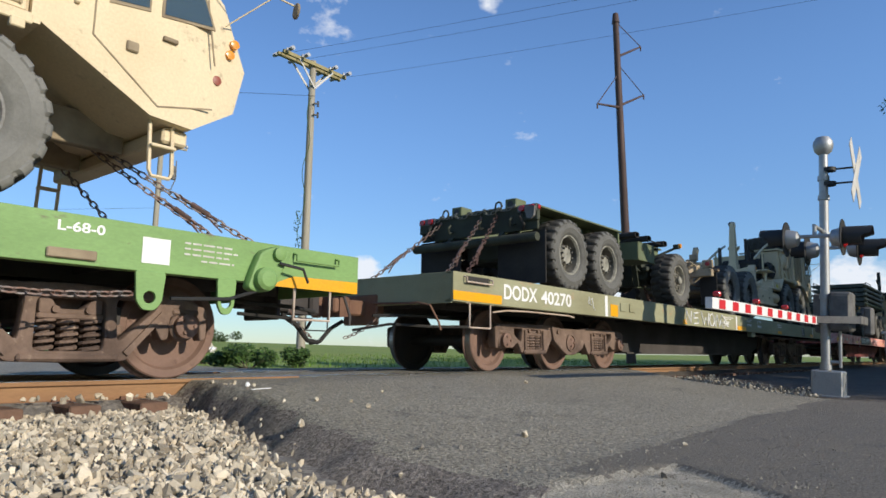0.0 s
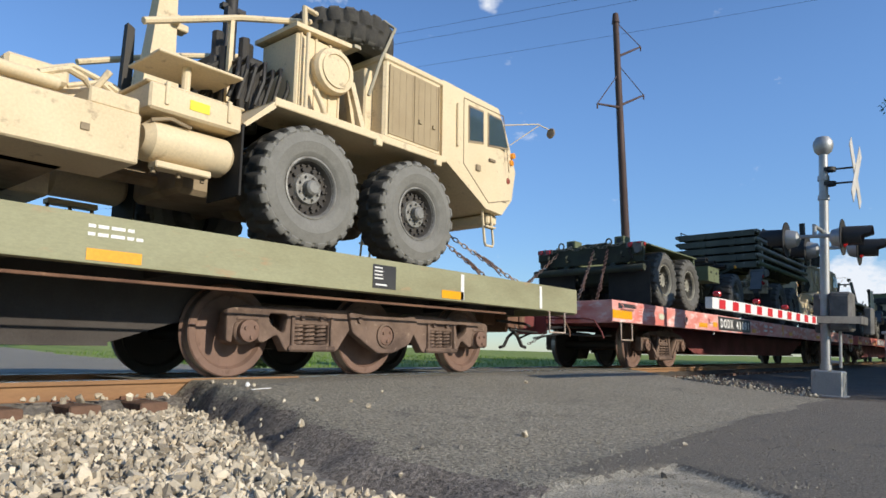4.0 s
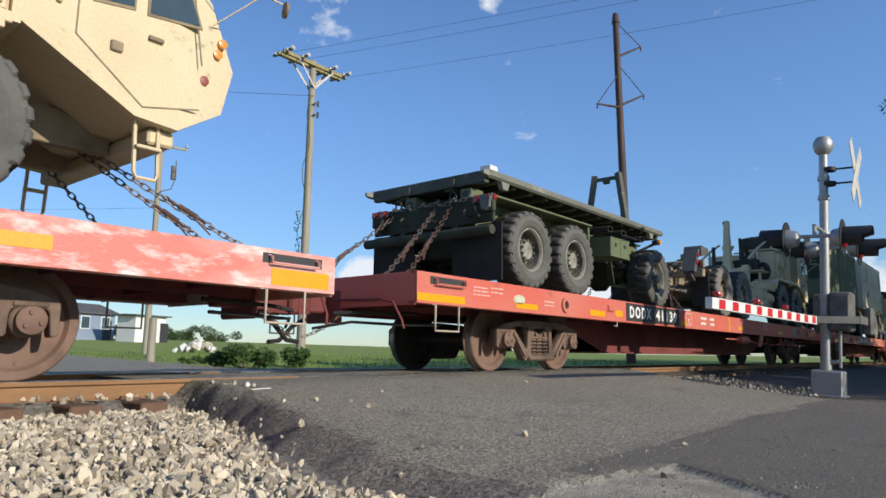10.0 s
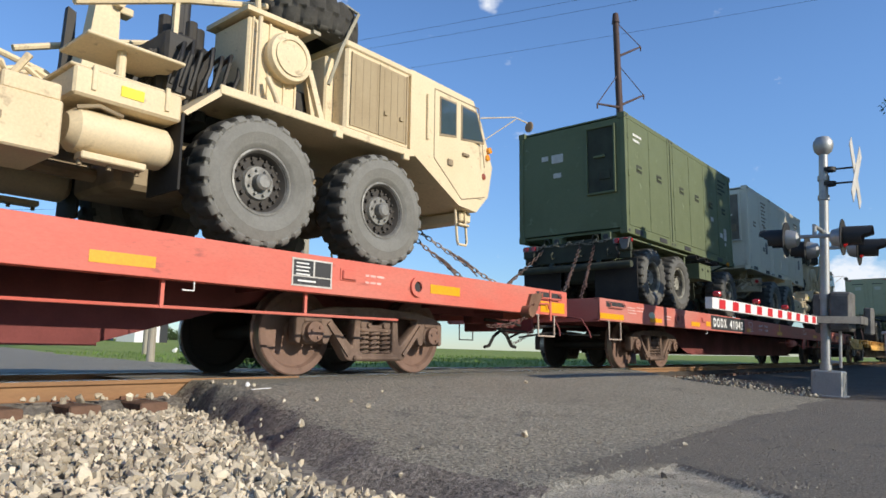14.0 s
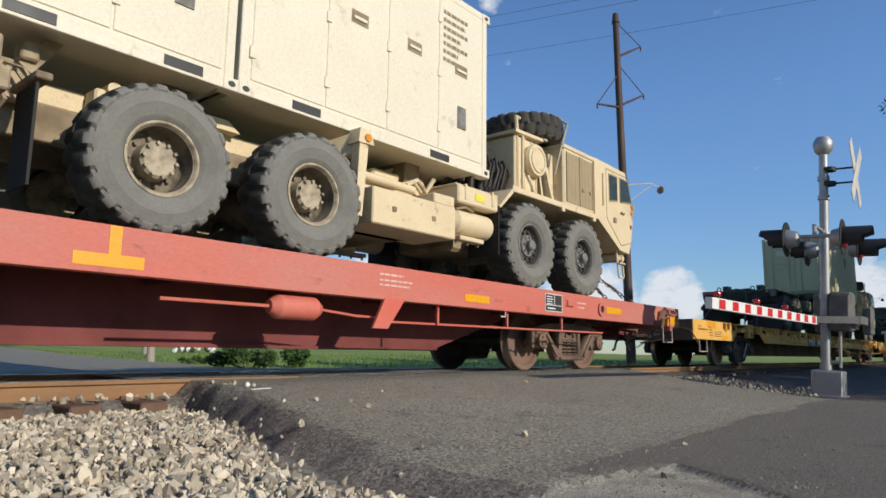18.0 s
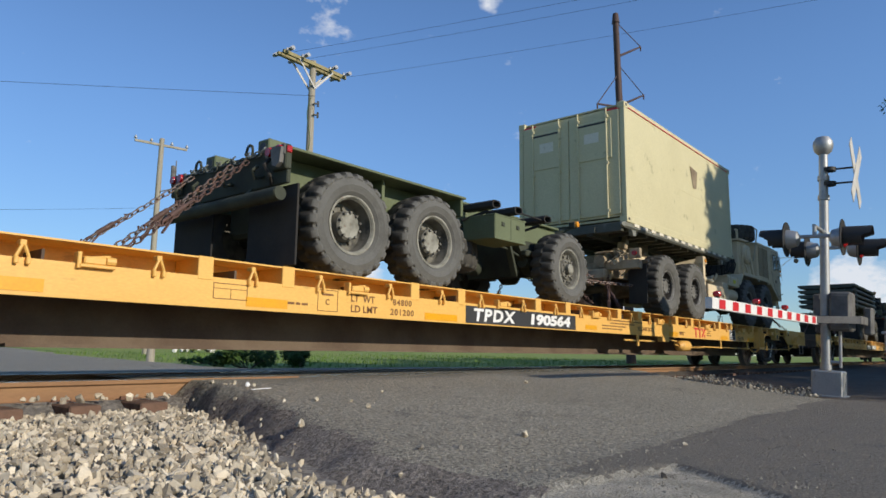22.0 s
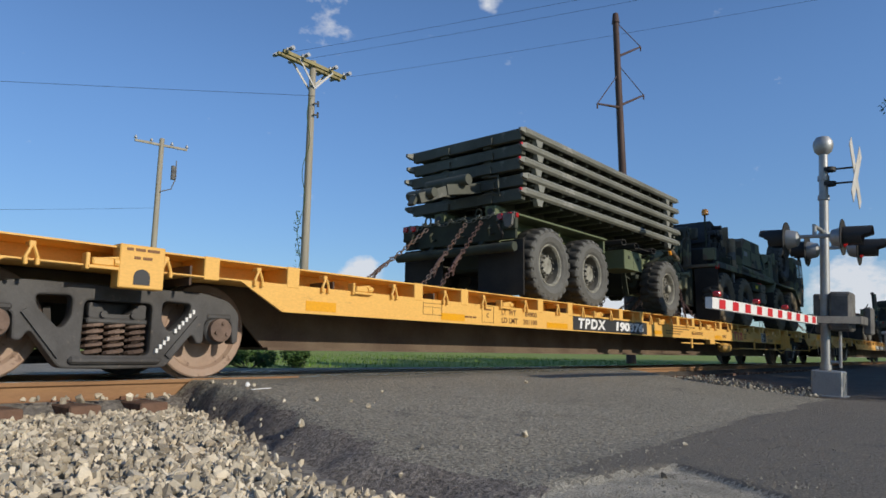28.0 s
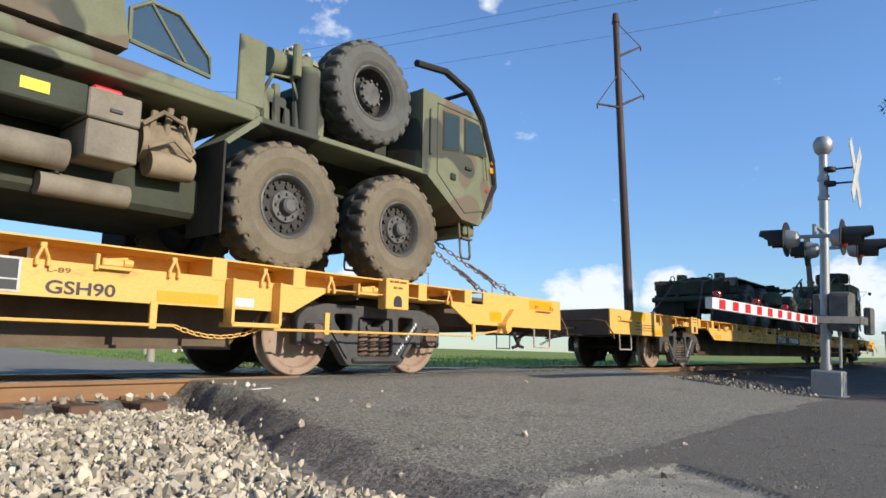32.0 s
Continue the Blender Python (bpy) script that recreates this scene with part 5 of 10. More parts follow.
def coupler(car, x, d, material):
    """Coupler and draft gear reaching 0.62 m beyond the end at x; d is +1 or -1."""
    bm = bmesh.new()
    box(bm, x - d * 0.35, x + d * 0.30, -0.10, 0.10, 0.72, 0.92, 0.02)
    hull(bm, [(x + d * 0.28, -0.09, 0.70), (x + d * 0.28, 0.09, 0.70), (x + d * 0.28, -0.09, 0.94), (x + d * 0.28, 0.09, 0.94), (x + d * 0.52, -0.19, 0.68), (x + d * 0.52, 0.15, 0.68), (x + d * 0.52, -0.19, 0.97), (x + d * 0.52, 0.15, 0.97)])
    box(bm, x + d * 0.50, x + d * 0.64, -0.19 * d - 0.05, -0.19 * d + 0.07, 0.68, 0.97, 0.03)
    box(bm, x + d * 0.50, x + d * 0.60, 0.10 * d - 0.07, 0.10 * d + 0.05, 0.74, 0.92, 0.02)
    box(bm, x - d * 0.05, x + d * 0.02, -0.32, 0.32, 0.60, 1.0, 0.02)
    part("coupler", bm, material, car)
    bm = bmesh.new()
    pipe(bm, [(x, -0.35 * d, 0.66), (x + d * 0.2, -0.36 * d, 0.55), (x + d * 0.42, -0.30 * d, 0.38), (x + d * 0.62, -0.24 * d, 0.36)], 0.028, 7)
    part("brake_hose", bm, RUBBER, car)
    bm = bmesh.new()
    pipe(bm, [(x + d * 0.02, -0.9, 0.86), (x + d * 0.10, -1.1, 0.86), (x + d * 0.08, -1.30, 0.82), (x + d * 0.06, -1.42, 0.62), (x + d * 0.04, -1.44, 0.52)], 0.014, 6)
    pipe(bm, [(x + d * 0.02, -0.25, 0.88), (x + d * 0.02, -1.0, 0.86)], 0.014, 6)
    part("uncoupling_lever", bm, material, car)
    bm = bmesh.new()
    pipe(bm, [(x - d * 0.9, -0.75, 0.74), (x - d * 0.1, -0.72, 0.72), (x + d * 0.30, -0.55, 0.70)], 0.022, 6)
    pipe(bm, [(x - d * 1.0, -1.05, 0.60), (x - d * 0.2, -1.0, 0.58), (x + d * 0.15, -0.70, 0.60), (x + d * 0.4, -0.30, 0.52)], 0.018, 6)
    pieces("air_line", bm, RUBBER, car)
    bm = bmesh.new()
    chain_bm(bm, (x + d * 0.05, -0.42, 0.72), (x + d * 0.50, -0.26, 0.42), 0.04)
    part("hose_chain", bm, CHAIN, car)


def flatcar(name, length, paint, under, deck_z, label, style="brown", truck_at=3.4, half_w=1.59, sill=0.36):
    """A plain flatcar: deck, deep side sills, fish-belly centre girder, end sills, cross bearers, bogies."""
    t = thing(name, label, "railcar", "flatcars of the train")
    L, W = length, half_w
    zb = deck_z - sill
    bm = blocks((0.03, L - 0.03, -W + 0.03, W - 0.03, deck_z - 0.055, deck_z - 0.004), c=0.004)
    part("deck", bm, DECK, t, "weathered plank deck")
    for s in (-1, 1):
        bm = bmesh.new()
        box(bm, 0, L, s * (W - 0.025), s * W, zb, deck_z, 0.004)
        box(bm, 0, L, s * (W - 0.13), s * (W - 0.02), zb, zb + 0.02)
        box(bm, 0.0, L, s * (W - 0.10), s * (W - 0.02), deck_z - 0.03, deck_z, 0.004)
        part("side_sill", bm, paint, t)
    for x0 in (0.0, L - 0.03):
        part("end_sill", blocks((x0, x0 + 0.03, -W + 0.03, W - 0.03, zb - 0.02, deck_z - 0.004), c=0.004), paint, t)
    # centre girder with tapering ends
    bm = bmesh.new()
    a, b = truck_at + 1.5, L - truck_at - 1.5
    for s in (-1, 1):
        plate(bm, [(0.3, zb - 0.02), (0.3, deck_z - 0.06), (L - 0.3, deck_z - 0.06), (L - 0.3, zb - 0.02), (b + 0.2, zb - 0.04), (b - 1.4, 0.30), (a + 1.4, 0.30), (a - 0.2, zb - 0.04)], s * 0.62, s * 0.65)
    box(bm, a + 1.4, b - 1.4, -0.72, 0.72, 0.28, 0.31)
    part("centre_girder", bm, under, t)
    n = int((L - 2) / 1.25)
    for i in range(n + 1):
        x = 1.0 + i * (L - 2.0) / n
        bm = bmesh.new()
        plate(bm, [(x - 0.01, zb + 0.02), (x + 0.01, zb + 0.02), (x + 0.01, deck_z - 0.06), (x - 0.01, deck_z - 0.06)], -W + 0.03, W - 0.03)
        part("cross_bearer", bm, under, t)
    for d, x in ((-1, 0.0), (1, L)):
        coupler(t, x, d, under if style != "three" else RUST)
    stirrup(t, 0.55, W - 0.02, zb, 0.42, STEP_WORN)
    stirrup(t, L - 0.55, W - 0.02, zb, 0.42, STEP_WORN)
    for x in (truck_at, L - truck_at):
        bogie(t, x, style)
    return t


def sill_dress(t, L, W, deck_z, sill, paint, spots, grab_end=True):
    """Amber reflectors, jacking holes, brackets and grab recesses along the near sill."""
    y = -W
    zb = deck_z - sill
    for x0, x1, lo, hi in spots:
        patch(t, "reflector", x0, x1, zb + sill * lo, zb + sill * hi, y, AMBER, "amber reflective strip")
    if grab_end:
        for x in (0.55, L - 0.5):
            patch(t, "grab_recess", x - 0.33, x + 0.33, zb + sill * 0.62, zb + sill * 0.88, y, INK)
            grab(t, x, zb + sill * 0.68, 0.52, y - 0.002, paint)
    for x in (3.22, L - 3.28):
        bm = bmesh.new()
        turned(bm, [(0.11, y - 0.03), (0.11, y), (0.06, y), (0.06, y - 0.03)], 20, (x, 0, zb + sill * 0.45), closed=True)
        ring = part("jacking_ring", bm, paint, t)
        bm = bmesh.new()
        turned(bm, [(0.06, y - 0.005), (0.055, y - 0.002)], 16, (x, 0, zb + sill * 0.45))
        part("jacking_hole", bm, INK, ring)
    for x in (4.66, L - 4.28):
        bm = bmesh.new()
        box(bm, x - 0.11, x + 0.11, y - 0.012, y, zb + sill * 0.38, zb + sill * 0.74, 0.005)
        box(bm, x - 0.09, x + 0.09, y - 0.035, y - 0.012, zb + sill * 0.42, zb + sill * 0.68, 0.008)
        part("card_holder", bm, paint, t)
    bm = bmesh.new()
    for x in (4.95, L - 5.9):
        pipe(bm, [(x, y + 0.02, zb), (x, y + 0.02, zb - 0.09), (x - 0.10, y + 0.02, zb - 0.09)], 0.008, 5)
    part("hanger", bm, WHITE, t)


def stencil_panel(t, x, z, w, h, y, frame=False):
    """Black inspection panel with rows of small white print."""
    p = patch(t, "stencil_panel", x, x + w, z, z + h, y, INK, "black inspection panel with white print")
    if frame:
        bm = bmesh.new()
        for a in ((x - 0.02, x + w + 0.02, z - 0.016, z), (x - 0.02, x + w + 0.02, z + h, z + h + 0.016), (x - 0.016, x, z, z + h), (x + w, x + w + 0.016, z, z + h),
                  (x + w * 0.52, x + w * 0.56, z + h * 0.36, z + h), (x, x + w, z + h * 0.32, z + h * 0.37)):
            box(bm, a[0], a[1], y - 0.006, y - 0.001, a[2], a[3])
        part("panel_frame", bm, SIGN_WHITE, p)
    bm = bmesh.new()
    for k in range(4):
        zz = z + h * (0.84 - 0.15 * k)
        box(bm, x + w * 0.07, x + w * (0.40 + 0.03 * (k % 2)), y - 0.007, y - 0.003, zz, zz + h * 0.055)
    box(bm, x + w * 0.12, x + w * 0.6, y - 0.007, y - 0.003, z + h * 0.12, z + h * 0.19)
    part("print", bm, WHITE, p)


def brake_gear(t, x, y, material, length=6.0):
    """Air reservoir, lever and rod under the sill."""
    bm = bmesh.new()
    rod(bm, (x, y, 0.66), (x + 0.42, y, 0.66), 0.115, seg=16)
    rod(bm, (x + 0.42, y, 0.66), (x + 0.50, y, 0.66), 0.115, 0.06, 16)
    rod(bm, (x - 0.08, y, 0.66), (x, y, 0.66), 0.06, 0.115, 16)
    part("brake_cylinder", bm, material, t)
    bm = bmesh.new()
    pipe(bm, [(x - 1.1, y, 0.66), (x - 0.05, y, 0.66)], 0.016, 6)
    pipe(bm, [(x + 0.5, y, 0.66), (x + 1.0, y, 0.62), (x + 1.25, y, 0.62), (x + 1.3, y, 0.58), (x + length, y - 0.1, 0.60)], 0.014, 6)
    pieces("brake_rod", bm, material, t)
    bm = bmesh.new()
    hull(bm, [(x + 1.25, y - 0.15, 0.82), (x + 1.55, y - 0.15, 0.82), (x + 1.1, y - 0.13, 0.50), (x + 1.32, y - 0.13, 0.50), (x + 1.25, y - 0.11, 0.82), (x + 1.55, y - 0.11, 0.82), (x + 1.1, y - 0.10, 0.50), (x + 1.32, y - 0.10, 0.50)])
    for k in range(3):
        beam(bm, (x + 2.2 + k * 1.4, y - 0.05, 0.84), (x + 2.2 + k * 1.4, y - 0.05, 0.58), 0.03, 0.03)
    pieces("brake_lever", bm, material, t)


def red_car(s, length, paint, number, txt_x, label, spots, brake=False):
    W, dz, sill = 1.59, 1.165, 0.345
    t = flatcar("flatcar", length, paint, UNDER_RED_SHADED, dz, label, "brown", 3.36)
    y, zb = -W, dz - sill
    sill_dress(t, length, W, dz, sill, paint, spots)
    p = patch(t, "number_board", txt_x, txt_x + 2.38, zb + 0.015, dz - 0.02, y, INK, "black board with white car number")
    write("lettering", "DODX", 0.205, WHITE, p, txt_x + 0.14, y - 0.0065, zb + 0.072, 0.90, label="white painted letters", space=1.35, bold=0.036)
    write("lettering", number, 0.20, WHITE, p, txt_x + 1.25, y - 0.0065, zb + 0.068, 1.0, label="white painted numbers", space=1.25, bold=0.034)
    stencil_panel(t, length - 4.95, zb + 0.05, 0.44, 0.23, y, True)
    marks(t, [(1.02, zb + 0.235, 0.30, 0.018), (1.38, zb + 0.25, 0.28, 0.018), (1.02, zb + 0.19, 0.30, 0.018), (1.38, zb + 0.195, 0.26, 0.018), (1.02, zb + 0.145, 0.34, 0.016), (2.65, zb + 0.16, 0.28, 0.022), (2.65, zb + 0.11, 0.24, 0.018),
              (length - 4.05, zb + 0.20, 0.28, 0.022), (length - 4.05, zb + 0.13, 0.22, 0.022), (length - 8.2, zb + 0.24, 0.36, 0.022), (length - 8.2, zb + 0.18, 0.5, 0.018), (length - 8.2, zb + 0.13, 0.46, 0.018)], y, PRINT_PINK)
    for k, mat_ in ((1.0, PLATE_PALE), (0.82, STEP_WORN), (0.70, PLATE_PALE)):
        bm = bmesh.new()
        plate(bm, [(2.02 + 0.135 * k * math.cos(q * math.pi / 12), zb + 0.155 + 0.062 * k * math.sin(q * math.pi / 12)) for q in range(24)], y - 0.009 + 0.005 * k, y - 0.001)
        part("oval_plate", bm, mat_, t, "small pale oval plate")
    x = txt_x + 2.75
    bm = bmesh.new()
    for a in ((x, x + 0.30, zb + 0.05, zb + 0.06), (x, x + 0.30, zb + 0.28, zb + 0.29), (x, x + 0.01, zb + 0.05, zb + 0.29), (x + 0.29, x + 0.30, zb + 0.05, zb + 0.29)):
        box(bm, a[0], a[1], y - 0.004, y - 0.001, a[2], a[3])
    part("print_frame", bm, WHITE, t)
    write("lettering", "C", 0.09, WHITE, t, x + 0.11, y - 0.004, zb + 0.09)
    if number == "41042":
        write("lettering", "LD LMT", 0.055, WHITE, t, x + 0.85, y - 0.004, zb + 0.20, 0.36)
        write("lettering", "184500", 0.055, WHITE, t, x + 1.38, y - 0.004, zb + 0.20, 0.30)
        write("lettering", "LT WT", 0.055, WHITE, t, x + 0.85, y - 0.004, zb + 0.09, 0.30)
        write("lettering", "78500", 0.055, WHITE, t, x + 1.40, y - 0.004, zb + 0.09, 0.28)
    else:
        marks(t, [(x + 0.85, zb + 0.20, 0.36, 0.05), (x + 1.38, zb + 0.20, 0.3, 0.05), (x + 0.85, zb + 0.09, 0.3, 0.05), (x + 1.4, zb + 0.09, 0.28, 0.05)], y, WHITE)
    if number == "41042":
        bm = blocks((10.53, 11.04, y - 0.004, y - 0.0005, zb + 0.03, zb + 0.125), (10.77, 10.86, y - 0.004, y - 0.0005, zb + 0.125, dz - 0.004))
    else:
        bm = blocks((10.67, 10.755, y - 0.004, y - 0.0005, zb + 0.006, dz - 0.006))
        patch(t, "reflector", 11.40, 11.77, zb + 0.06, zb + 0.15, y, AMBER, "amber reflective strip")
    part("deck_mark", bm, AMBER, t)
    if brake:
        brake_gear(t, 11.95 if number == "41139" else 12.35, -1.45, RED, 6.2)
        bm = bmesh.new()
        hull(bm, [(length - 1.15, y_, zb - 0.04) for y_ in (-W - 0.05, -W + 0.05)] + [(length - 0.95, y_, zb - 0.04) for y_ in (-W - 0.05, -W + 0.05)] + [(length - 0.72, y_, dz - 0.06) for y_ in (-W - 0.05, -W + 0.05)] + [(length - 1.02, y_, dz - 0.10) for y_ in (-W - 0.05, -W + 0.05)])
        hb = part("hand_brake", bm, RUST, t, "rusty brown hand brake housing")
        bm = bmesh.new()
        rod(bm, (length - 1.14, -W - 0.13, zb + 0.0), (length - 1.14, -W + 0.02, zb + 0.0), 0.08, seg=14)
        rod(bm, (length - 1.0, -W - 0.10, zb + 0.06), (length - 1.0, -W + 0.02, zb + 0.06), 0.055, seg=12)
        part("gear_boss", bm, RUST, hb)
        bm = bmesh.new()
        pipe(bm, [(length - 0.88, -W - 0.03, zb + 0.12), (length - 0.60, -W - 0.04, zb + 0.14), (length - 0.56, -W - 0.04, zb + 0.06)], 0.014, 6)
        part("brake_handle", bm, paint, hb)
        bm = bmesh.new()
        chain_bm(bm, (length - 1.14, -W - 0.06, zb - 0.06), (length - 1.9, -W + 0.05, zb - 0.22), 0.05, scale=1.2)
        part("brake_chain", bm, CHAIN_RUST, hb)
        part("corner_post", blocks((length - 0.50, length - 0.46, -W - 0.02, -W + 0.10, zb - 0.10, dz - 0.01), c=0.006), paint, t)
    return t


def yellow_car(pad_x, length, number, label):
    """A long low flatcar with pocketed sides, tie-down brackets and notched sills over the bogies."""
    W, dz = 1.345, 1.025
    t = thing("flatcar", label, "railcar", "flatcars of the train")
    L, zb, zt, top = length, 0.62, 0.885, 1.055
    part("deck", blocks((0.03, L - 0.03, -W + 0.44, W - 0.44, dz - 0.05, dz), c=0.004), UNDER_BROWN, t, "steel deck")
    tc, tr = pad_x + 0.01, L - 3.60      # the bogies, one under each pad
    y = -W
    for s_ in (-1, 1):
        bm = bmesh.new()
        out = [(0, zb + 0.0), (0, top - 0.003), (1.95, top - 0.003), (1.95, zt), (L - 1.95, zt), (L - 1.95, top - 0.003), (L, top - 0.003), (L, zb)]
        low = []
        for c in (tr, tc):
            low += [(c + 1.38, zb + 0.0), (c + 0.92, zt - 0.012), (c + 0.02, zt - 0.012), (c - 0.02, zt - 0.012), (c - 0.92, zt - 0.012), (c - 1.38, zb)]
        plate(bm, out + low, s_ * (W - 0.025), s_ * W)
        part("side_sill", bm, YELLOW, t)
        # upper band set back under the edge flange, between the pockets
        bm = bmesh.new()
        box(bm, 1.95, L - 1.95, s_ * (W - 0.43), s_ * (W - 0.40), zt - 0.02, top - 0.012)
        box(bm, 1.95, L - 1.95, s_ * (W - 0.43), s_ * (W - 0.004), top - 0.018, top - 0.004)
        box(bm, 1.95, L - 1.95, s_ * (W - 0.43), s_ * (W - 0.02), zt - 0.02, zt - 0.008)
        pieces("guard_band", bm, YELLOW, t)
    for x0 in (0.0, L - 0.03):
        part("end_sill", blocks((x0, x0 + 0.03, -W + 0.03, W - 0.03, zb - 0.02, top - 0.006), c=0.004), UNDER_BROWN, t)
    # pockets and tie-down brackets
    pocket = finish("stake_pocket", blocks((-0.072, 0.072, -W - 0.005, -W + 0.39, zt - 0.03, top + 0.002), c=0.006), YELLOW)
    bm = bmesh.new()
    pipe(bm, [(-0.044, -W - 0.02, zt - 0.01), (-0.032, -W - 0.024, zt + 0.025), (-0.009, -W - 0.024, zt + 0.085), (0.009, -W - 0.024, zt + 0.085), (0.032, -W - 0.024, zt + 0.025), (0.044, -W - 0.02, zt - 0.01)], 0.0125, 6)
    box(bm, -0.052, -0.024, -W - 0.04, -W, zt - 0.05, zt + 0.005, 0.007)
    box(bm, 0.024, 0.052, -W - 0.04, -W, zt - 0.05, zt + 0.005, 0.007)
    box(bm, -0.022, 0.022, -W - 0.025, -W + 0.06, zt + 0.085, zt + 0.125, 0.006)
    ring = finish("tie_down", bm, YELLOW)
    bm = bmesh.new()
    box(bm, -0.13, 0.13, -W - 0.05, -W + 0.03, zt - 0.03, zt - 0.005, 0.005)
    box(bm, -0.10, 0.06, -W - 0.045, -W + 0.05, zt - 0.005, zt + 0.055, 0.01)
    rod(bm, (0.06, -W - 0.02, zt + 0.03), (0.13, -W - 0.02, zt + 0.03), 0.034, seg=10)
    box(bm, -0.145, -0.115, -W - 0.04, -W + 0.05, zt - 0.04, zt + 0.085, 0.006)
    rod(bm, (-0.08, -W - 0.03, zt + 0.04), (0.09, -W - 0.03, zt + 0.065), 0.012, seg=8)
    ratchet = finish("winch", bm, YELLOW)
    x, k = 2.12, 0
    while x < L - 2.0:
        me = (ring, pocket, ring, ratchet, ring, pocket)[k % 6]
        o = part({0: "tie_down", 1: "stake_pocket", 3: "winch"}.get(k % 6, "tie_down" if k % 6 in (2, 4) else "stake_pocket"), me, None, t)
        o.location = (x, 0, 0)
        x += (0.40, 0.38, 0.50, 0.48, 0.42, 0.46)[k % 6]
        k += 1
    # jacking pads between the wheels of each bogie
    for c in (tc, tr):
        bm = blocks((c - 0.18, c + 0.18, -W - 0.055, -W + 0.08, 0.725, 1.068), c=0.008)
        o = part("jacking_pad", bm, YELLOW, t)
        bm = bmesh.new()
        plate(bm, [(c - 0.065, 0.755), (c + 0.065, 0.755)] + [(c + 0.065 * math.cos(a), 0.82 + 0.06 * math.sin(a)) for a in (0, 0.5, 1.0, 1.57, 2.1, 2.6, 3.1416)], -W - 0.059, -W - 0.054)
        part("pad_hole", bm, INK, o)
        marks(t, [(c - 0.13, 1.02, 0.26, 0.022), (c - 0.07, 0.955, 0.15, 0.022)], -W - 0.0555, INK_BROWN)
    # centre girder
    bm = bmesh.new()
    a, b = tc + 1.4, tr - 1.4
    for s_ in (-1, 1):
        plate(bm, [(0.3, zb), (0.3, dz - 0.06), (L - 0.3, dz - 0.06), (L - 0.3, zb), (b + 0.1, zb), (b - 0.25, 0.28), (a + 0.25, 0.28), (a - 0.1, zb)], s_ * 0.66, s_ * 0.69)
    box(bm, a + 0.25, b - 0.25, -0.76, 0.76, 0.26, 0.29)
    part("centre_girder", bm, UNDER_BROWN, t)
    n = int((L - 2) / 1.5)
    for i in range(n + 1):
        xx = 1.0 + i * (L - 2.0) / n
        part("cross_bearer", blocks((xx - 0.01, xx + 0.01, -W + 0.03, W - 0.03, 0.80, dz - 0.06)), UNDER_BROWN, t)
    for d, xx in ((-1, 0.0), (1, L)):
        coupler(t, xx, d, RUST)
    stirrup(t, 0.62, W - 0.02, zb, 0.46, STEP_WORN, 0.27)
    stirrup(t, L - 0.5, W - 0.02, zb, 0.42, STEP_WORN, 0.27)
    grab(t, 0.62, 0.88, 0.60, y, YELLOW)
    grab(t, L - 0.5, 0.90, 0.40, y, YELLOW)
    # tall wire frame at the far corner of each end
    bm = bmesh.new()
    for xx in (0.35, L - 0.35):
        pipe(bm, [(xx - 0.22, W - 0.1, dz), (xx - 0.22, W - 0.1, dz + 0.62), (xx + 0.22, W - 0.1, dz + 0.62), (xx + 0.22, W - 0.1, dz)], 0.012, 6)
    part("end_rail", bm, GALV, t)
    # lettering
    bx = 10.52
    p = patch(t, "number_board", bx, bx + 2.78, zb + 0.015, zb + 0.235, y, INK, "black board with white car number")
    write("lettering", "TPDX", 0.165, WHITE, p, bx + 0.14, y - 0.0065, zb + 0.045, 0.94, slant=0.18, label="white painted letters", space=1.2)
    write("lettering", number, 0.165, WHITE, p, bx + 1.49, y - 0.0065, zb + 0.045, 1.11, slant=0.14, label="white painted numbers", bold=0.055)
    for x0, x1, z0, z1 in ((0.9, 1.45, 0.89, 1.04), (1.86, 2.32, 0.645, 0.735), (5.32, 5.70, 0.65, 0.745), (7.35, 7.8, 0.65, 0.735), (9.75, 10.35, 0.64, 0.72), (13.62, 14.0, 0.66, 0.73),
                           (17.06, 17.52, 0.64, 0.73), (20.16, 20.66, 0.64, 0.73), (22.24, 22.78, 0.64, 0.73), (26.75, 27.0, 0.68, 0.80), (L - 0.85, L - 0.25, 0.90, 1.02)):
        patch(t, "reflector", x0, x1, z0, z1, y, AMBER, "amber reflective strip")
    marks(t, [(1.0, 0.83, 0.20, 0.022), (1.0, 0.77, 0.22, 0.022), (1.0, 0.71, 0.22, 0.022), (1.35, 0.80, 0.5, 0.018), (1.35, 0.75, 0.45, 0.018), (1.35, 0.70, 0.45, 0.018),
              (14.55, 0.835, 1.25, 0.022), (14.5, 0.785, 0.95, 0.022), (14.2, 0.735, 0.9, 0.02), (14.2, 0.685, 0.75, 0.02), (17.62, 0.735, 0.2, 0.014), (17.62, 0.705, 0.18, 0.014),
              (19.25, 0.80, 0.24, 0.018), (19.25, 0.75, 0.2, 0.018), (19.25, 0.70, 0.25, 0.018), (17.6, 0.68, 0.25, 0.02), (17.6, 0.72, 0.3, 0.02)], y, INK_BROWN)
    # load data beside the number board
    write("lettering", "LT  WT", 0.075, INK_BROWN, t, 8.60, y - 0.004, 0.775, 0.34)
    write("lettering", "LD LMT", 0.075, INK_BROWN, t, 8.60, y - 0.004, 0.665, 0.38)
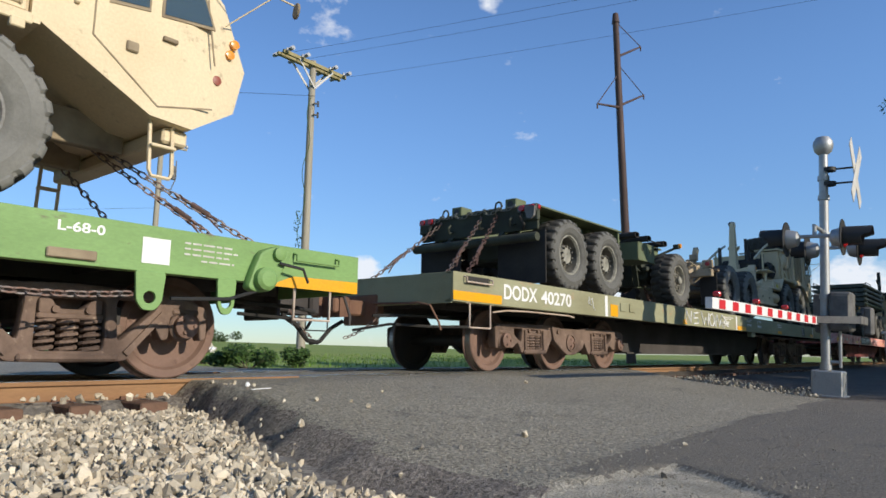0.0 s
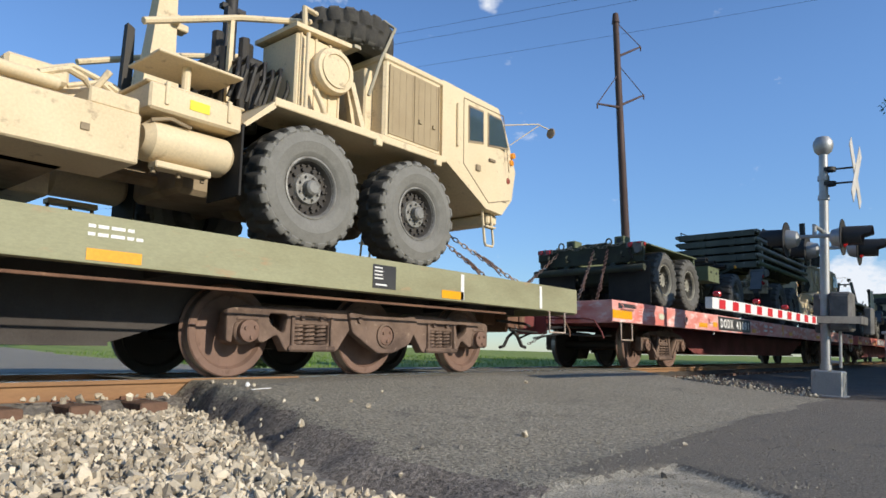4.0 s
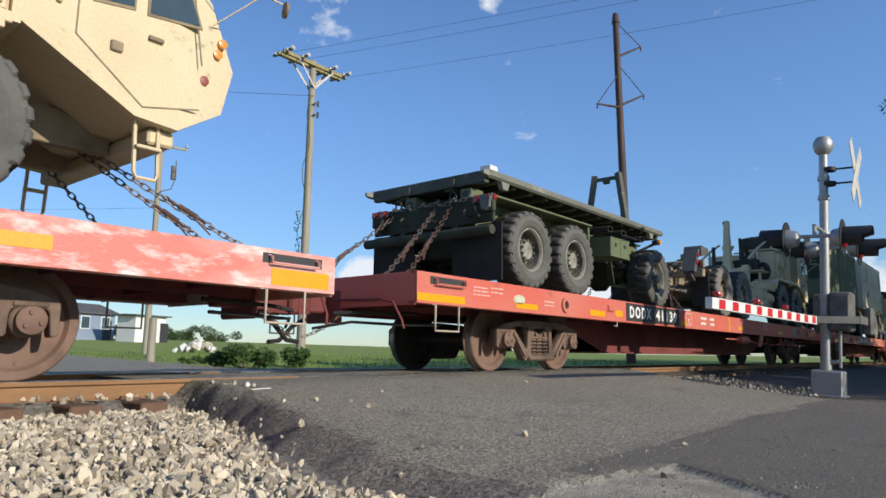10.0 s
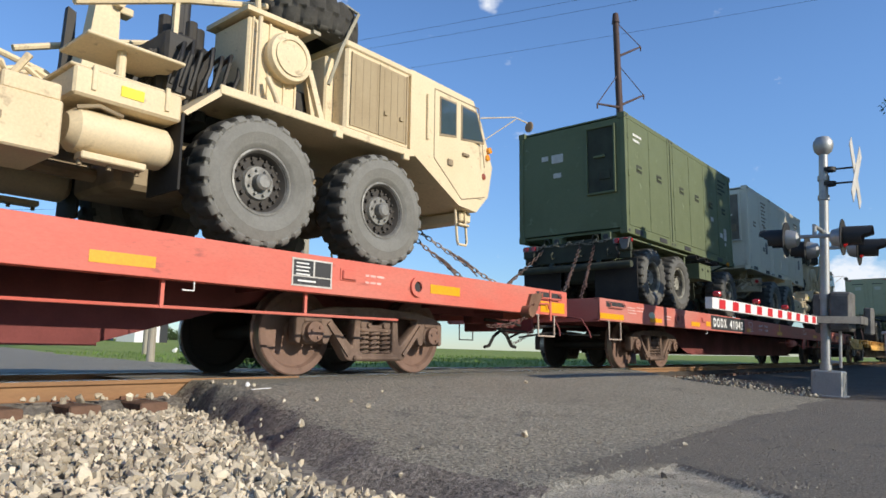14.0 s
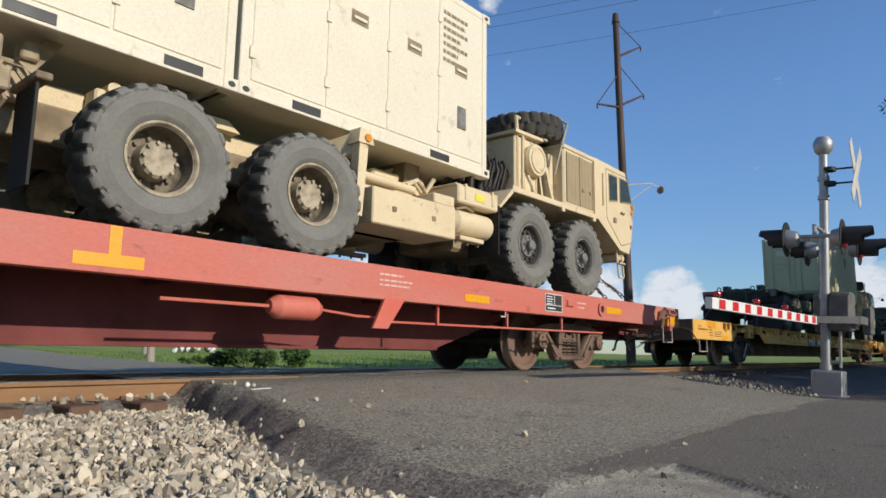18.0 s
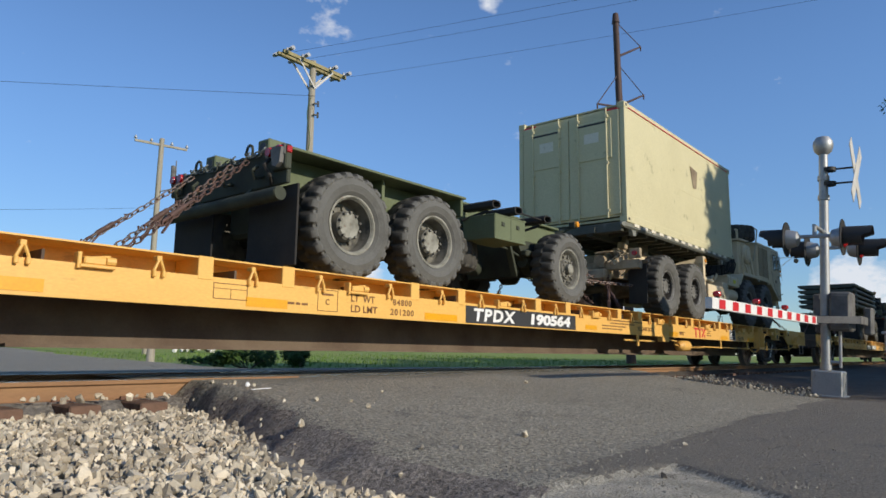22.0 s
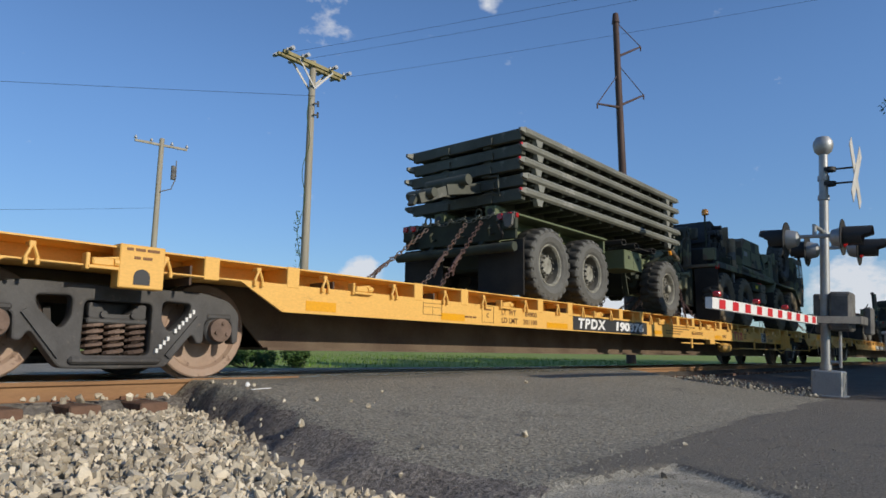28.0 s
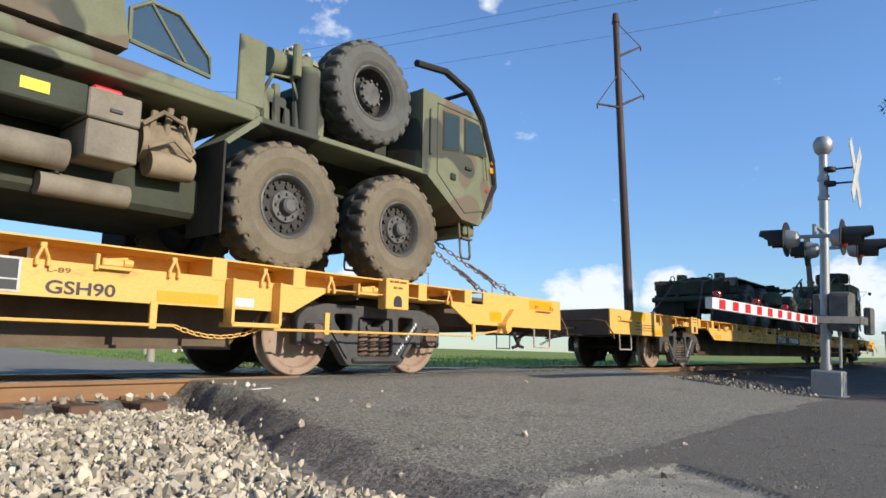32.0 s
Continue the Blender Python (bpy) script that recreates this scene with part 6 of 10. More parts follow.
    if number == "190376":
        write("lettering", "84900", 0.07, INK_BROWN, t, 9.17, y - 0.004, 0.775, 0.30)
        write("lettering", "201100", 0.07, INK_BROWN, t, 9.12, y - 0.004, 0.665, 0.36)
    else:
        write("lettering", "84800", 0.07, INK_BROWN, t, 9.22, y - 0.004, 0.775, 0.30, space=1.2)
        write("lettering", "201200", 0.07, INK_BROWN, t, 9.18, y - 0.004, 0.665, 0.38, space=1.2)
    write("lettering", "C", 0.06, INK_BROWN, t, 8.26, y - 0.004, 0.72, 0.05)
    bm = bmesh.new()
    for q in ((8.16, 8.42, 0.655, 0.661), (8.16, 8.42, 0.867, 0.873), (8.16, 8.166, 0.655, 0.873), (8.414, 8.42, 0.655, 0.873), (8.22, 8.36, 0.815, 0.835)):
        box(bm, q[0], q[1], y - 0.004, y - 0.001, q[2], q[3])
    part("plate_box", bm, INK_BROWN, t)
    bm = bmesh.new()
    for q in ((7.02, 7.36, 0.70, 0.706), (7.02, 7.36, 0.834, 0.84), (7.02, 7.026, 0.70, 0.84), (7.354, 7.36, 0.70, 0.84), (7.02, 7.36, 0.79, 0.794), (7.19, 7.194, 0.70, 0.79)):
        box(bm, q[0], q[1], y - 0.004, y - 0.001, q[2], q[3])
    part("print_grid", bm, INK_BROWN, t)
    marks(t, [(7.62, 0.70, 0.42, 0.022)], y, INK_BROWN)
    write("lettering", "RELEASE ROD", 0.075, INK_BROWN, t, 15.60, y - 0.004, 0.70, 0.68)
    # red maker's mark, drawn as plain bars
    bm = bmesh.new()
    for a in ((18.44, 18.90, 0.82, 0.86), (18.52, 18.58, 0.65, 0.82), (18.76, 18.82, 0.65, 0.82)):
        box(bm, a[0], a[1], y - 0.005, y - 0.001, a[2], a[3])
    beam(bm, (18.92, y - 0.003, 0.66), (19.13, y - 0.003, 0.855), 0.004, 0.045)
    box(bm, 18.94, 19.00, y - 0.005, y - 0.001, 0.79, 0.855)
    box(bm, 19.06, 19.12, y - 0.005, y - 0.001, 0.66, 0.72)
    part("red_emblem", bm, RED_SIGN, t, "red painted emblem")
    stencil_panel(t, 20.82, 0.655, 0.42, 0.215, y, True)
    write("lettering", "GSH90", 0.10, INK, t, 21.42, y - 0.004, 0.645, 0.49, label="black painted letters")
    write("lettering", "L-89", 0.04, INK_BROWN, t, 21.42, y - 0.004, 0.80, 0.16)
    patch(t, "white_patch", 22.88, 23.14, 0.645, 0.72, y, WHITE)
    # brake gear
    bm = bmesh.new()
    rod(bm, (17.98, -1.2, 0.46), (18.36, -1.2, 0.46), 0.115, seg=14)
    rod(bm, (17.89, -1.2, 0.46), (17.98, -1.2, 0.46), 0.05, 0.115, 14)
    rod(bm, (18.36, -1.2, 0.46), (18.44, -1.2, 0.46), 0.115, 0.05, 14)
    part("brake_cylinder", bm, YELLOW, t)
    bm = bmesh.new()
    pipe(bm, [(17.03, -W, 0.57), (17.45, -W, 0.54), (17.55, -1.25, 0.48), (17.9, -1.2, 0.46)], 0.013, 6)
    pipe(bm, [(15.06, -W + 0.02, 0.52), (16.35, -W + 0.02, 0.52)], 0.016, 6)
    pipe(bm, [(18.9, -W, 0.45), (22.4, -W, 0.45)], 0.013, 6)
    pipe(bm, [(23.2, -W, 0.45), (26.3, -W, 0.47), (26.9, -W, 0.55)], 0.013, 6)
    pieces("brake_rod", bm, YELLOW, t)
    chain_mesh(t, (18.4, -1.22, 0.46), (18.95, -W, 0.45), 0.02)
    chain_mesh(t, (22.4, -W, 0.45), (23.2, -W, 0.45), 0.08)
    for xx in (15.6, 20.15, 22.22, 24.0, 26.4):
        part("rod_hanger", blocks((xx - 0.03, xx + 0.03, -W - 0.01, -W + 0.02, 0.42, 0.64), c=0.005), YELLOW, t)
    part("hanging_bracket", blocks((16.72, 17.03, -W - 0.012, -W + 0.1, 0.52, 0.63), c=0.008), YELLOW, t)
    bm = bmesh.new()
    box(bm, 22.86, 23.36, -W - 0.12, -W + 0.1, 0.46, 0.50, 0.005)
    box(bm, 22.85, 22.88, -W - 0.12, -W + 0.02, 0.48, 0.88, 0.004)
    box(bm, 23.34, 23.37, -W - 0.12, -W + 0.02, 0.48, 0.88, 0.004)
    part("brake_step", bm, YELLOW, t)
    bm = bmesh.new()
    hull(bm, [(26.85, -W - 0.08, 0.52), (27.05, -W - 0.08, 0.52), (27.2, -W - 0.08, 0.86), (27.4, -W - 0.08, 0.86), (26.85, -W, 0.52), (27.05, -W, 0.52), (27.2, -W, 0.86), (27.4, -W, 0.86)])
    rod(bm, (26.98, -W - 0.14, 0.60), (26.98, -W, 0.60), 0.07, seg=12)
    part("hand_brake", bm, YELLOW, t)
    for xx in (tc, tr):
        b = bogie(t, xx, "grey")
        bm = bmesh.new()
        for q in range(11):
            if q != 4:
                f = q / 10
                box(bm, 0.32 + 0.31 * f - 0.011, 0.32 + 0.31 * f + 0.011, -1.096, -1.074, 0.245 + 0.34 * f - 0.018, 0.245 + 0.34 * f + 0.018)
        part("stencil_strip", bm, WHITE, b, "white stencilled strip")
    return t


# ---------------------------------------------------------------- chains
_link = {}


def link_mesh(mat_, wire=0.0065, l=0.036, w=0.020):
    if mat_.name not in _link:
        bm = bmesh.new()
        path = [(l * 0.62 * c, w * s, 0) if abs(c) < 0.5 else (l * (0.5 + 0.5 * abs(c)) * (1 if c > 0 else -1), w * s, 0) for c, s in ((math.cos(a), math.sin(a)) for a in [2 * math.pi * i / 8 for i in range(8)])]
        rings = []
        for i, p in enumerate(path):
            d = (Vector(path[(i + 1) % 8]) - Vector(path[i - 1])).normalized()
            n_ = Vector((0, 0, 1))
            s = d.cross(n_)
            rings.append([(Vector(p) + s * wire * math.cos(a) + n_ * wire * math.sin(a)) for a in (0, 1.57, 3.14, 4.71)])
        _link[mat_.name] = rings
    return _link[mat_.name]


def chain_bm(bm, p, q, sag_=0.03, mat_=None, pitch=0.058, scale=1.0):
    """A hanging chain of single links from p to q."""
    rings = link_mesh(mat_ or CHAIN)
    p, q = Vector(p), Vector(q)
    L = (q - p).length
    n = max(2, int(L / (pitch * scale)))
    pts = [p.lerp(q, i / n) - Vector((0, 0, 4 * sag_ * (i / n) * (1 - i / n))) for i in range(n + 1)]
    for i in range(n):
        c = (pts[i] + pts[i + 1]) / 2
        d = (pts[i + 1] - pts[i]).normalized()
        o = d.orthogonal().normalized()
        if i % 2:
            o = d.cross(o)
        m = Matrix((d, o, d.cross(o))).transposed()
        vs = [[bm.verts.new(c + m @ (v * scale)) for v in r] for r in rings]
        for a in range(8):
            for b in range(4):
                bm.faces.new((vs[a][b], vs[a][(b + 1) % 4], vs[(a + 1) % 8][(b + 1) % 4], vs[(a + 1) % 8][b]))


def chain_mesh(parent, p, q, sag_):
    bm = bmesh.new()
    chain_bm(bm, p, q, sag_)
    return part("chain", bm, YELLOW, parent)


def tie_chain(p, q, s, z, binder=True, rust=False):
    """A tie-down chain with its binder, from the vehicle to the deck; a thing that rides along."""
    t = thing("tie_down_chain", "steel tie-down chain with a load binder holding a vehicle", "chain", "tie-down chains")
    bm = bmesh.new()
    chain_bm(bm, p, q, 0.02, scale=1.35)
    tagged(part("chain_run", bm, CHAIN_RUST if rust else CHAIN, t), kind="stuff")
    if binder:
        p, q = Vector(p), Vector(q)
        a, b = p.lerp(q, 0.45), p.lerp(q, 0.72)
        bm = bmesh.new()
        d = (b - a).normalized()
        rod(bm, a + d * 0.05, b - d * 0.05, 0.016, seg=8)
        rod(bm, a.lerp(b, 0.3), a.lerp(b, 0.7), 0.027, seg=8)
        beam(bm, a.lerp(b, 0.5), a.lerp(b, 0.5) + d * 0.22 + Vector((0, -0.03, -0.10)), 0.022, 0.014)
        for e, s_ in ((a, 1), (b, -1)):
            hook = d.orthogonal().normalized() * 0.03
            pipe(bm, [e + d * s_ * 0.06, e + d * s_ * 0.02 + hook, e - d * s_ * 0.03, e + d * s_ * 0.01 - hook], 0.010, 6)
        part("binder", bm, CHAIN_RUST, t, "red-brown load binder")
    ride(t, s, z)
    return t


# ---------------------------------------------------------------- wheels of the trucks and trailers
_wheel = {}


def tyre_mesh(r, tyre_mat, lugs=22, per=6):
    """One closed skin: beads, bulging ringed side walls, rounded shoulders and two rows of staggered tread lugs."""
    lo, hi = 0.335, r - 0.085
    half = [(0.312, 0.150, 0), (lo, 0.176, 0)]
    for f, y in ((0.14, 0.196), (0.20, 0.206), (0.24, 0.206), (0.30, 0.214), (0.55, 0.222), (0.60, 0.227), (0.66, 0.222), (0.86, 0.213), (1.0, 0.204)):
        half.append((lo + (hi - lo) * f, y, 0))
    half += [(r - 0.070, 0.203, 1), (r - 0.040, 0.196, 1), (r - 0.014, 0.176, 2), (r - 0.004, 0.120, 2), (r, 0.040, 2), (r, 0.012, 2)]
    rows = [(a, -b, k, -1) for a, b, k in half] + [(a, b, k, 1) for a, b, k in half[::-1]]
    seg = lugs * per
    bm = bmesh.new()
    rings = []
    for a, y, kind, s in rows:
        ring = []
        for i in range(seg):
            skew = 0 if kind != 2 else (0.30 - abs(y)) * 5.0
            k = (i + (per // 2 if s > 0 else 0) + int(skew)) % per
            lug = k < per - 2
            rr, yy = a, y
            if kind == 2 and not lug:
                rr -= 0.030
            if kind == 1:
                yy += s * (0.010 if lug else -0.016)
                rr -= 0.0 if lug else 0.012
            ang = 2 * math.pi * i / seg
            ring.append(bm.verts.new((rr * math.cos(ang), yy, rr * math.sin(ang))))
        rings.append(ring)
    m = len(rings)
    for i in range(m):
        a, b = rings[i], rings[(i + 1) % m]
        for k in range(seg):
            j = (k + 1) % seg
            bm.faces.new((a[k], a[j], b[j], b[k]))
    me = finish("tyre", bm, tyre_mat, TREAD, smooth=38)
    for p in me.polygons:
        c = p.center
        if math.hypot(c.x, c.z) > r - 0.05 and abs(c.y) < 0.188:
            p.material_index = 1
    return me


def lorry_wheel(owner, x, y, z, tyre_mat, rim_mat, near=-1, flat=False, r=0.665, deep=False):
    """A deep-treaded tyre with its rim. near: the side (-1 or 1) that the dish faces."""
    key = (tyre_mat.name, rim_mat.name, near, r, deep)
    if key not in _wheel:
        tyre = tyre_mesh(r, tyre_mat)
        bm = bmesh.new()
        d = near
        dish = 0.085 if not deep else -0.03
        turned(bm, [(0.305, d * 0.06), (0.298, d * 0.165), (0.312, d * 0.185), (0.332, d * 0.182), (0.325, d * 0.17), (0.312, d * 0.172), (0.290, d * 0.15), (0.278, d * (dish + 0.02)), (0.262, d * dish), (0.175, d * (dish + 0.012)), (0.160, d * (dish + 0.045)), (0.085, d * (dish + 0.05))], 36, caps=False)
        turned(bm, [(0.085, d * (dish + 0.03)), (0.082, d * (dish + 0.115)), (0.06, d * (dish + 0.135))], 16)
        turned(bm, [(0.27, d * (dish - 0.01)), (0.02, d * (dish - 0.012))], 24, caps=True)
        for k in range(10):
            a = 2 * math.pi * k / 10
            p = (0.205 * math.cos(a), 0, 0.205 * math.sin(a))
            rod(bm, (p[0], d * dish, p[2]), (p[0], d * (dish + 0.04), p[2]), 0.022, seg=6)
        for k in range(8):
            a = 2 * math.pi * (k + 0.5) / 8
            p = (0.125 * math.cos(a), 0, 0.125 * math.sin(a))
            rod(bm, (p[0], d * (dish + 0.05), p[2]), (p[0], d * (dish + 0.075), p[2]), 0.014, seg=6)
        if not deep:
            for k in range(20):
                a = 2 * math.pi * k / 20
                p = (0.250 * math.cos(a), 0, 0.250 * math.sin(a))
                rod(bm, (p[0], d * dish, p[2]), (p[0], d * (dish + 0.03), p[2]), 0.013, seg=5)
        if deep:
            turned(bm, [(0.175, d * (dish + 0.01)), (0.165, d * 0.10), (0.14, d * 0.125)], 20)
            for k in range(10):
                a = 2 * math.pi * k / 10
                rod(bm, (0.145 * math.cos(a), d * 0.11, 0.145 * math.sin(a)), (0.145 * math.cos(a), d * 0.15, 0.145 * math.sin(a)), 0.017, seg=6)
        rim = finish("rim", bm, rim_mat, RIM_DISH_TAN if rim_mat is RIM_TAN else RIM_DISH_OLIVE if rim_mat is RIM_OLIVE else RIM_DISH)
        # faces of the dish inside the lip take the second, darker material
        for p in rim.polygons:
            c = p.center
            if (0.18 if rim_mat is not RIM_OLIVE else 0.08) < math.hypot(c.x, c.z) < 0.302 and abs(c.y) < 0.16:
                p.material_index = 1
        _wheel[key] = (tyre, rim)
    tyre, rim = _wheel[key]
    t = part("tyre", tyre, None, owner)
    t.matrix_basis = pose(x, y, z, 90 if flat else 0, 0, 0) @ pose(0, 0, 0, 0, random.uniform(0, 30), 0)
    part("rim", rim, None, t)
    return t


def axle(owner, x, mat_, z=0.665):
    bm = bmesh.new()
    rod(bm, (x, -0.85, z), (x, 0.85, z), 0.085, seg=10)
    turned(bm, [(0.10, -0.2), (0.2, -0.1), (0.2, 0.1), (0.10, 0.2)], 14, (x, 0, z))
    part("axle", bm, mat_, owner)


def pair(owner, x, tyre_mat, rim_mat, mat_, deep=False, r=0.665):
    for s in (-1, 1):
        lorry_wheel(owner, x, s * 1.01, r, tyre_mat, rim_mat, s, deep=deep, r=r)
    axle(owner, x, mat_, r)


def cab(owner, x, paint, dark, roof_bar=False, back=-0.20, mirror=True):
    """The low, flat-nosed cab; its rear wall is at x + back. Built 2.4 m wide with bevelled front corners."""
    side = [(back, 1.49), (0.14, 1.47), (0.74, 0.97), (1.12, 0.94), (1.62, 1.27), (1.72, 1.72), (1.46, 2.33), (1.04, 2.50), (back, 2.53)]
    bm = bmesh.new()
    hull(bm, [(x + a, s * (1.20 if a < 1.3 else 1.04), b) for a, b in side for s in (-1, 1)])
    body = part("cab", bm, paint, owner)
    for s in (-1, 1):
        # windows with their frames
        y = s * 1.20
        for k, ol in enumerate(([(0.36, 2.32), (0.66, 2.33), (0.66, 1.90), (0.36, 1.85)], [(0.80, 2.34), (1.10, 2.33), (1.25, 1.96), (0.80, 1.90)])):
            bm = bmesh.new()
            cx, cz = sum(p[0] for p in ol) / 4, sum(p[1] for p in ol) / 4
            plate(bm, [(x + cx + (a - cx) * 1.13, cz + (b - cz) * 1.13) for a, b in ol], y - s * 0.01, y + s * 0.008)
            fr = part("window_frame", bm, dark, body)
            bm = bmesh.new()
            plate(bm, [(x + a, b) for a, b in ol], y + s * 0.004, y + s * 0.013)
            part("pane", bm, GLASS, fr)
        # door seams and handle
        bm = bmesh.new()
        for p, q in (((0.24, 2.42), (0.24, 1.50)), ((0.24, 2.42), (1.16, 2.42)), ((0.24, 1.50), (0.80, 1.06)), ((1.16, 2.42), (1.30, 1.60)), ((0.80, 1.06), (1.30, 1.18))):
            beam(bm, (x + p[0], y + s * 0.001, p[1]), (x + q[0], y + s * 0.001, q[1]), 0.006, 0.014)
        part("door_seam", bm, dark, body)
        bm = blocks((x + 0.80, x + 0.93, y, y + s * 0.03, 1.66, 1.70), c=0.006)
        box(bm, x + 0.50, x + 0.60, y, y + s * 0.025, 1.46, 1.55, 0.01)
        part("door_handle", bm, dark, body)
        bm = blocks((x + 0.08, x + 0.12, y, y + s * 0.03, 1.70, 2.30), c=0.008)
        part("grab_handle", bm, paint, body)
    # lamps on the bevelled corner, windscreen, bumper, step
    for s in (-1, 1):
        for k, (z, m) in enumerate(((1.93, LENS_AMBER), (1.81, LENS_AMBER), (1.50, LENS_DULL))):
            bm = bmesh.new()
            turned(bm, [(0.048, s * 1.05), (0.045, s * 1.125 + s * 0.02 * (k == 2)), (0.02, s * 1.13 + s * 0.02 * (k == 2))], 12, (x + 1.55 - 0.045 * k * k, 0, z))
            part("lamp", bm, m, body)
    bm = bmesh.new()
    hull(bm, [(x + 1.765 - 0.0, s * 0.95, 1.78) for s in (-1, 1)] + [(x + 1.56, s * 0.95, 2.30) for s in (-1, 1)] + [(x + 1.72, s * 0.95, 1.78) for s in (-1, 1)] + [(x + 1.50, s * 0.95, 2.30) for s in (-1, 1)])
    part("windscreen", bm, GLASS, body)
    bm = blocks((x + 0.92, x + 1.15, -1.1, 1.1, 0.80, 0.94), c=0.02)
    for s in (-1, 1):
        pipe(bm, [(x + 0.80, s * 1.10, 0.98), (x + 0.80, s * 1.14, 0.52), (x + 0.82, s * 1.14, 0.47), (x + 0.98, s * 1.14, 0.47), (x + 1.0, s * 1.14, 0.52), (x + 1.0, s * 1.10, 0.98)], 0.018, 6)
        box(bm, x + 0.79, x + 1.01, s * 1.10, s * 1.18, 0.72, 0.75, 0.008)
    part("bumper_and_steps", bm, paint, owner)
    if mirror:
        bm = bmesh.new()
        pipe(bm, [(x + 1.30, -1.14, 2.34), (x + 1.70, -1.42, 2.40), (x + 1.92, -1.48, 2.36)], 0.009, 6)
        pipe(bm, [(x + 1.42, -1.14, 2.06), (x + 1.72, -1.43, 2.38)], 0.007, 6)
        arm = part("mirror_arm", bm, paint, owner)
        bm = bmesh.new()
        turned(bm, [(0.075, -0.012), (0.08, 0.0), (0.075, 0.012)], 16)
        bmesh.ops.rotate(bm, verts=bm.verts, cent=(0, 0, 0), matrix=Euler((0, 0, radians(70))).to_matrix())
        bmesh.ops.translate(bm, verts=bm.verts, vec=(x + 1.93, -1.50, 2.30))
        part("mirror", bm, dark, arm, "round mirror")
    if roof_bar:
        bm = bmesh.new()
        pipe(bm, [(x - 0.12, -1.15, 2.85), (x + 0.45, -1.15, 2.93), (x + 0.95, -1.15, 2.80), (x + 1.25, -1.14, 2.50), (x + 1.55, -1.10, 1.95), (x + 1.62, -1.08, 1.60), (x + 1.2, -1.14, 1.06)], 0.048, 8)
        pipe(bm, [(x - 0.12, 1.15, 2.85), (x + 0.45, 1.15, 2.93), (x + 0.95, 1.15, 2.80), (x + 1.25, 1.14, 2.50), (x + 1.55, 1.10, 1.95)], 0.035, 8)
        pipe(bm, [(x + 0.95, -1.15, 2.80), (x + 0.95, 1.15, 2.80)], 0.03, 8)
        part("brush_guard", bm, RUBBER, owner)
    return body


def front_end(owner, a, paint, dark, grille, tyre_mat, rim_mat, spare_flat=True):
    """Fenders, engine box, air cleaner and spare wheel over the front axles; a is the x of the third axle."""
    bm = bmesh.new()
    for s in (-1, 1):
        y0, y1 = s * 0.62, s * 1.215
        hull(bm, [(a - 0.42, y, z) for y in (y0, y1) for z in (1.40, 1.45)] + [(a + 2.2, y, z) for y in (y0, y1) for z in (1.42, 1.48)])
        hull(bm, [(a - 0.42, y, 1.44) for y in (y0, y1)] + [(a - 0.40, y, 1.38) for y in (y0, y1)] + [(a - 0.76, y, 1.12) for y in (y0, y1)] + [(a - 0.72, y, 1.10) for y in (y0, y1)])
        box(bm, a - 0.42, a + 2.15, y1 - s * 0.03, y1 + s * 0.006, 1.40, 1.49, 0.008)
        for u in (0.95, 2.0):
            box(bm, a + u, a + u + 0.10, y1 - s * 0.04, y1 + s * 0.02, 1.34, 1.42, 0.008)
    pieces("fender_panel", bm, paint, owner)
    for s in (-1, 1):
        part("mudflap", blocks((a - 0.76, a - 0.735, s * 0.70, s * 1.205, 0.42, 1.12), c=0.004), RUBBER, owner)
    # engine box with louvred side
    bm = blocks((a + 1.10, a + 2.13, -1.19, 1.19, 1.48, 2.47), c=0.03)
    eb = part("engine_box", bm, paint, owner)
    part("rear_panel", blocks((a + 0.98, a + 1.14, -1.0, 1.0, 1.48, 2.36), c=0.02), paint, eb)
    part("lid", blocks((a + 1.08, a + 2.15, -1.21, 1.21, 2.44, 2.52), c=0.015), paint, eb)
    for s in (-1, 1):
        g_ = part("side_grille", blocks((a + 1.17, a + 2.07, s * 1.185, s * 1.20, 1.54, 2.40), c=0.006), grille, eb)
        bm = bmesh.new()
        # rows of small punched vents, two hinged doors and their latches
        for c in range(8):
            u = a + 1.23 + c * 0.112
            for k in range(27):
                zz = 1.575 + k * 0.030
                box(bm, u, u + 0.010, s * 1.198, s * 1.2035, zz, zz + 0.013)
        part("vent_holes", bm, dark, g_)
        bm = bmesh.new()
        for u in (1.165, 1.60, 2.055):
            box(bm, a + u, a + u + 0.018, s * 1.198, s * 1.210, 1.54, 2.40)
        for u in (1.68, 1.94):
            box(bm, a + u, a + u + 0.05, s * 1.199, s * 1.222, 1.80, 1.85, 0.004)
        part("door_strip", bm, grille, g_)
    # air cleaner stand
    bm = blocks((a - 0.02, a + 0.60, -1.00, -0.42, 1.50, 2.42), c=0.02)
    stand = part("air_cleaner_housing", bm, paint, owner)
    bm = bmesh.new()
    hull(bm, [(a - 0.08, y, z) for y in (-1.06, -0.36) for z in (2.44, 2.49)] + [(a + 0.70, y, z) for y in (-1.06, -0.36) for z in (2.47, 2.52)])
    part("top_plate", bm, paint, stand)
    for u in (0.02, 0.22, 0.42, 0.56):
        part("rib", blocks((a + u, a + u + 0.025, -1.015, -0.99, 1.52, 2.42), c=0.004), paint, stand)
    bm = bmesh.new()
    turned(bm, [(0.255, -1.05), (0.27, -1.08), (0.25, -1.13), (0.06, -1.15)], 28, (a + 0.42, 0, 2.08))
    turned(bm, [(0.20, -1.135), (0.205, -1.15), (0.18, -1.152), (0.175, -1.138)], 24, (a + 0.42, 0, 2.08), closed=True)
    turned(bm, [(0.25, -0.98), (0.25, -1.06)], 24, (a + 0.42, 0, 2.08))
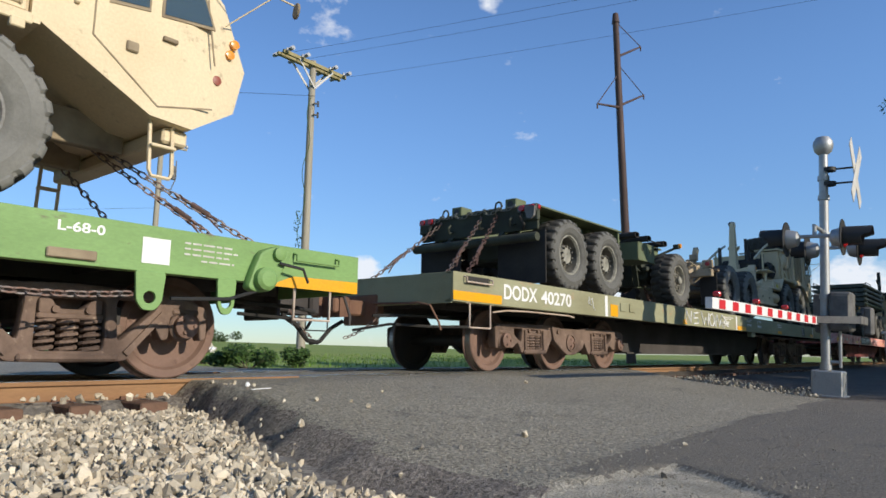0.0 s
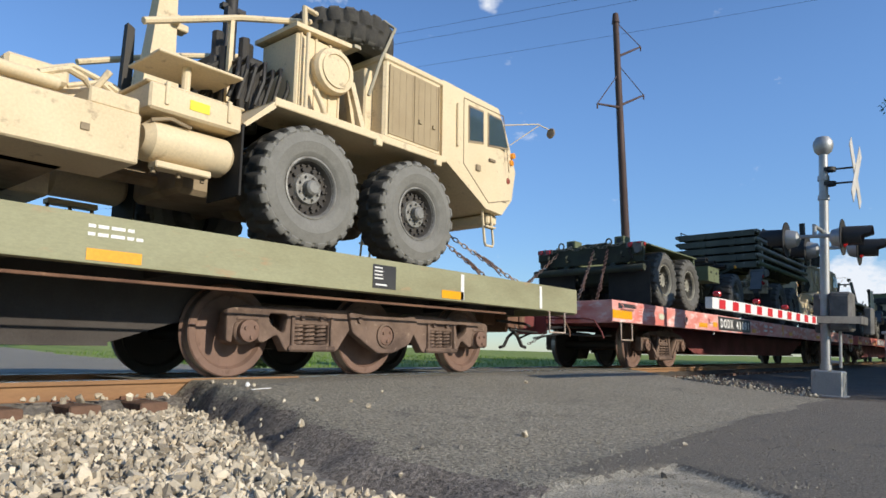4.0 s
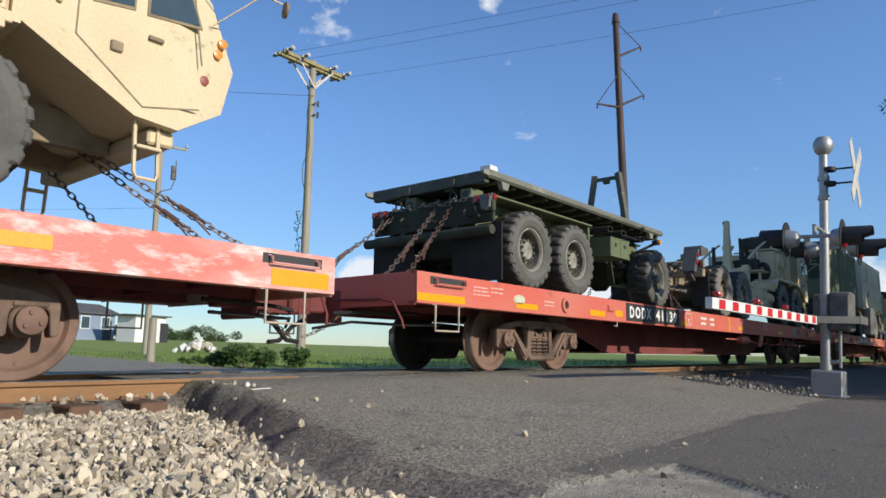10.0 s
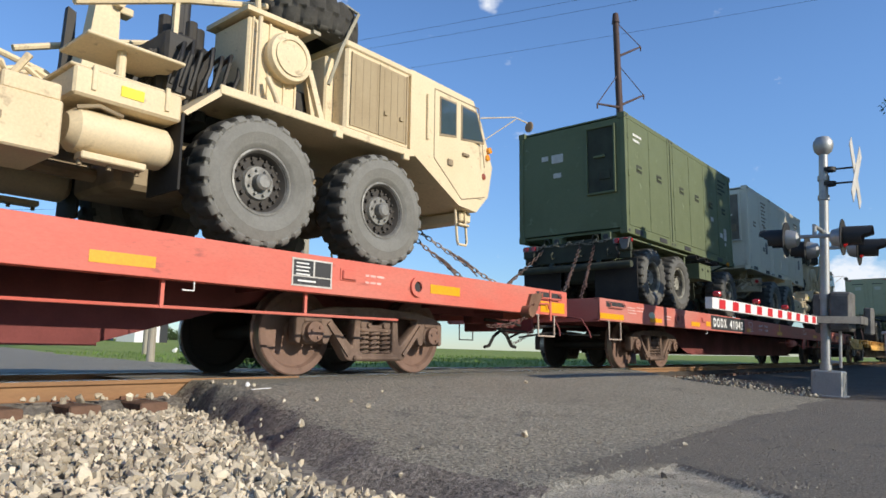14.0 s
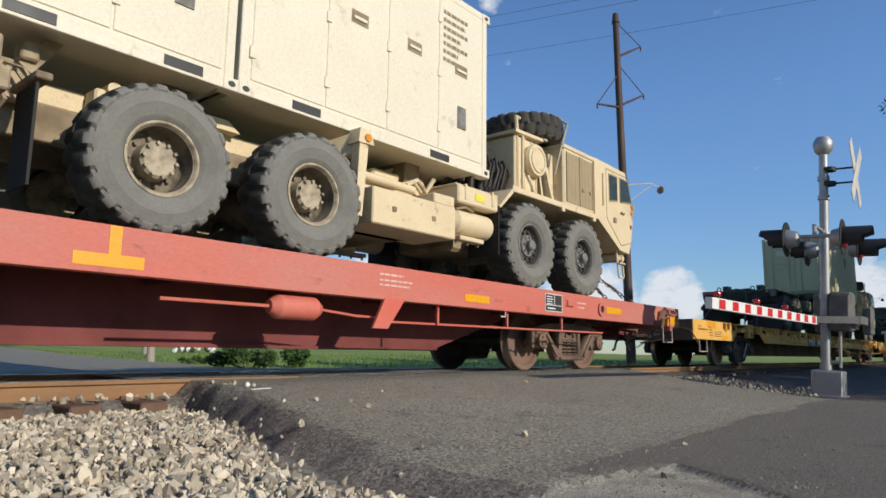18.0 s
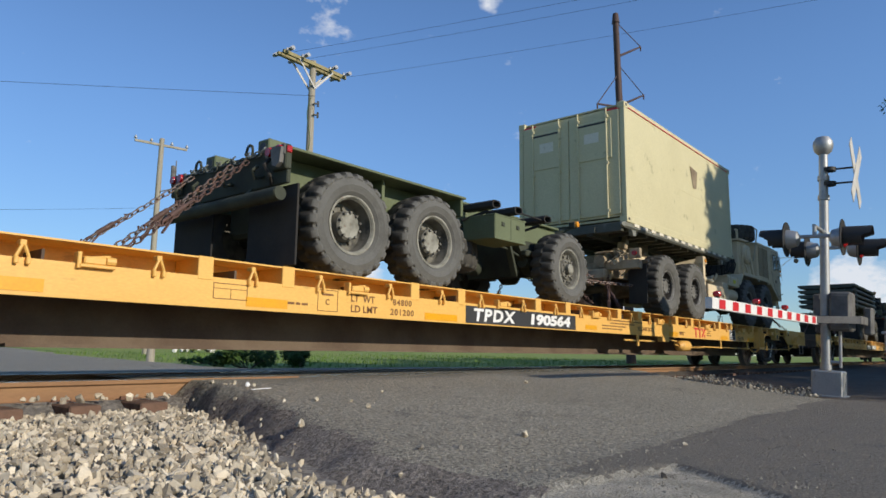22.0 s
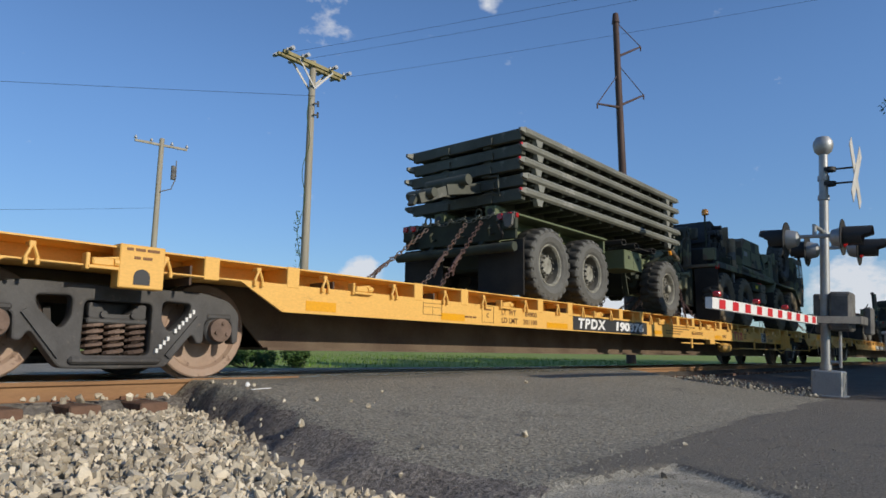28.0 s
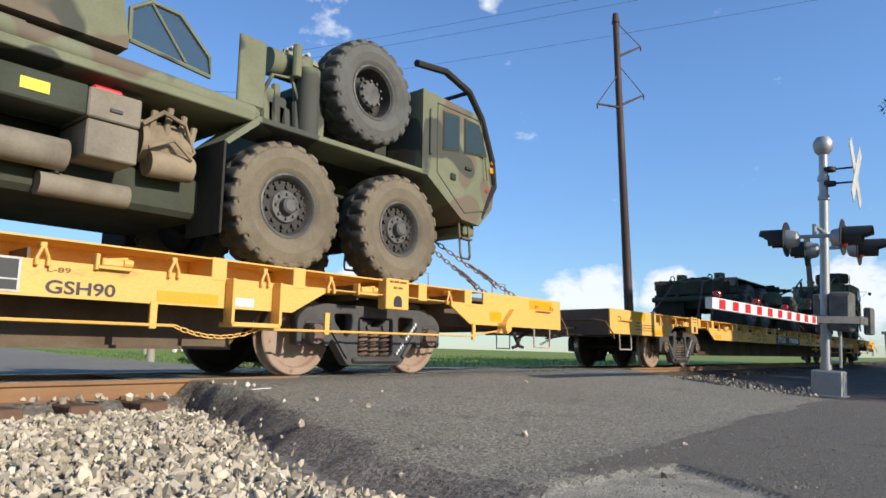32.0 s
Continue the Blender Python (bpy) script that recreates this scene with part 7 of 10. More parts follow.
    rod(bm, (a + 0.06, -1.08, 1.48), (a + 0.06, -1.08, 2.40), 0.022, seg=8)
    pipe(bm, [(a + 0.16, -1.1, 1.78), (a + 0.22, -1.14, 1.62), (a + 0.30, -1.12, 1.50)], 0.03, 8)
    beam(bm, (a + 0.84, -1.12, 1.48), (a + 0.66, -1.10, 2.02), 0.06, 0.06)
    beam(bm, (a + 0.92, -0.9, 1.48), (a + 0.72, -0.9, 2.40), 0.06, 0.05)
    part("air_cleaner", bm, paint, stand)
    bm = bmesh.new()
    for k in range(9):
        u = random.uniform(-0.75, 0.9)
        box(bm, a + u - 0.16, a + u + 0.16, -0.75 + random.uniform(-0.1, 0.4), 0.5, 1.46, 1.7 + random.uniform(0, 0.5), 0.03)
    for k in range(7):
        u = -0.70 + 0.10 * k
        pipe(bm, [(a + u, -0.86, 1.5), (a + u + 0.05, -0.92, 1.75 + 0.06 * (k % 3)), (a + u + 0.12, -0.84, 1.95 + 0.05 * (k % 2)), (a + u + 0.10, -0.6, 1.9)], 0.022, 6)
    pieces("engine_part", bm, ENGINE, owner)
    if spare_flat:
        lorry_wheel(owner, a + 1.0, -0.50, 2.78, tyre_mat, rim_mat, 1, flat=True)
        bm = bmesh.new()
        beam(bm, (a + 0.80, -1.05, 2.53), (a + 0.80, 0.3, 2.53), 0.10, 0.04)
        pipe(bm, [(a + 1.20, -1.05, 3.02), (a + 1.27, -1.17, 2.90), (a + 1.04, -1.17, 2.40), (a + 0.92, -1.12, 1.95)], 0.02, 6)
        part("spare_strap", bm, CANVAS, owner)
        bm = bmesh.new()
        pipe(bm, [(a + 0.12, -0.95, 2.50), (a + 0.10, -0.95, 2.76), (a + 0.35, -0.85, 2.82)], 0.03, 8)
        part("davit", bm, paint, owner)


def load_truck(label, tyre_mat=TYRE, rim_mat=RIM_TAN, paint=TAN, loaded=False, guard=False):
    """An eight-wheeled sand-coloured load-handling truck; x = 0 is the rear axle, z = 0 the ground under its tyres."""
    t = thing("cargo_truck", label, "truck", "trucks on the train")
    dark = TAN_DARK if paint is TAN else OLIVE_DARK
    for s in (-1, 1):
        bm = blocks((-1.25, 8.85, s * 0.38, s * 0.48, 0.80, 1.12), c=0.01)
        part("chassis_rail", bm, dark, t)
    bm = bmesh.new()
    for x in (-1.1, 0.75, 2.3, 3.6, 4.9, 6.3, 7.8):
        box(bm, x - 0.08, x + 0.08, -0.38, 0.38, 0.82, 1.08, 0.02)
    box(bm, 2.0, 3.6, -0.7, 0.7, 0.50, 0.80, 0.04)
    rod(bm, (1.6, 0, 0.72), (5.4, 0, 0.72), 0.07, seg=10)
    box(bm, 4.7, 6.4, -0.45, 0.45, 0.55, 0.85, 0.05)
    box(bm, 0.5, 1.05, -0.55, 0.55, 0.55, 0.85, 0.05)
    pieces("chassis_member", bm, dark, t)
    for x, rm, dp in ((0.0, rim_mat, True), (1.62, rim_mat, True), (5.72, RIM_STEEL if rim_mat is RIM_TAN else rim_mat, False), (7.34, RIM_STEEL if rim_mat is RIM_TAN else rim_mat, False)):
        pair(t, x, tyre_mat, rm, dark, dp)
    # load-handling subframe
    bm = bmesh.new()
    for s in (-1, 1):
        box(bm, -0.95, 4.3, s * 0.28, s * 0.42, 1.14, 1.34, 0.015)
        box(bm, -0.35, 0.25, s * 0.42, s * 0.62, 1.20, 1.36, 0.02)
        rod(bm, (-0.20, s * 0.40, 1.37), (-0.20, s * 0.66, 1.37), 0.065, seg=12)
        hull(bm, [(0.55, s * 0.34, 1.33), (1.15, s * 0.34, 1.33), (0.6, s * 0.34, 1.44), (1.0, s * 0.34, 1.44), (0.55, s * 0.56, 1.33), (1.15, s * 0.56, 1.33), (0.6, s * 0.56, 1.44), (1.0, s * 0.56, 1.44)])
    for x in (-0.8, 0.9, 2.6, 4.0):
        box(bm, x - 0.06, x + 0.06, -0.28, 0.28, 1.16, 1.32, 0.01)
    part("load_frame", bm, paint, t)
    bm = bmesh.new()
    for s in (-1, 1):
        rod(bm, (1.4, s * 0.14, 1.22), (2.9, s * 0.14, 1.30), 0.075, seg=12)
        rod(bm, (2.9, s * 0.14, 1.30), (3.9, s * 0.14, 1.36), 0.045, seg=10)
    pieces("lift_cylinder", bm, paint, t)
    if loaded:
        # bolsters that carry the load
        for x in (0.3, 3.7):
            part("bolster", blocks((x, x + 0.3, -0.55, 0.55, 1.33, 1.70), c=0.02), dark, t)
    # hook arm
    bm = bmesh.new()

    def taper(x0, x1, z0, w0, x2, x3, z1, w1):
        hull(bm, [(x, y, z0) for x in (x0, x1) for y in (-w0, w0)] + [(x, y, z1) for x in (x2, x3) for y in (-w1, w1)])
    taper(4.40, 4.86, 1.30, 0.13, 4.46, 4.80, 1.95, 0.12)
    taper(4.49, 4.78, 1.92, 0.10, 4.60, 4.76, 3.12, 0.07)
    taper(4.60, 4.76, 3.10, 0.065, 4.64, 4.80, 3.28, 0.06)
    taper(4.64, 4.80, 3.26, 0.055, 4.72, 4.86, 3.36, 0.05)
    taper(4.74, 4.86, 3.30, 0.05, 4.82, 4.92, 3.20, 0.04)
    rod(bm, (4.74, -0.16, 2.50), (4.74, 0.16, 2.50), 0.05, seg=10)
    box(bm, 4.76, 4.90, -0.10, 0.04, 2.42, 2.50, 0.01)
    box(bm, 4.3, 4.9, -0.3, 0.3, 1.2, 1.45, 0.03)
    pipe(bm, [(3.75, -0.4, 1.30), (3.95, -0.45, 1.42), (4.15, -0.40, 1.36), (4.2, -0.3, 1.2)], 0.035, 7)
    pipe(bm, [(3.6, -0.5, 1.28), (3.85, -0.55, 1.38), (4.1, -0.5, 1.25)], 0.025, 7)
    pipe(bm, [(3.2, -0.3, 1.32), (3.7, -0.32, 1.55), (4.1, -0.25, 1.50), (4.4, -0.2, 1.35)], 0.03, 7)
    box(bm, 3.1, 3.6, -0.55, -0.3, 1.25, 1.42, 0.03)
    part("hook_arm", bm, paint, t)
    if not loaded:
        bm = bmesh.new()
        for y in (-0.72, 0.62):
            pipe(bm, [(4.10, y, 2.02), (5.10, y, 2.46), (6.00, y, 2.78)], 0.036, 8)
            beam(bm, (5.0, y, 1.5), (5.0, y, 2.42), 0.045, 0.045)
        box(bm, 4.10, 4.95, -1.05, -0.50, 1.62, 1.65, 0.008)
        rod(bm, (4.45, -0.90, 1.25), (4.45, -0.90, 1.62), 0.04, seg=10)
        pieces("guard_rail", bm, paint, t)
    if guard:
        # dark rounded guard and lamp bracket at the near tail corner
        bm = bmesh.new()
        hull(bm, [(-1.24 + 0.06 * i, y, z) for i, z in ((0, 1.46), (0, 1.62), (1, 1.68), (8, 1.66), (8.7, 1.60), (8.7, 1.53), (8, 1.50), (1, 1.42)) for y in (-1.10, -0.72)])
        part("tail_guard", bm, GUARD_GREY, t, "dark grey rounded guard")
        bm = bmesh.new()
        hull(bm, [(x, y, z) for x, z in ((-1.26, 1.58), (-1.36, 1.58), (-1.70, 1.02), (-1.56, 0.98)) for y in (-1.08, -0.80)])
        hull(bm, [(x, y, z) for x, z in ((-1.66, 1.0), (-1.42, 0.86), (-1.38, 0.80), (-1.60, 0.90)) for y in (-1.0, -0.86)])
        lb_ = part("lamp_bracket", bm, GUARD_GREY, t)
        for x, z, m in ((-1.385, 1.42, LENS_RED), (-1.50, 1.24, LENS_RED)):
            bm = bmesh.new()
            turned(bm, [(0.052, -1.078), (0.048, -1.10), (0.02, -1.105)], 14, (x, 0, z))
            part("tail_lamp", bm, m, lb_, "red tail lamp")
    # exhaust tower and clutter behind the engine
    bm = bmesh.new()
    top = 2.95 if loaded else 3.38
    rod(bm, (5.62, 0.25, 1.4), (5.62, 0.25, top), 0.075, seg=12)
    rod(bm, (5.62, 0.25, top), (5.52, 0.25, top + 0.10), 0.10, seg=12)
    beam(bm, (5.48, 0.25, top - 0.24), (5.80, 0.25, top - 0.24), 0.07, 0.06)
    if not loaded:
        hull(bm, [(x, y, z) for x, z in ((5.24, 1.6), (5.36, 1.6), (5.26, 2.86), (5.34, 2.80)) for y in (-0.24, -0.16)])
        hull(bm, [(x, y, z) for x, z in ((4.42, 1.6), (4.54, 1.6), (4.44, 2.50), (4.52, 2.46)) for y in (0.30, 0.38)])
    box(bm, 4.95, 5.45, -0.55, 0.55, 1.40, 1.95, 0.04)
    for x, y, z0, z1, r in ((5.02, -0.62, 1.3, 2.12, 0.07), (5.2, -0.66, 1.3, 2.28, 0.055), (5.36, -0.60, 1.3, 2.05, 0.08), (5.12, -0.3, 1.9, 2.45, 0.06), (5.45, -0.35, 1.9, 2.4, 0.07)):
        rod(bm, (x, y, z0), (x, y, z1), r, seg=10)
    for k in range(8):
        pipe(bm, [(4.55 + 0.03 * k, -0.35 - 0.04 * k, 1.42), (4.72 + 0.05 * k, -0.55, 1.7 + 0.07 * (k % 4)), (4.98 + 0.04 * k, -0.58 - 0.02 * (k % 3), 1.95 + 0.05 * (k % 3)), (5.25 + 0.03 * k, -0.45, 1.8)], 0.024, 6)
    pieces("exhaust_pipe", bm, ENGINE, t)
    # boxes and tanks along both sides
    for s in (-1, 1):
        bm = blocks((2.44, 3.92, s * 0.52, s * 1.20, 0.50, 0.93), c=0.015)
        box(bm, 3.50, 3.90, s * 0.60, s * 1.195, 0.92, 1.06, 0.015)
        bx = part("equipment_box", bm, paint, t)
        bm = bmesh.new()
        for u in (2.75, 3.45):
            box(bm, u, u + 0.07, s * 1.20, s * 1.212, 0.68, 0.74, 0.004)
        part("latch", bm, dark, bx)
        bm = bmesh.new()
        rod(bm, (2.45, s * 0.98, 1.10), (3.35, s * 0.98, 1.08), 0.055, seg=12)
        pipe(bm, [(3.2, s * 1.0, 1.12), (3.4, s * 1.0, 1.22), (3.55, s * 0.95, 1.20), (3.62, s * 0.95, 1.10), (3.72, s * 1.0, 1.30)], 0.03, 7)
        pieces("filler_pipe", bm, paint, t)
        bm = blocks((3.97, 4.86, s * 0.60, s * 1.20, 1.02, 1.26), c=0.02)
        for u in (4.10, 4.70):
            box(bm, u, u + 0.04, s * 1.19, s * 1.215, 1.08, 1.29, 0.006)
        box(bm, 3.94, 4.90, s * 0.62, s * 1.18, 1.255, 1.28, 0.01)
        b2 = part("battery_box", bm, paint, t)
        part("label_plate", blocks((4.33, 4.52, s * 1.199, s * 1.206, 1.10, 1.19)), LENS_YELLOW, b2, "small yellow label")
        bm = bmesh.new()
        rod(bm, (4.08, s * 0.98, 0.80), (4.80, s * 0.98, 0.80), 0.185, seg=18)
        rod(bm, (4.01, s * 0.98, 0.80), (4.08, s * 0.98, 0.80), 0.12, 0.185, 18)
        rod(bm, (4.80, s * 0.98, 0.80), (4.87, s * 0.98, 0.80), 0.185, 0.12, 18)
        box(bm, 4.1, 4.62, s * 1.0, s * 1.14, 0.54, 0.60, 0.01)
        part("air_tank", bm, paint, t)
        bm = bmesh.new()
        for u in (4.12, 4.35, 4.58):
            rod(bm, (u, s * 1.06, 0.50), (u, s * 1.06, 0.56), 0.02, seg=6)
        pipe(bm, [(4.05, s * 1.1, 0.95), (4.2, s * 1.14, 0.99), (4.4, s * 1.12, 0.96)], 0.018, 6)
        pieces("valve", bm, dark, t)
        # upright guide with reflector behind the second axle
        bm = bmesh.new()
        hull(bm, [(2.20, y, 0.55) for y in (s * 1.06, s * 1.18)] + [(2.30, y, 0.55) for y in (s * 1.06, s * 1.18)] + [(2.26, y, 1.50) for y in (s * 1.05, s * 1.16)] + [(2.40, y, 1.52) for y in (s * 1.05, s * 1.16)])
        hull(bm, [(2.22, y, 1.40) for y in (s * 1.0, s * 1.18)] + [(2.46, y, 1.40) for y in (s * 1.0, s * 1.18)] + [(2.26, y, 1.58) for y in (s * 1.0, s * 1.16)] + [(2.42, y, 1.58) for y in (s * 1.0, s * 1.16)])
        # broad sloping wing from the guide in towards the frame
        hull(bm, [(2.30, s * 1.10, 1.30), (2.42, s * 1.10, 1.30), (2.30, s * 1.12, 1.56), (2.40, s * 1.12, 1.56), (2.02, s * 0.52, 1.20), (2.12, s * 0.52, 1.20), (2.02, s * 0.52, 1.40), (2.12, s * 0.52, 1.40)])
        up = part("load_guide", bm, paint, t)
        bm = bmesh.new()
        turned(bm, [(0.05, s * 1.18), (0.045, s * 1.195)], 14, (2.36, 0, 1.47))
        part("reflector", bm, LENS_AMBER, up)
    # tail: lamps, hitch, mudflaps
    bm = bmesh.new()
    box(bm, -1.32, -1.16, -1.15, 1.15, 0.92, 1.10, 0.015)
    for s in (-1, 1):
        beam(bm, (-0.92, s * 0.62, 1.32), (-0.66, s * 0.62, 1.72), 0.10, 0.12)
        box(bm, -0.98, -0.84, s * 0.55, s * 0.72, 1.38, 1.54, 0.015)
        box(bm, -1.10, -0.80, s * 0.50, s * 0.60, 1.05, 1.40, 0.015)
        hull(bm, [(-1.47, s * 0.3, 1.27), (-1.26, s * 0.3, 1.33), (-1.47, s * 0.62, 1.27), (-1.26, s * 0.62, 1.33), (-1.46, s * 0.3, 1.24), (-1.26, s * 0.62, 1.29)])
        hull(bm, [(-1.30, s * 0.36, 1.31), (-1.22, s * 0.36, 1.31), (-1.30, s * 0.44, 1.31), (-1.22, s * 0.44, 1.31), (-1.40, s * 0.36, 0.98), (-1.24, s * 0.36, 0.98), (-1.40, s * 0.44, 0.98), (-1.24, s * 0.44, 0.98)])
        pipe(bm, [(-1.05, s * 0.62, 1.34), (-0.98, s * 0.84, 1.24), (-0.90, s * 0.86, 1.10)], 0.016, 6)
        pipe(bm, [(-1.42, s * 0.55, 1.05), (-1.2, s * 0.66, 1.22), (-1.0, s * 0.7, 1.28), (-0.9, s * 0.72, 1.15)], 0.022, 6)
        rod(bm, (-1.40, s * 0.36, 1.12), (-1.02, s * 0.36, 1.18), 0.12, seg=12)
        beam(bm, (-1.55, s * 0.70, 1.02), (-1.1, s * 0.80, 1.20), 0.06, 0.08)
        pipe(bm, [(-1.3, s * 0.66, 1.30), (-1.18, s * 0.82, 1.16), (-1.10, s * 0.86, 0.95), (-1.15, s * 0.7, 0.80)], 0.022, 6)
        box(bm, -1.34, -1.24, s * 0.95, s * 1.18, 1.12, 1.32, 0.015)
    box(bm, -1.45, -1.1, -0.5, 0.5, 0.72, 0.95, 0.04)
    box(bm, -1.6, -1.2, -0.16, 0.16, 0.62, 0.86, 0.03)
    rod(bm, (-1.62, 0, 0.58), (-1.62, 0, 0.90), 0.10, seg=12)
    part("tail_frame", bm, TAN_TAIL if paint is TAN else paint, t)
    for s in (-1, 1):
        part("mudflap", blocks((-1.0, -0.975, s * 0.78, s * 1.16, 0.24, 1.04), c=0.004), RUBBER, t)
        bm = bmesh.new()
        rod(bm, (-1.36, s * 1.07, 1.22), (-1.33, s * 1.07, 1.22), 0.05, seg=12)
        part("tail_lamp", bm, LENS_RED, t, "red tail lamp")
        bm = bmesh.new()
        box(bm, -1.02, -0.9, s * 0.7, s * 1.2, 1.06, 1.12, 0.01)
        pieces("flap_bar", bm, dark, t)
    front_end(t, 5.62, paint, dark, TAN_GRILLE, TYRE_DARK, rim_mat)
    cab(t, 7.96, paint, dark)
    return t


def load_trailer(label, paint=OLIVE, dark=OLIVE_DARK):
    """A three-axle drawbar trailer; x = 0 is the rear axle."""
    t = thing("cargo_trailer", label, "trailer", "trailers on the train")
    for x in (0.0, 1.36, 4.68):
        pair(t, x, TYRE_DARK if paint is not TAN else TYRE, RIM_OLIVE, dark, x != 4.68, 0.60)
    for s in (-1, 1):
        bm = bmesh.new()
        box(bm, -0.80, 2.2, s * 0.40, s * 0.52, 1.04, 1.36, 0.012)
        box(bm, 2.19, 5.40, s * 0.40, s * 0.50, 1.17, 1.52, 0.012)
        box(bm, 2.19, 5.40, s * 0.40, s * 0.58, 1.49, 1.525, 0.006)
        part("chassis_rail", bm, paint, t)
        bm = bmesh.new()
        plate(bm, [(-0.80, 0.98), (-0.80, 1.38), (2.05, 1.38), (2.05, 1.28), (1.90, 1.22), (1.95, 1.0), (0.95, 0.98)], s * 0.76, s * 0.79)
        box(bm, -0.80, 2.05, s * 0.76, s * 1.14, 1.355, 1.385, 0.006)
        box(bm, 0.63, 0.68, s * 0.79, s * 0.98, 1.02, 1.36, 0.006)
        box(bm, 1.98, 2.03, s * 0.79, s * 1.1, 1.12, 1.36, 0.006)
        part("side_plate", bm, paint, t)
        bm = blocks((2.62, 3.38, s * 0.62, s * 1.20, 0.91, 1.255), c=0.012)
        tb = part("toolbox", bm, paint, t)
        part("lid", blocks((2.61, 3.39, s * 0.61, s * 1.206, 1.24, 1.262), c=0.004), paint, tb)
        part("foot_rail", blocks((2.61, 3.39, s * 1.10, s * 1.206, 0.902, 0.925), c=0.004), paint, tb)
        part("seam", blocks((3.0, 3.006, s * 1.198, s * 1.203, 0.93, 1.23)), dark, tb)
        bm = bmesh.new()
        for u in (2.77, 3.14):
            box(bm, u, u + 0.07, s * 1.20, s * 1.215, 1.10, 1.16, 0.004)
        part("latch", bm, dark, tb)
        # looped guides on top of the frame
        for u, n in ((2.64, 0.20), (3.20, 0.20), (4.01, 0.21)):
            # an oblong tube, open at its outer end
            ring = [(u, 1.385), (u + 0.03, 1.36), (u + n - 0.05, 1.365), (u + n, 1.395), (u + n, 1.445), (u + n - 0.035, 1.475), (u + 0.04, 1.475), (u, 1.445)]
            cx, cz = u + n / 2, 1.42
            bm = bmesh.new()
            rows_ = []
            for yy, k in ((1.14, 1.0), (0.60, 1.0), (0.60, 0.78), (1.14, 0.78)):
                rows_.append([bm.verts.new((cx + (a - cx) * k, s * yy, cz + (b - cz) * k)) for a, b in ring])
            for i in range(4):
                for j in range(8):
                    bm.faces.new((rows_[i][j], rows_[i][(j + 1) % 8], rows_[(i + 1) % 4][(j + 1) % 8], rows_[(i + 1) % 4][j]))
            bmesh.ops.recalc_face_normals(bm, faces=bm.faces)
            beam(bm, (u + 0.08, s * 1.0, 1.33), (u - 0.04, s * 0.62, 1.22), 0.05, 0.03)
            part("guide_tube", bm, RUBBER, t)
        bm = bmesh.new()
        rod(bm, (3.40, s * 1.08, 1.41), (4.02, s * 1.08, 1.40), 0.014, seg=6)
        part("guide_rod", bm, RUBBER, t)
        bm = bmesh.new()
        beam(bm, (5.02, s * 0.55, 1.28), (5.22, s * 0.98, 1.50), 0.05, 0.05)
        box(bm, 5.14, 5.26, s * 0.92, s * 1.04, 1.46, 1.56, 0.01)
        fl = part("front_lamp_arm", bm, dark, t)
        bm = bmesh.new()
        turned(bm, [(0.055, s * 1.03), (0.05, s * 1.075), (0.02, s * 1.085)], 12, (5.20, 0, 1.52))
        part("front_lamp", bm, LENS_AMBER, fl, "amber side lamp")
        bm = blocks((5.05, 5.36, s * 0.45, s * 0.95, 1.16, 1.30), c=0.012)
        box(bm, 5.05, 5.62, s * 0.5, s * 0.9, 1.10, 1.125, 0.005)
        br = part("front_bracket", bm, paint, t)
        bm = bmesh.new()
        turned(bm, [(0.05, s * 0.945), (0.045, s * 0.958)], 12, (5.20, 0, 1.23))
        part("reflector", bm, LENS_AMBER, br)
        bm = bmesh.new()
        rod(bm, (4.15, s * 0.62, 0.80), (4.42, s * 0.62, 0.80), 0.11, seg=12)
        rod(bm, (0.45, s * 0.62, 0.80), (0.75, s * 0.62, 0.80), 0.11, seg=12)
        pipe(bm, [(3.4, s * 0.5, 1.02), (3.8, s * 0.6, 0.95), (4.1, s * 0.62, 0.86)], 0.02, 6)
        beam(bm, (3.75, s * 0.62, 1.05), (4.05, s * 0.55, 0.55), 0.09, 0.07)
        pieces("brake_part", bm, dark, t)
        # mudflap, widened inwards so its dark sheet stands in for shade under the tail
        part("mudflap", blocks((-0.76, -0.735, s * 0.36, s * 1.20, 0.16, 1.0), c=0.004), RUBBER, t)
        bm = bmesh.new()
        box(bm, -0.88, -0.80, s * 0.90, s * 1.14, 1.14, 1.40, 0.012)
        lb = part("lamp_box", bm, dark, t)
        bm = bmesh.new()
        box(bm, -0.895, -0.872, s * 0.80, s * 1.13, 1.285, 1.40, 0.008)
        part("lamp_bracket", bm, GALV_DULL, lb, "pale lamp bracket")
        for y in (0.885, 1.055):
            bm = bmesh.new()
            rod(bm, (-0.893, s * y, 1.343), (-0.925, s * y, 1.343), 0.052, 0.046, 14)
            part("tail_lamp", bm, LENS_RED, lb, "round red tail lamp")
        part("side_marker", blocks((-0.875, -0.81, min(s * 1.138, s * 1.158), max(s * 1.138, s * 1.158), 1.31, 1.38), c=0.008), LENS_RED, lb, "red side marker lamp")
        bm = bmesh.new()
        pipe(bm, [(-0.86, s * 0.86, 1.30), (-0.95, s * 0.88, 1.20), (-0.90, s * 0.92, 1.08), (-0.84, s * 0.86, 1.02)], 0.022, 6)
        part("cable", bm, RUBBER, t)
    bm = bmesh.new()
    box(bm, -0.84, -0.79, -1.12, 1.12, 1.0, 1.40, 0.01)
    for x in (0.7, 2.1, 3.4, 4.3):
        box(bm, x - 0.06, x + 0.06, -0.42, 0.42, 1.06, 1.30, 0.01)
    box(bm, -0.5, 1.9, -0.45, 0.45, 0.60, 1.02, 0.05)
    pieces("frame_panel", bm, dark, t)
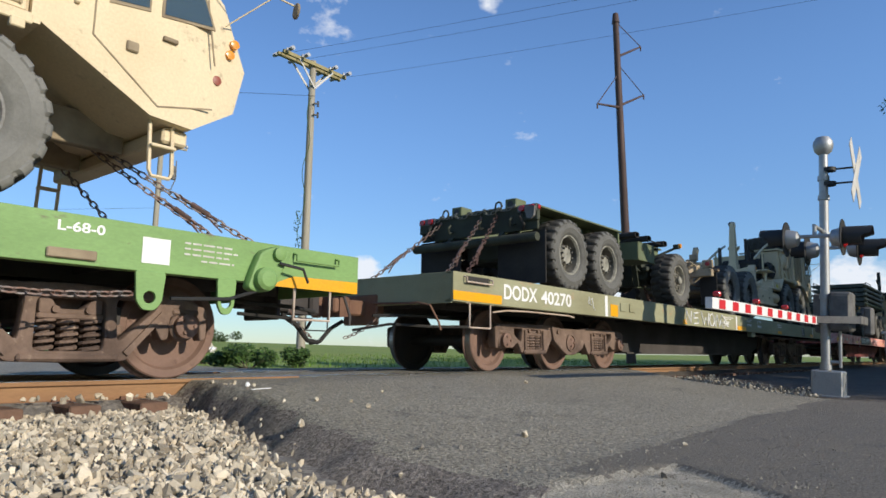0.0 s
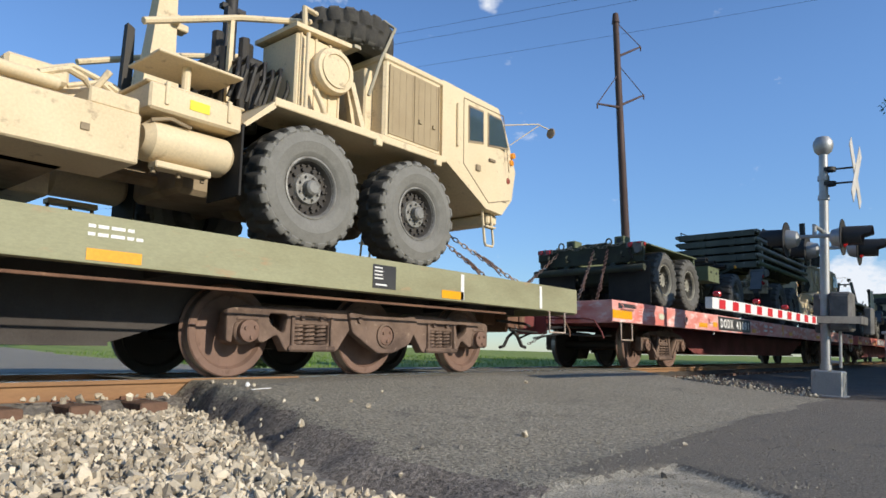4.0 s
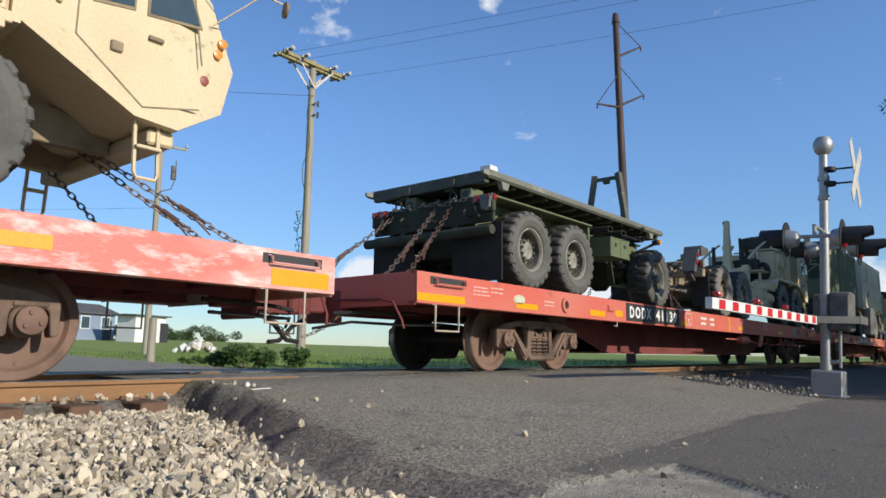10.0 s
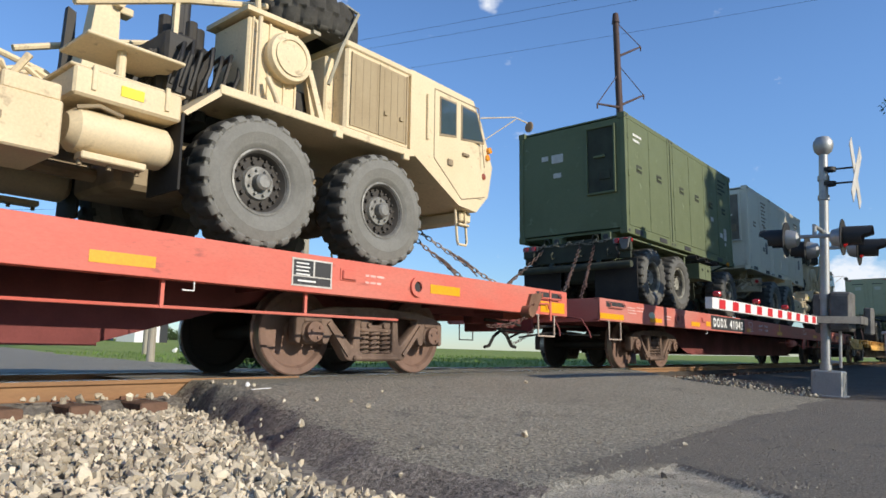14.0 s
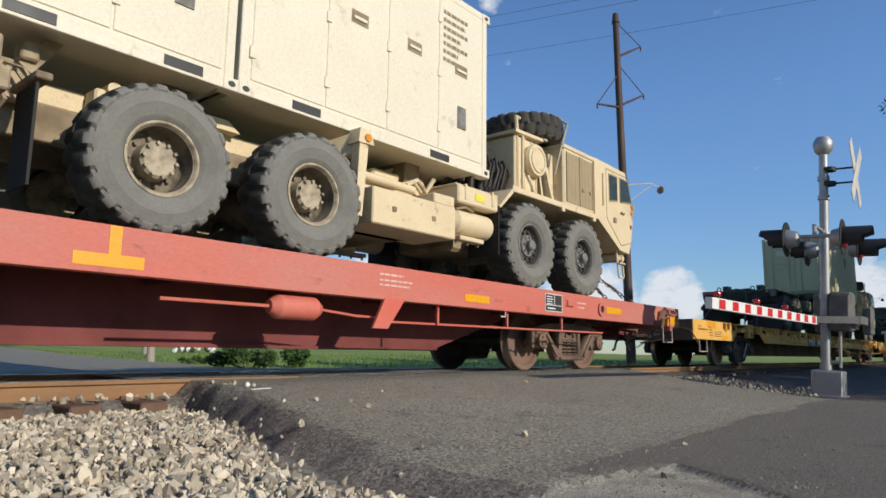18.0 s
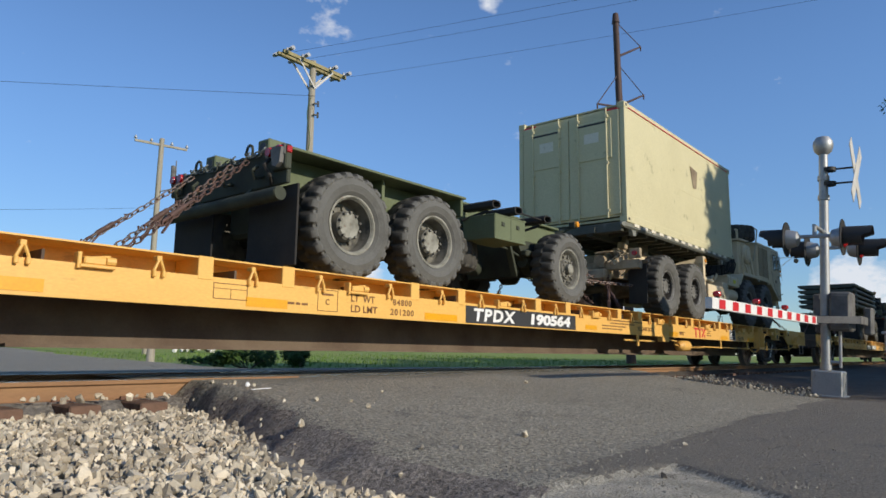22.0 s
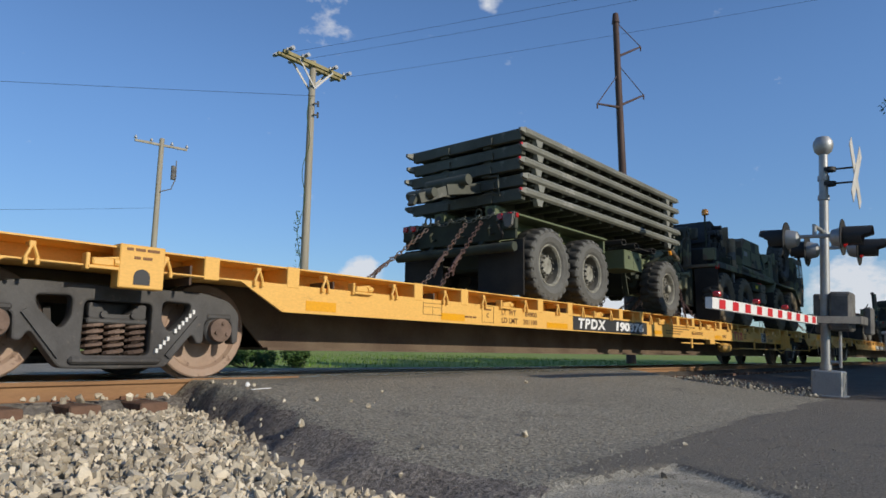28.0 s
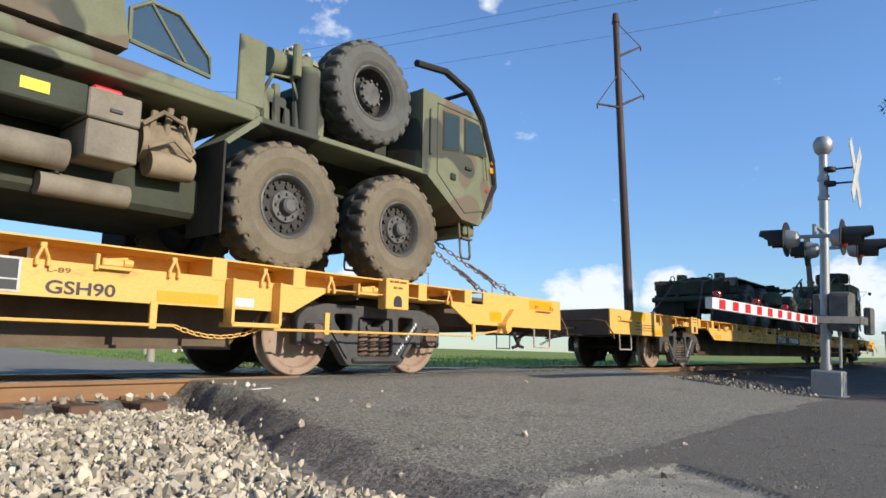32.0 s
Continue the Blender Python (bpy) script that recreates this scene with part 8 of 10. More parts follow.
    bm = bmesh.new()
    rod(bm, (-0.95, -1.16, 0.86), (-0.95, 1.16, 0.86), 0.075, seg=14)
    for s in (-1, 1):
        beam(bm, (-0.82, s * 0.5, 1.0), (-0.95, s * 0.5, 0.86), 0.08, 0.06)
        rod(bm, (-0.95, s * 1.16, 0.86), (-0.95, s * 1.175, 0.86), 0.07, seg=14)
    pieces("bumper_tube", bm, dark, t)
    # lashing brackets with an eye, and loose rings, along the tail
    for y in (-0.62, 0.42):
        bm = blocks((-0.80, -0.50, y - 0.10, y + 0.10, 1.38, 1.56), c=0.012)
        box(bm, -0.50, -0.20, y - 0.05, y + 0.05, 1.38, 1.45, 0.01)
        o = part("lashing_bracket", bm, paint, t)
        bm = bmesh.new()
        rod(bm, (-0.806, y, 1.47), (-0.798, y, 1.47), 0.055, seg=14)
        part("bracket_eye", bm, INK, o)
        bm = bmesh.new()
        pipe(bm, [(-0.83, y + 0.20 + 0.06 * math.sin(k * 0.7854), 1.45 + 0.075 * math.cos(k * 0.7854)) for k in range(9)], 0.016, 6)
        part("lashing_ring", bm, dark, t)
    bm = bmesh.new()
    pipe(bm, [(-0.66, -0.35, 1.42), (-0.60, -0.2, 1.455), (-0.68, 0.0, 1.43), (-0.60, 0.15, 1.46), (-0.66, 0.30, 1.42)], 0.035, 8)
    part("folded_strap", bm, dark, t)
    lorry_wheel(t, 2.62, -0.14, 0.66, TYRE_DARK, RIM_OLIVE, -1, flat=True, r=0.60)
    bm = bmesh.new()
    rod(bm, (3.3, 0.2, 0.72), (4.0, 0.2, 0.72), 0.13, seg=16)
    part("air_tank", bm, dark, t)
    bm = bmesh.new()
    turned(bm, [(0.52, -0.05), (0.55, 0.0), (0.52, 0.05)], 28)
    bmesh.ops.rotate(bm, verts=bm.verts, cent=(0, 0, 0), matrix=Euler((radians(90), 0, 0)).to_matrix())
    bmesh.ops.translate(bm, verts=bm.verts, vec=(4.75, 0, 1.0))
    box(bm, 4.3, 5.2, -0.5, 0.5, 0.72, 0.92, 0.03)
    for s in (-1, 1):
        hull(bm, [(x, s * y, z) for x, z in ((3.95, 1.12), (5.32, 1.12), (4.15, 0.80), (5.15, 0.80), (4.4, 0.60), (4.95, 0.60)) for y in (0.48, 0.66)])
        box(bm, 4.05, 5.25, s * 0.66, s * 0.78, 0.86, 0.96, 0.02)
    hull(bm, [(x, y, z) for x, z in ((4.0, 1.1), (4.35, 1.1), (4.1, 0.55), (4.35, 0.55)) for y in (-0.45, 0.45)])
    part("turntable", bm, dark, t)
    bm = bmesh.new()
    for s in (-1, 1):
        beam(bm, (5.0, s * 0.45, 0.80), (6.25, s * 0.06, 0.72), 0.09, 0.12)
    rod(bm, (6.2, 0, 0.72), (6.55, 0, 0.72), 0.055, seg=12)
    turned(bm, [(0.06, -0.03), (0.10, 0.0), (0.06, 0.03)], 14, (6.6, 0, 0.72))
    part("drawbar", bm, paint, t)
    bm = bmesh.new()
    spiral(bm, (5.30, -0.30, 1.02), (6.75, -0.25, 0.86), 0.045, 26)
    part("air_hose", bm, BLUE_STEEL, t, "coiled blue air hose")
    bm = bmesh.new()
    spiral(bm, (5.30, -0.12, 1.0), (6.75, -0.05, 0.84), 0.045, 24)
    part("air_hose", bm, RED_SIGN, t, "coiled red air hose")
    # pale pouch that hangs under the near tail lamps, hooks and a tangle of chain along the tail beam
    bm = bmesh.new()
    hull(bm, [(-0.90 + dx, y, z) for dx in (-0.03, 0.03) for y, z in ((-1.12, 1.28), (-0.94, 1.28), (-1.10, 1.12), (-0.98, 1.10), (-1.04, 1.08))])
    part("tail_pouch", bm, GALV_DULL, t, "grey hanging pouch")
    for y in (-0.72, -0.15, 0.45, 0.85):
        bm = bmesh.new()
        pipe(bm, [(-0.84, y, 1.12), (-0.95, y, 1.08), (-0.98, y, 1.16), (-0.92, y, 1.22)], 0.020, 6)
        part("tow_hook", bm, dark, t)
    bm = bmesh.new()
    for k in range(6):
        chain_bm(bm, (-0.86, -0.75 + 0.28 * k, 1.43), (-0.88, -0.42 + 0.28 * k, 1.40), 0.05 + 0.03 * (k % 2), scale=1.3)
    part("tail_chain", bm, RACK_WORN, t, "loose chain draped over the tail beam")
    # the body sits low between its small wheels
    for o in t.children:
        if o.name.split(".")[0] not in ("tyre", "axle", "tail_pouch"):
            o.location.z -= 0.08
    return t


def rack_mesh():
    """One flat load rack about 6 m long: rounded side rails with plugged ends, cross beams, deck."""
    bm = bmesh.new()
    for s in (-1, 1):
        hull(bm, [(x, s * y, z) for x in (0.0, 6.0) for y, z in ((1.10, 0.03), (1.17, 0.0), (1.21, 0.03), (1.22, 0.08), (1.19, 0.12), (1.10, 0.12))])
    return finish("side_rail", bm, RACK_WORN)


_rack = {}


def load_rack(label, aframe=False, rails=False, tail=False, red_end=False, olive=False):
    t = thing("load_rack", label, "rack", "load racks")
    if not _rack:
        _rack["rail"] = rack_mesh()
        bm = bmesh.new()
        box(bm, 0.02, 5.98, -1.12, 1.12, 0.075, 0.11)
        _rack["deck"] = finish("deck", bm, RACK)
        bm = bmesh.new()
        for s in (-1, 1):
            box(bm, 0.02, 6.03, s * 0.36, s * 0.52, -0.10, 0.075, 0.01)
            box(bm, -0.03, 0.02, s * 0.30, s * 0.58, -0.06, 0.06, 0.006)
        _rack["beam"] = finish("main_beam", bm, RACK)
        _rack["olive"] = _rack["rail"].copy()
        _rack["olive"].materials.clear()
        _rack["olive"].materials.append(OLIVE)
        _rack["cross"] = finish("cross_beam", blocks((-0.05, 0.05, -1.11, 1.11, -0.03, 0.074), c=0.006), RACK)
        bm = bmesh.new()
        for s in (-1, 1):
            for x, d in ((0.0, -1), (6.0, 1)):
                hull(bm, [(x, s * 1.12, 0.01), (x, s * 1.21, 0.01), (x, s * 1.12, 0.11), (x, s * 1.21, 0.11), (x + d * 0.12, s * 1.15, 0.035), (x + d * 0.12, s * 1.19, 0.035), (x + d * 0.12, s * 1.15, 0.085), (x + d * 0.12, s * 1.19, 0.085)])
        _rack["ends"] = finish("rail_end", bm, RACK_WORN)
        _rack["endbeam"] = finish("end_beam", blocks((0.0, 0.10, -1.12, 1.12, -0.06, 0.12), c=0.01), RACK)
        bm = bmesh.new()
        hull(bm, [(-0.06, -1.20, -0.01), (0.14, -1.20, -0.01), (-0.02, -1.20, -0.115), (0.10, -1.20, -0.115), (-0.06, -1.12, -0.01), (0.14, -1.12, -0.01), (-0.02, -1.12, -0.115), (0.10, -1.12, -0.115)])
        _rack["foot"] = finish("stacking_foot", bm, RACK_WORN)
    part("side_rail", _rack["olive" if olive else "rail"], None, t)
    part("rail_end", _rack["ends"], None, t)
    if tail:
        # lifting frame folded out past the end
        bm = bmesh.new()
        for y in (-0.28, 0.28):
            beam(bm, (0.1, y, 0.02), (-0.75, y * 0.7, -0.16), 0.12, 0.16)
            beam(bm, (-0.70, y * 0.7, -0.16), (-1.20, y * 0.25, -0.36), 0.10, 0.15)
        rod(bm, (-1.05, -0.26, -0.26), (-1.05, 0.26, -0.26), 0.075, seg=12)
        rod(bm, (-0.45, -0.42, 0.04), (-0.45, 0.42, 0.04), 0.085, seg=12)
        beam(bm, (-1.20, 0, -0.32), (-1.28, 0, -0.46), 0.12, 0.05)
        pipe(bm, [(-0.10, -0.55, 0.12), (-0.10, -0.72, 0.12), (-0.10, -0.72, -0.05), (-0.06, -0.72, -0.18), (-0.10, -0.60, -0.12)], 0.018, 6)
        part("tail_frame", bm, RACK, t)
    if red_end:
        part("end_reflector", blocks((-0.125, -0.05, -1.195, -1.15, 0.05, 0.095), c=0.008), RED_SIGN, t, "red end reflector")
    part("deck", _rack["deck"], None, t)
    part("main_beam", _rack["beam"], None, t)
    for k in range(13):
        o = part("cross_beam", _rack["cross"], None, t)
        o.location = (0.3 + k * 0.45, 0, 0)
    for x in (0.0, 5.9):
        o = part("end_beam", _rack["endbeam"], None, t)
        o.location = (x, 0, 0)
    for x in (0.35, 5.45):
        o = part("stacking_foot", _rack["foot"], None, t)
        o.location = (x, 0, 0)
    if rails:
        for x0, x1, y in ((0.9, 2.4, -1.12), (0.2, 1.4, 1.12), (3.4, 4.6, 1.1)):
            bm = bmesh.new()
            pipe(bm, [(x0, y, 0.11), (x0, y, 0.24), (x1, y, 0.24), (x1, y, 0.11)], 0.018, 6)
            part("handrail", bm, BLACK, t)
        bm = bmesh.new()
        hull(bm, [(x, y, z) for x, z in ((6.50, 0.35), (6.76, 0.35), (6.52, 1.32), (6.80, 1.36), (6.66, 0.28)) for y in (-1.07, -0.93)])
        hull(bm, [(x, y, z) for x, z in ((6.52, -0.60), (6.64, -0.60), (6.54, 0.40), (6.70, 0.40)) for y in (-1.05, -0.95)])
        hull(bm, [(x, y, z) for x, z in ((6.56, 0.42), (6.56, 0.62), (5.95, 0.60), (5.95, 0.68), (5.72, 0.76), (5.70, 0.82)) for y in (-1.05, -0.97)])
        beam(bm, (6.58, -1.0, -0.55), (5.98, -1.0, 0.05), 0.08, 0.08)
        part("hook_frame", bm, BLACK, t, "black upright lifting frame")
    if aframe:
        bm = bmesh.new()
        beam(bm, (5.92, -0.50, 0.1), (5.98, -0.28, 1.52), 0.11, 0.12)
        beam(bm, (5.92, 0.50, 0.1), (5.98, 0.28, 1.52), 0.11, 0.12)
        beam(bm, (5.98, -0.34, 1.42), (5.98, 0.34, 1.42), 0.07, 0.07)
        rod(bm, (5.98, -0.06, 1.36), (5.98, 0.06, 1.36), 0.06, seg=10)
        part("lifting_frame", bm, RACK, t)
        part("corner_plate", blocks((-0.02, 0.16, -1.226, -1.05, 0.10, 0.17), c=0.005), WHITE, t, "white painted rail corner")
    return t


def dark_of(paint):
    return OLIVE_DARK if paint is BOX_GREEN else TAN_DARK


def container(label, length, paint, style):
    """A steel box container standing on the load; x = 0 is its left end, near side at -y, z = 0 its foot."""
    t = thing("container", label, "container", "containers on the train")
    H, W, L = 2.40, 1.22, length
    bm = bmesh.new()
    for s in (-1, 1):
        box(bm, 0.06, L - 0.06, s * (W - 0.035), s * (W - 0.012), 0.14, H - 0.09)
    box(bm, 0.06, L - 0.06, -W + 0.04, W - 0.04, H - 0.05, H - 0.02)
    box(bm, 0.06, L - 0.06, -W + 0.04, W - 0.04, 0.05, 0.10)
    box(bm, 0.02, 0.05, -W + 0.05, W - 0.05, 0.12, H - 0.09)
    box(bm, L - 0.05, L - 0.02, -W + 0.05, W - 0.05, 0.12, H - 0.09)
    pieces("wall_panel", bm, paint, t)
    for x in (0.0, L - 0.10):
        for s in (-1, 1):
            part("corner_post", blocks((x, x + 0.10, s * (W - 0.10), s * W, 0.0, H), c=0.008), paint, t)
            for z in (0.0, H - 0.115):
                bm = blocks((x - 0.006, x + 0.166, s * (W - 0.15), s * (W + 0.005), z - 0.004, z + 0.118), c=0.008)
                cf = part("corner_fitting", bm, paint, t)
                bm = bmesh.new()
                plate(bm, [(x + 0.08 + 0.04 * math.cos(a), z + 0.058 + 0.03 * math.sin(a)) for a in [k * math.pi / 5 for k in range(10)]], s * (W + 0.004), s * (W + 0.008))
                part("lift_hole", bm, INK, cf)
    for s in (-1, 1):
        part("bottom_rail", blocks((0.10, L - 0.10, s * (W - 0.08), s * (W - 0.004), 0.0, 0.15), c=0.006), paint, t)
        part("top_rail", blocks((0.10, L - 0.10, s * (W - 0.08), s * (W - 0.006), H - 0.10, H - 0.0), c=0.006), paint, t)
    y = -W + 0.0125
    if style == "doors":
        n = max(2, round(L / 1.0))
        for k in range(n):
            a, b = 0.12 + (L - 0.24) * k / n, 0.12 + (L - 0.24) * (k + 1) / n
            d = part("door", blocks((a + 0.012, b - 0.012, y - 0.012, y + 0.015, 0.17, H - 0.12), c=0.006), paint, t)
            bm = bmesh.new()
            for z in (0.45, 1.2, 1.95):
                box(bm, a - 0.02, a + 0.05, y - 0.026, y - 0.008, z - 0.06, z + 0.06, 0.004)
            pieces("hinge", bm, paint, d)
            bm = bmesh.new()
            u = (a + b) / 2
            box(bm, u - 0.13, u + 0.13, y - 0.0135, y - 0.0125, 1.28, 1.44)
            part("handle_recess", bm, dark_of(paint), d)
            part("handle", blocks((u - 0.10, u + 0.10, y - 0.032, y - 0.016, 1.33, 1.37), c=0.005), paint, d)
        for x0 in (L * 0.16, L * 0.70):
            part("fork_pocket", blocks((x0, x0 + 0.36, -W - 0.004, -W + 0.02, 0.03, 0.12)), INK, t)
    else:
        for x in (0.10, L - 0.135):
            part("edge_trim", blocks((x, x + 0.035, y - 0.006, y + 0.01, 0.16, H - 0.11), c=0.003), paint, t)
        part("panel_seam", blocks((L * 0.42, L - 0.16, y - 0.0035, y + 0.004, 1.16, 1.172)), paint, t)
        part("top_strip", blocks((0.10, L - 0.1, -W - 0.004, -W + 0.006, H - 0.10, H - 0.085)), RED_SIGN, t)
        bm = bmesh.new()
        plate(bm, [(L * 0.55, 1.86), (L * 0.55 + 0.46, 1.80), (L * 0.55 + 0.36, 1.38), (L * 0.55 + 0.16, 1.36)], y - 0.012, y - 0.007)
        part("dark_patch", bm, TAN_DARK, t)
        for k in range(14):
            x0 = 0.3 + k * 0.40
            if x0 + 0.25 < L:
                part("rail_cleat", blocks((x0, x0 + 0.22, -W - 0.006, -W + 0.002, -0.06, -0.004)), BOX_WHITE, t)
    # left end: doors with locking bars, or a panel with a square hatch
    if style == "doors":
        hatch = part("end_hatch", blocks((-0.005, 0.03, -0.98, -0.42, 0.86, 2.16), c=0.006), TAN_GREY if paint is BOX_WHITE else dark_of(paint), t)
        for q in ((-0.035, 0.02, -1.02, -0.98, 0.82, 2.20), (-0.035, 0.02, -0.42, -0.38, 0.82, 2.20), (-0.035, 0.02, -0.98, -0.42, 2.16, 2.20), (-0.035, 0.02, -0.98, -0.42, 0.82, 0.86)):
            part("hatch_frame", blocks(q, c=0.006), paint, hatch)
        part("hatch_box", blocks((-0.03, 0.01, -0.90, -0.68, 1.10, 1.30), c=0.01), TAN_DARK if paint is BOX_WHITE else dark_of(paint), hatch)
        part("hatch_handle", blocks((-0.045, 0.0, -0.80, -0.56, 1.55, 1.60), c=0.008), paint, hatch)
        if paint is BOX_WHITE:
            rows_ = [(2.16, 0.30, 0.55), (2.06, 0.42, 0.42), (1.96, 0.42, 0.30), (1.72, 0.38, 0.36), (1.63, 0.42, 0.30), (1.40, 0.50, 0.22), (1.28, 0.36, 0.28), (1.18, 0.36, 0.24)]
            bm = bmesh.new()
            for k, (z, y0, w) in enumerate(rows_):
                u = y0 - 0.45
                while u < y0 - 0.45 + w:
                    d_ = 0.05 + 0.03 * ((k * 5 + int(u * 40)) % 3)
                    box(bm, 0.012, 0.017, u, u + d_, z, z + 0.05)
                    u += d_ + 0.02
            tagged(part("stencil", bm, INK_BROWN, t, "rows of small stencilled print"), kind="stuff")
            bm = bmesh.new()
            for k in range(12):
                box(bm, 0.012, 0.017, 0.62, 0.68, 2.10 - 0.14 * k, 2.19 - 0.14 * k)
            part("marker_column", bm, TAN_DARK, t)
        else:
            for y0, y1, z0, z1 in ((0.15, 0.42, 1.62, 1.80), (0.50, 0.66, 1.70, 1.80), (0.20, 0.38, 1.30, 1.40)):
                part("data_plate", blocks((0.010, 0.017, y0, y1, z0, z1)), SIGN_WHITE, t, "pale data plate")
    else:
        for s in (-1, 1):
            d = part("end_door", blocks((-0.012, 0.03, min(0.01 * s, s * (W - 0.12)), max(0.01 * s, s * (W - 0.12)), 0.16, H - 0.14), c=0.008), paint, t)
            part("end_panel", blocks((-0.03, -0.01, min(0.18 * s, s * 0.95), max(0.18 * s, s * 0.95), 1.30, 2.1), c=0.02), paint, d)
            bm = bmesh.new()
            for u in (0.22, 0.85):
                rod(bm, (-0.04, s * u, 0.1), (-0.04, s * u, H - 0.08), 0.017, seg=8)
                for z in (0.25, 1.2, 2.15):
                    box(bm, -0.055, -0.01, s * u - 0.04, s * u + 0.04, z - 0.03, z + 0.03, 0.005)
            part("locking_bar", bm, paint, d)
            part("vent_slot", blocks((-0.036, -0.028, min(0.22 * s, s * 0.88), max(0.22 * s, s * 0.88), 2.02, 2.06)), INK, d)
            part("pale_patch", blocks((-0.034, -0.029, min(0.36 * s, s * 0.68), max(0.36 * s, s * 0.68), 1.66, 1.86)), BOX_WHITE, d)
            part("corner_mark", blocks((0.012, 0.019, min(s * (W - 0.42), s * (W - 0.11)), max(s * (W - 0.42), s * (W - 0.11)), H - 0.135, H - 0.095)), RED_SIGN, t)
    return t


def stencils(c, x, z, rows, ink, W=1.22):
    """Small illegible stencilled rows on the near side."""
    marks(c, [(x, z - 0.11 * k, w, 0.05) for k, w in enumerate(rows)], -W - 0.002 + 0.0005, ink)


def recovery_truck(label):
    """An eight-wheeled recovery truck in woodland paint with a folded crane at its tail."""
    t = thing("recovery_truck", label, "truck", "trucks on the train")
    P, D = CAMO, OLIVE_DARK
    for s in (-1, 1):
        part("chassis_rail", blocks((-1.2, 8.0, s * 0.38, s * 0.48, 0.80, 1.12), c=0.01), D, t)
    bm = bmesh.new()
    for x in (-1.0, 0.8, 2.3, 3.6, 5.0, 6.2, 7.4):
        box(bm, x - 0.08, x + 0.08, -0.38, 0.38, 0.82, 1.08, 0.02)
    box(bm, 2.2, 4.4, -0.8, 0.8, 0.45, 0.85, 0.05)
    box(bm, 4.6, 6.4, -0.45, 0.45, 0.55, 0.85, 0.05)
    pieces("chassis_member", bm, D, t)
    for x in (0.0, 1.59, 5.04, 6.63):
        pair(t, x, TYRE_MUD, RIM_DARK, D)
    # rear deck over the wheels
    bm = blocks((-0.62, 4.6, -1.20, 1.20, 1.42, 1.50), c=0.01)
    box(bm, -0.62, 1.1, -1.215, -1.16, 1.40, 1.55, 0.01)
    box(bm, -0.62, 1.1, 1.16, 1.215, 1.40, 1.55, 0.01)
    part("rear_deck", bm, P, t)
    for s in (-1, 1):
        part("mudflap", blocks((-0.60, -0.575, s * 0.62, s * 1.20, 0.10, 1.40), c=0.004), RUBBER, t)
    bm = bmesh.new()
    hull(bm, [(x, y, z) for x, z in ((-1.08, 0.48), (-0.55, 0.45), (-1.0, 1.15), (-0.50, 1.45)) for y in (-0.55, 0.55)])
    part("tail_housing", bm, D, t)
    bm = bmesh.new()
    for s in (-1, 1):
        hull(bm, [(x, s * y, z) for x, z in ((-0.62, 1.3), (-0.30, 1.3), (-0.58, 2.42), (-0.34, 2.50)) for y in (0.36, 0.44)])
        beam(bm, (-0.46, s * 0.47, 1.45), (-0.44, s * 0.47, 2.44), 0.04, 0.10)
        hull(bm, [(x, s * y, z) for x, z in ((-0.98, 1.1), (-0.6, 1.1), (-0.72, 2.12), (-0.52, 2.16)) for y in (0.20, 0.30)])
        pipe(bm, [(-0.95, s * 0.4, 1.5), (-1.0, s * 0.46, 1.85), (-0.85, s * 0.44, 2.1), (-0.6, s * 0.4, 2.2)], 0.02, 6)
        pipe(bm, [(-0.66, s * 0.5, 1.4), (-0.75, s * 0.54, 1.9), (-0.62, s * 0.52, 2.3), (-0.4, s * 0.45, 2.4)], 0.016, 6)
    rod(bm, (-0.70, -0.3, 1.70), (-0.70, 0.3, 1.70), 0.20, seg=16)
    rod(bm, (-0.46, -0.46, 2.42), (-0.46, 0.46, 2.42), 0.11, seg=14)
    box(bm, -0.40, -0.22, -0.30, 0.30, 1.5, 2.52, 0.03)
    box(bm, -0.36, -0.20, -0.62, -0.40, 2.20, 2.50, 0.02)
    for k in range(7):
        box(bm, -1.16 + 0.02 * k, -1.02, -0.6 + 0.18 * k, -0.48 + 0.18 * k, 0.85 + 0.1 * (k % 2), 1.15 + 0.1 * (k % 3), 0.02)
    rod(bm, (-0.92, -0.62, 1.22), (-0.92, 0.62, 1.22), 0.07, seg=12)
    part("crane_mast", bm, CAMO, t)
    # boom folded back over the tail
    bm = bmesh.new()
    rod(bm, (-0.42, 0, 2.47), (-1.95, 0, 2.10), 0.125, seg=14)
    rod(bm, (-1.0, 0, 2.33), (-1.12, 0, 2.30), 0.145, seg=14)
    boom = part("boom", bm, P, t, "brown and green crane boom")
    bm = bmesh.new()
    rod(bm, (-1.90, -0.22, 2.10), (-1.90, 0.22, 2.10), 0.17, seg=12)
    box(bm, -2.25, -1.85, -0.20, 0.20, 1.95, 2.28, 0.05)
    beam(bm, (-2.2, -0.1, 2.1), (-2.65, -0.1, 1.92), 0.10, 0.12)
    for k in range(9):
        a_ = -1.35 - 0.13 * k
        pipe(bm, [(a_, -0.18, 2.30 + 0.03 * k), (a_ - 0.05, -0.12, 2.48 + 0.05 * math.sin(k * 1.7)), (a_ - 0.16, -0.16, 2.40 - 0.07 * (k > 5) * (k - 5))], 0.035, 6)
    pipe(bm, [(-1.1, -0.15, 2.40), (-1.5, -0.12, 2.62), (-1.8, -0.12, 2.55), (-2.3, -0.14, 2.38), (-2.6, -0.15, 2.1), (-2.62, -0.15, 1.85)], 0.055, 7)
    part("boom_head", bm, D, boom)
